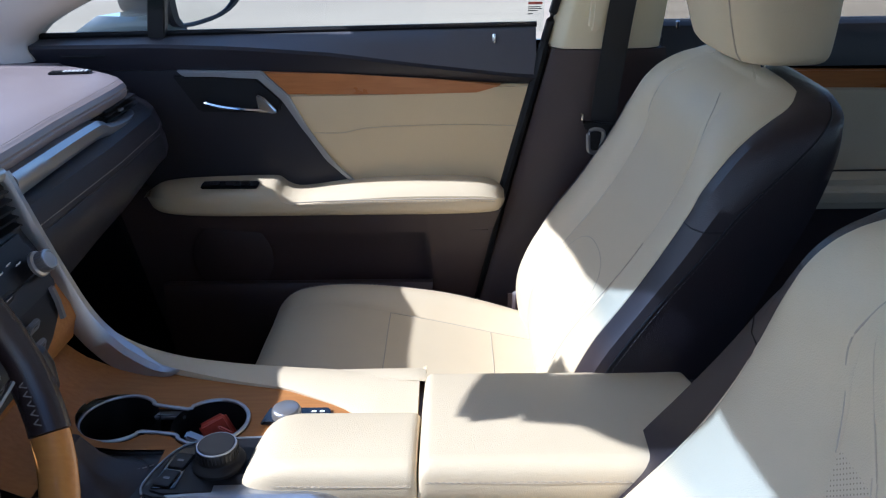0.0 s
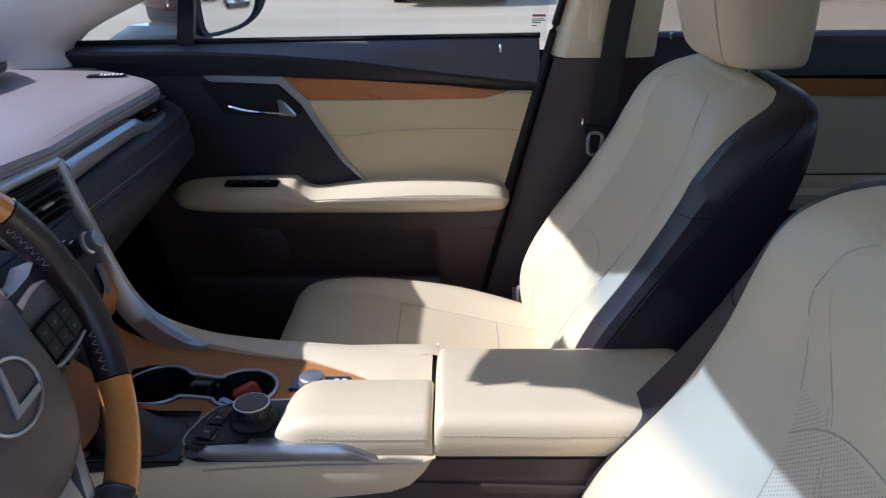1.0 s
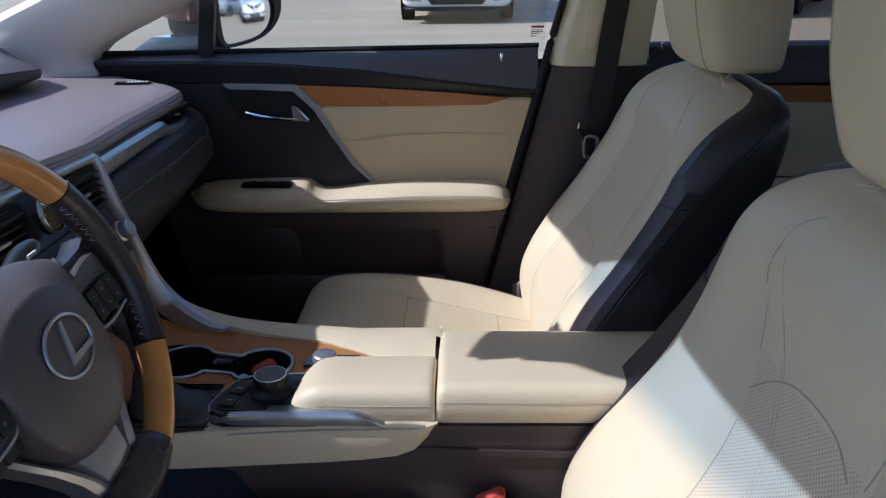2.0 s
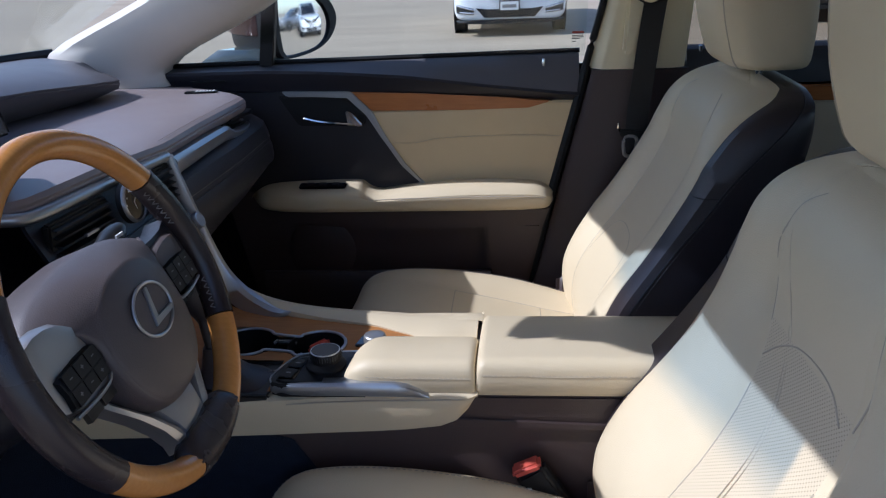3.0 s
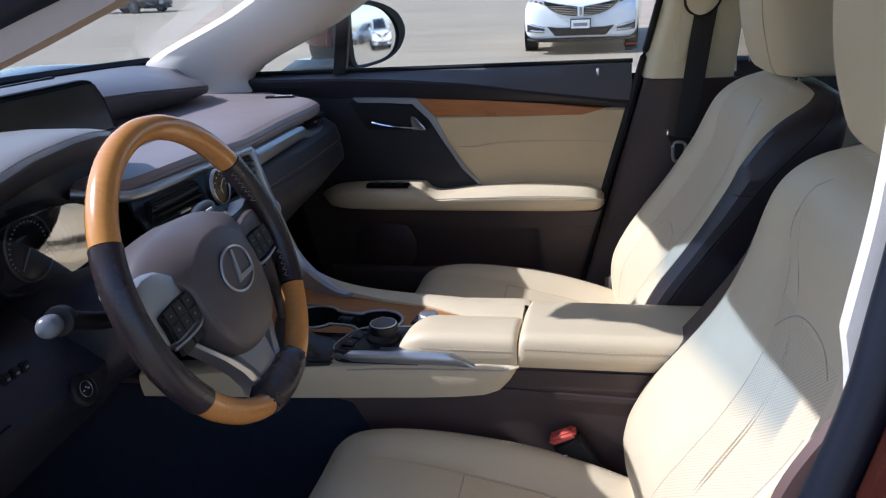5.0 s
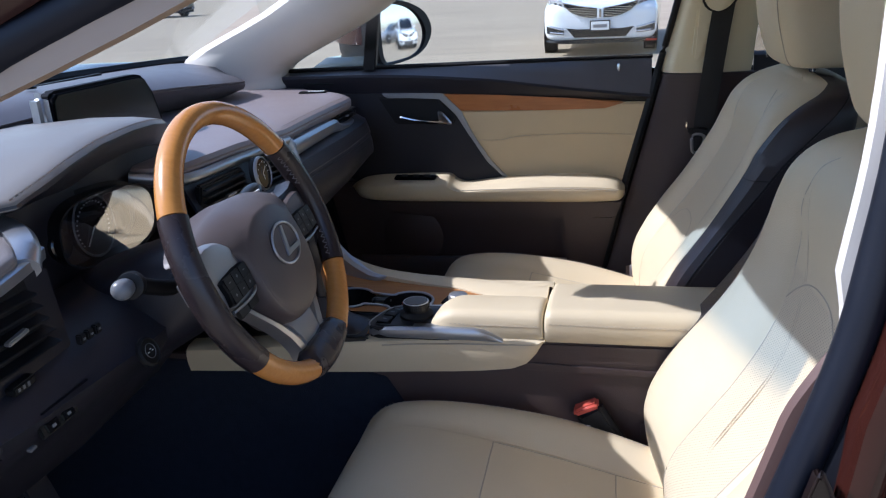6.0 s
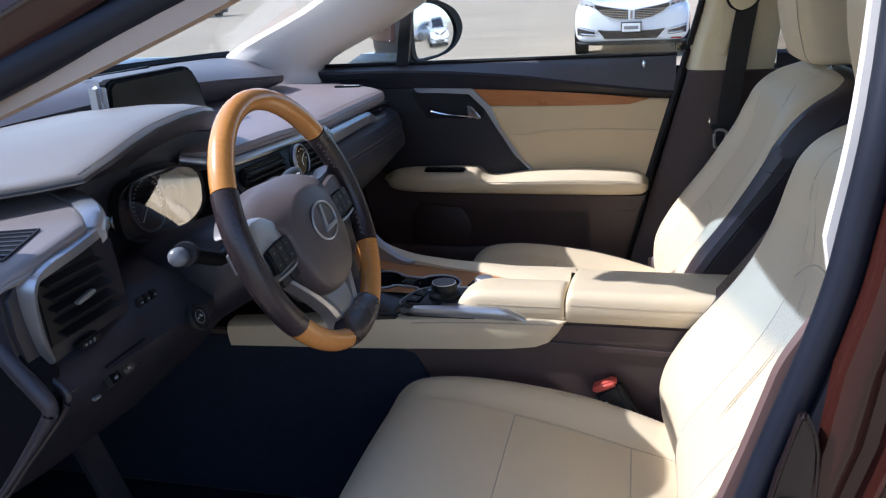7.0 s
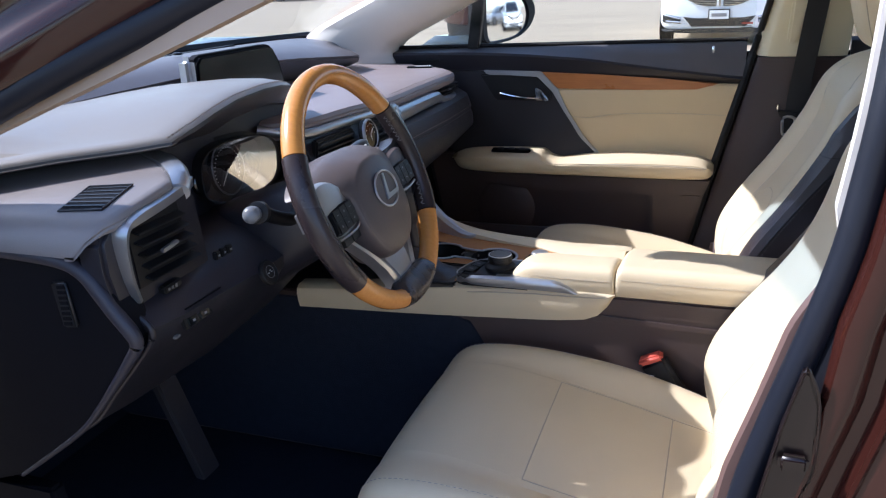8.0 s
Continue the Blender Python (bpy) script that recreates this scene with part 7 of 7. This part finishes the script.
part("lamp_stalk", tube(cr([WC + w_n * -0.09 + w_rt * -0.055 + w_up * 0.01, WC + w_n * -0.085 + w_rt * -0.10 + w_up * 0.004, (-0.360, -0.535, 1.043)], 4), 0.010, n=10), BLACK, col, "black lamp stalk")
kn = part("stalk_knob", lathe([(0.007, -0.012), (0.0105, -0.010), (0.0115, -0.002), (0.0115, 0.005), (0.0102, 0.0095), (0.0072, 0.0125), (0.0035, 0.0138), (0.0005, 0.014)], (-0.349, -0.562, 1.047), rotm('X', 78) @ rotm('Y', 18), n=26), GREYK, col, "grey rotary knob of the lamp stalk")
part("stalk_collar", lathe([(0.010, -0.012), (0.0150, -0.011), (0.0158, -0.004), (0.0150, 0.003), (0.010, 0.004)], (-0.352, -0.544, 1.044), rotm('X', 78) @ rotm('Y', 18), n=26), BLACK, col, "black ring behind the knob")
part("wiper_stalk", tube(cr([WC + w_n * -0.08 + w_rt * 0.055 + w_up * 0.03, WC + w_n * -0.07 + w_rt * 0.11 + w_up * 0.045, WC + w_n * -0.065 + w_rt * 0.165 + w_up * 0.058], 4), [0.010] * 5 + [0.013, 0.015, 0.013, 0.008], n=10, flat=0.7), SLAT, col, "dark grey wiper stalk")
part("stalk_mark", rbox(tuple(WC + w_n * -0.052 + w_rt * 0.135 + w_up * 0.052), (0.002, 0.016, 0.004), 0.0), WHITEPRINT, col, flat=True)


# ---- rear-view mirror on the windscreen, out of view ----
# Unseen; set off its true place so its shadow falls on the lid.
rvm = thing("rear_view_mirror", (-0.42, 0.0, 1.45), "dark unseen interior mirror, placed for its shadow on the armrest lid", "mirror")
part("housing", rbox((-0.490, -0.045, 1.413), (0.03, 0.21, 0.076), 0.014, 3), BLACK, rvm)
part("glass", rbox((-0.474, -0.045, 1.413), (0.002, 0.19, 0.060), 0.0005), MIRROR, rvm)
# Unseen cover, outlined to block sun rather than as a real housing.
sensor = [[(x - 0.020, y - 0.02, z), (x - 0.020, -0.030, z), (x - 0.010, -0.030, z + 0.01), (x - 0.010, y - 0.02, z + 0.01)] for x, y, z in ((-0.475, -0.140, 1.445), (-0.45, -0.158, 1.482), (-0.43, -0.196, 1.50), (-0.395, -0.243, 1.535), (-0.345, -0.258, 1.558))]
part("sensor_housing", skin(sensor), BLACK, rvm, "unseen black cover, shaped to bound the sun on the seats")
part("stem", tube([(-0.493, -0.045, 1.42), (-0.515, -0.045, 1.49)], 0.012, n=10), BLACK, rvm)

# ---- outside mirror of the passenger door ----
om = thing("side_mirror", (-0.48, 0.9, 1.15), "red and black door mirror with chrome-grey lower shell", "side mirror")
mh = Vector((0.887, -0.462, 0.006)).normalized()
ms = Vector((0, 0, 1)).cross(mh).normalized()
mu = mh.cross(ms).normalized()
mc = Vector((-0.398, 0.955, 1.205))
glass_line = cr([(-0.098, -0.050, 0), (-0.104, 0.010, 0), (-0.099, 0.078, 0), (-0.085, 0.091, 0), (-0.030, 0.089, 0), (0.020, 0.074, 0), (0.060, 0.044, 0), (0.076, 0.008, 0), (0.062, -0.028, 0), (0.024, -0.049, 0), (-0.030, -0.058, 0), (-0.082, -0.061, 0)], 4, True)
shell_line = cr([(-0.124, -0.052, 0), (-0.128, 0.020, 0), (-0.122, 0.090, 0), (-0.090, 0.106, 0), (-0.020, 0.103, 0), (0.040, 0.088, 0), (0.088, 0.062, 0), (0.112, 0.019, 0), (0.094, -0.023, 0), (0.048, -0.053, 0), (-0.017, -0.068, 0), (-0.092, -0.071, 0)], 4, True)
at_m = lambda q, k, d, dv=0.0: mc + ms * (q.x * k - 0.012 * (1 - k)) + mu * (q.y * k + 0.008 * (1 - k) + dv) + mh * d
part("rim", skin([[at_m(q, 0.90, -0.030) for q in shell_line], [at_m(q, 0.985, -0.004) for q in shell_line], [at_m(q, 0.95, 0.008) for q in shell_line], [at_m(q, 1.04, 0.007) for q in glass_line], [at_m(q, 1.0, 0.001) for q in glass_line], [at_m(q, 0.98, -0.030) for q in glass_line]], caps=False), BLACK, om, "black mirror rim")
part("shell", skin([[at_m(q, k, d) for q in shell_line] for k, d in ((0.97, -0.010), (1.01, -0.016), (1.02, -0.04), (0.98, -0.08), (0.88, -0.13), (0.70, -0.175), (0.42, -0.21), (0.05, -0.222))]), BLACK, om, "black mirror shell")
part("mirror_glass", skin([[mc + ms * (q.x * k) + mu * (q.y * k) + mh * (0.0030 - (q.x * q.x + q.y * q.y) * k * k / 2.4) for q in glass_line] for k in (1.01, 0.85, 0.7, 0.55, 0.4, 0.25, 0.12, 0.02)]), MIRROR, om, "mirror glass")
part("red_cap", skin([[at_m(Vector((q.x, max(q.y, -0.012), 0)), k, d, 0.002) for q in shell_line] for k, d in ((1.02, -0.045), (1.035, -0.055), (1.0, -0.09), (0.90, -0.14), (0.72, -0.185), (0.43, -0.22), (0.05, -0.232))]), RED, om, "deep red mirror cap")
part("foot", skin([[(x, y, z0) for x, y in ((-0.66, 0.83), (-0.52, 0.80), (-0.42, 0.86), (-0.46, 0.93), (-0.60, 0.92))] for z0 in (1.08, 1.10, 1.125)] + [[(x, y, 1.165) for x, y in ((-0.60, 0.85), (-0.52, 0.83), (-0.45, 0.88), (-0.48, 0.94), (-0.56, 0.93))]]), CHROMEBLUE, om, "glossy grey mirror foot")
# outer skin of the passenger door, below the glass
solo("door_skin_passenger", sheet([[(x, 0.782, 1.12), (x, 0.82, 1.115), (x, 0.87, 1.05), (x, 0.91, 0.85), (x, 0.90, 0.5), (x, 0.85, 0.30)] for x in (-0.95, -0.4, 0.2, 0.8, 1.5, 2.2)], (0, -0.01, 0)), RED, "deep red outer door skin", "car body", kind="structure")


# ---- cars standing in the lot ----
def super_ring(y, w, zb, zt, p=0.55, n=32, dx=0.0):
    zc, h = (zb + zt) / 2, (zt - zb) / 2
    return [(dx + w * math.copysign(abs(math.cos(a)) ** p, math.cos(a)), y, zc + h * math.copysign(abs(math.sin(a)) ** p, math.sin(a))) for a in [2 * math.pi * j / n for j in range(n)]]


def parked_car(name, paint, label, tall=0.0, grille="split"):
    """A saloon with its nose at the origin, pointing to -y."""
    c = thing(name, (0, 0, 0), label, "car", group="parked cars")
    t = tall
    secs = [(0.0, 0.60, 0.30, 0.74), (0.02, 0.74, 0.25, 0.79), (0.07, 0.83, 0.22, 0.83), (0.18, 0.885, 0.20, 0.865), (0.45, 0.915, 0.20, 0.89 + t * 0.3), (0.9, 0.925, 0.21, 0.925 + t * 0.4), (1.35, 0.93, 0.22, 0.95 + t * 0.5), (2.4, 0.935, 0.22, 0.98 + t * 0.5), (3.6, 0.93, 0.23, 1.0 + t * 0.5), (4.4, 0.90, 0.26, 1.02 + t * 0.5), (4.75, 0.84, 0.32, 0.98 + t * 0.5), (4.88, 0.74, 0.40, 0.90 + t * 0.5)]
    part("body", skin([super_ring(y, w, zb, zt, 0.42) for y, w, zb, zt in secs]), paint, c)
    gh = [(1.30, 0.70, 0.90, 0.95 + t * 0.5), (1.75, 0.70, 0.90, 1.24 + t), (2.15, 0.68, 0.90, 1.43 + t), (2.8, 0.66, 0.9, 1.48 + t), (3.5, 0.65, 0.9, 1.43 + t), (4.1, 0.66, 0.9, 1.22 + t), (4.5, 0.68, 0.9, 1.02 + t * 0.5)]
    part("greenhouse", skin([super_ring(y, w, zb, zt, 0.45) for y, w, zb, zt in gh]), GLOSSB, c, "dark tinted windows")
    part("roof", sheet([[(s * w * 0.82, y, zt + 0.006 - 0.03 * s * s) for s in (-1, -0.5, 0, 0.5, 1)] for y, w, zb, zt in gh[2:5]], (0, 0, -0.02)), paint, c)
    for s in (-1, 1):
        part("side_pillar", tube([(s * 0.70, 1.32, 0.96 + t * 0.5), (s * 0.66, 1.78, 1.24 + t), (s * 0.60, 2.15, 1.41 + t), (s * 0.58, 2.8, 1.455 + t), (s * 0.57, 3.5, 1.41 + t), (s * 0.62, 4.1, 1.20 + t), (s * 0.68, 4.5, 1.0 + t * 0.5)], 0.035, n=8), paint, c)
        part("door_mirror", rbox((s * 0.98, 1.75, 1.0 + t * 0.5), (0.16, 0.10, 0.12), 0.03, 3), paint, c)
        for y in (0.95, 3.80):
            wh = part("wheel", lathe([(0.20, -0.11), (0.315, -0.105), (0.335, -0.08), (0.335, 0.08), (0.315, 0.105), (0.22, 0.11), (0.20, 0.09)], (s * 0.83, y, 0.335), rotm('Y', 90), n=32), TYRE, c, "black tyre")
            part("rim", lathe([(0.215, 0), (0.21, 0.02), (0.06, 0.035), (0.001, 0.036)], (s * 0.90, y, 0.335), rotm('Y', 90 * s), n=24), SILVER, wh, "silver alloy rim")
            for i in range(5):
                a = radians(72 * i)
                part("spoke", rbox((s * 0.935, y + 0.11 * math.cos(a), 0.335 + 0.11 * math.sin(a)), (0.02, 0.17, 0.035), 0.006, rot=rotm('X', math.degrees(a))), SILVER, wh)
            part("wheel_arch", lathe([(0.36, -0.005), (0.385, 0.0), (0.385, 0.012), (0.355, 0.012)], (s * 0.912, y, 0.335), rotm('Y', 90 * s), n=32), BLACK, c)
        # lamps
        part("headlight", sheet([[(s * (0.50 + 0.085 * i), -0.004 + 0.022 * i * i * 0.9, 0.765 + 0.018 * i + dz) for dz in (-0.012, 0.03 + 0.010 * i, 0.055 + 0.012 * i)] for i in range(5)], (0, 0.07, 0)), LAMP, c, "clear headlight")
        part("headlight_core", sheet([[(s * (0.54 + 0.085 * i), -0.007 + 0.022 * (i + 0.5) ** 2 * 0.9, 0.790 + 0.018 * i + dz) for dz in (-0.012, 0.014)] for i in range(4)], (0, 0.02, 0)), BLACK, c)
        fog = [(0.565, -0.022, 0.425, 0.372), (0.64, -0.014, 0.440, 0.376), (0.72, 0.006, 0.460, 0.382), (0.79, 0.034, 0.478, 0.389), (0.85, 0.075, 0.496, 0.397)]
        part("fog_recess", sheet([[(s * x, y + 0.002, zl - 0.022), (s * x, y - 0.001, (zl + zu) / 2), (s * x, y + 0.002, zu + 0.016)] for x, y, zu, zl in fog], (0, 0.06, 0)), SLAT, c, "dark fog light recess")
        for k in (2, 3):
            part("fog_strip", tube([(s * f_[0], f_[1] - 0.010, f_[k]) for f_ in fog[:5 if k == 2 else 4]], 0.014, n=6), LAMP, c, "bright fog light strip")
        # grille wing
        g = part("grille", prism([(s * 0.05, 0.60), (s * 0.05, 0.735), (s * 0.30, 0.775), (s * 0.58, 0.835), (s * 0.555, 0.775), (s * 0.46, 0.69), (s * 0.32, 0.63), (s * 0.18, 0.60)][::int(s)], "y", -0.022, 0.06, 0.004), BLACK, c, "dark grille wing with bright bars")
        for i in range(6):
            z = 0.618 + i * 0.026
            xa = lerp_table([(0.60, 0.20), (0.63, 0.32), (0.69, 0.455), (0.775, 0.55), (0.80, 0.56)], z)[0]
            xi = 0.055 if z < 0.725 else 0.055 + (z - 0.725) * 5.2
            if xa - xi > 0.05:
                part("grille_bar", rbox((s * (xi + xa) / 2, -0.026, z), (xa - xi, 0.010, 0.011), 0.002), CHROME, g)
        part("grille_edge", tube([(s * 0.05, -0.026, 0.738), (s * 0.30, -0.026, 0.778), (s * 0.58, -0.024, 0.838)], 0.007, n=6), CHROME, g)
    part("nose_strip", prism([(-0.045, 0.58), (0.045, 0.58), (0.05, 0.74), (-0.05, 0.74)], "y", -0.03, 0.02, 0.006), paint, c)
    part("nose_badge", rbox((0, -0.034, 0.665), (0.035, 0.008, 0.13), 0.003), CHROME, c, "chrome badge shape")
    part("lower_grille", prism([(-0.53, 0.450), (-0.40, 0.300), (0.40, 0.300), (0.53, 0.450), (0.36, 0.425), (-0.36, 0.425)], "y", -0.030, 0.10, 0.004), BLACK, c, "black lower air intake")
    part("chin", skin([super_ring(y, w, 0.20, 0.27, 0.6) for y, w in ((-0.02, 0.66), (0.0, 0.74), (0.1, 0.84), (0.3, 0.87))]), BLACK, c)
    pl = part("number_plate", rbox((0, -0.045, 0.475), (0.32, 0.012, 0.165), 0.004), BLACK, c, "plate in a dark frame")
    part("plate_field", rbox((0, -0.0525, 0.475), (0.285, 0.004, 0.13), 0.002), WHITEPRINT, pl)
    part("plate_bar", rbox((0, -0.0555, 0.47), (0.22, 0.002, 0.05), 0.0), GREYP, pl, flat=True)
    return c


white = parked_car("parked_car", WHITEPAINT, "white saloon with bright bar grille parked in the lot")
white.location, white.rotation_euler = (0.06, 11.9, ground_z(11.9)), (0.012, 0, 0)
silver = parked_car("parked_car", SILVERPAINT, "silver-grey saloon parked side-on in the lot", 0.0)
silver.location, silver.rotation_euler = (16.0, 3.3, ground_z(5.5)), (0, 0, radians(-16))
white2 = parked_car("parked_car", WHITEPAINT, "white tall saloon facing the lot", 0.12)
white2.location, white2.rotation_euler = (9.5, 4.95, ground_z(5.3)), (0, 0, radians(-77))
dark = parked_car("parked_car", DARKPAINT, "black car parked further back in the lot", 0.1)
dark.location, dark.rotation_euler = (4.6, 12.6, ground_z(14)), (0, 0, radians(-30))
redc = parked_car("parked_car", REDCAR, "bright red car parked at the back of the lot", 0.1)
redc.location, redc.rotation_euler = (8.2, 11.6, ground_z(13.5)), (0, 0, radians(-20))
far = parked_car("parked_car", DARKPAINT, "dark car parked ahead across the lot", 0.1)
far.location, far.rotation_euler = (-21.0, 37.0, ground_z(37.5)), (0, 0, radians(70))
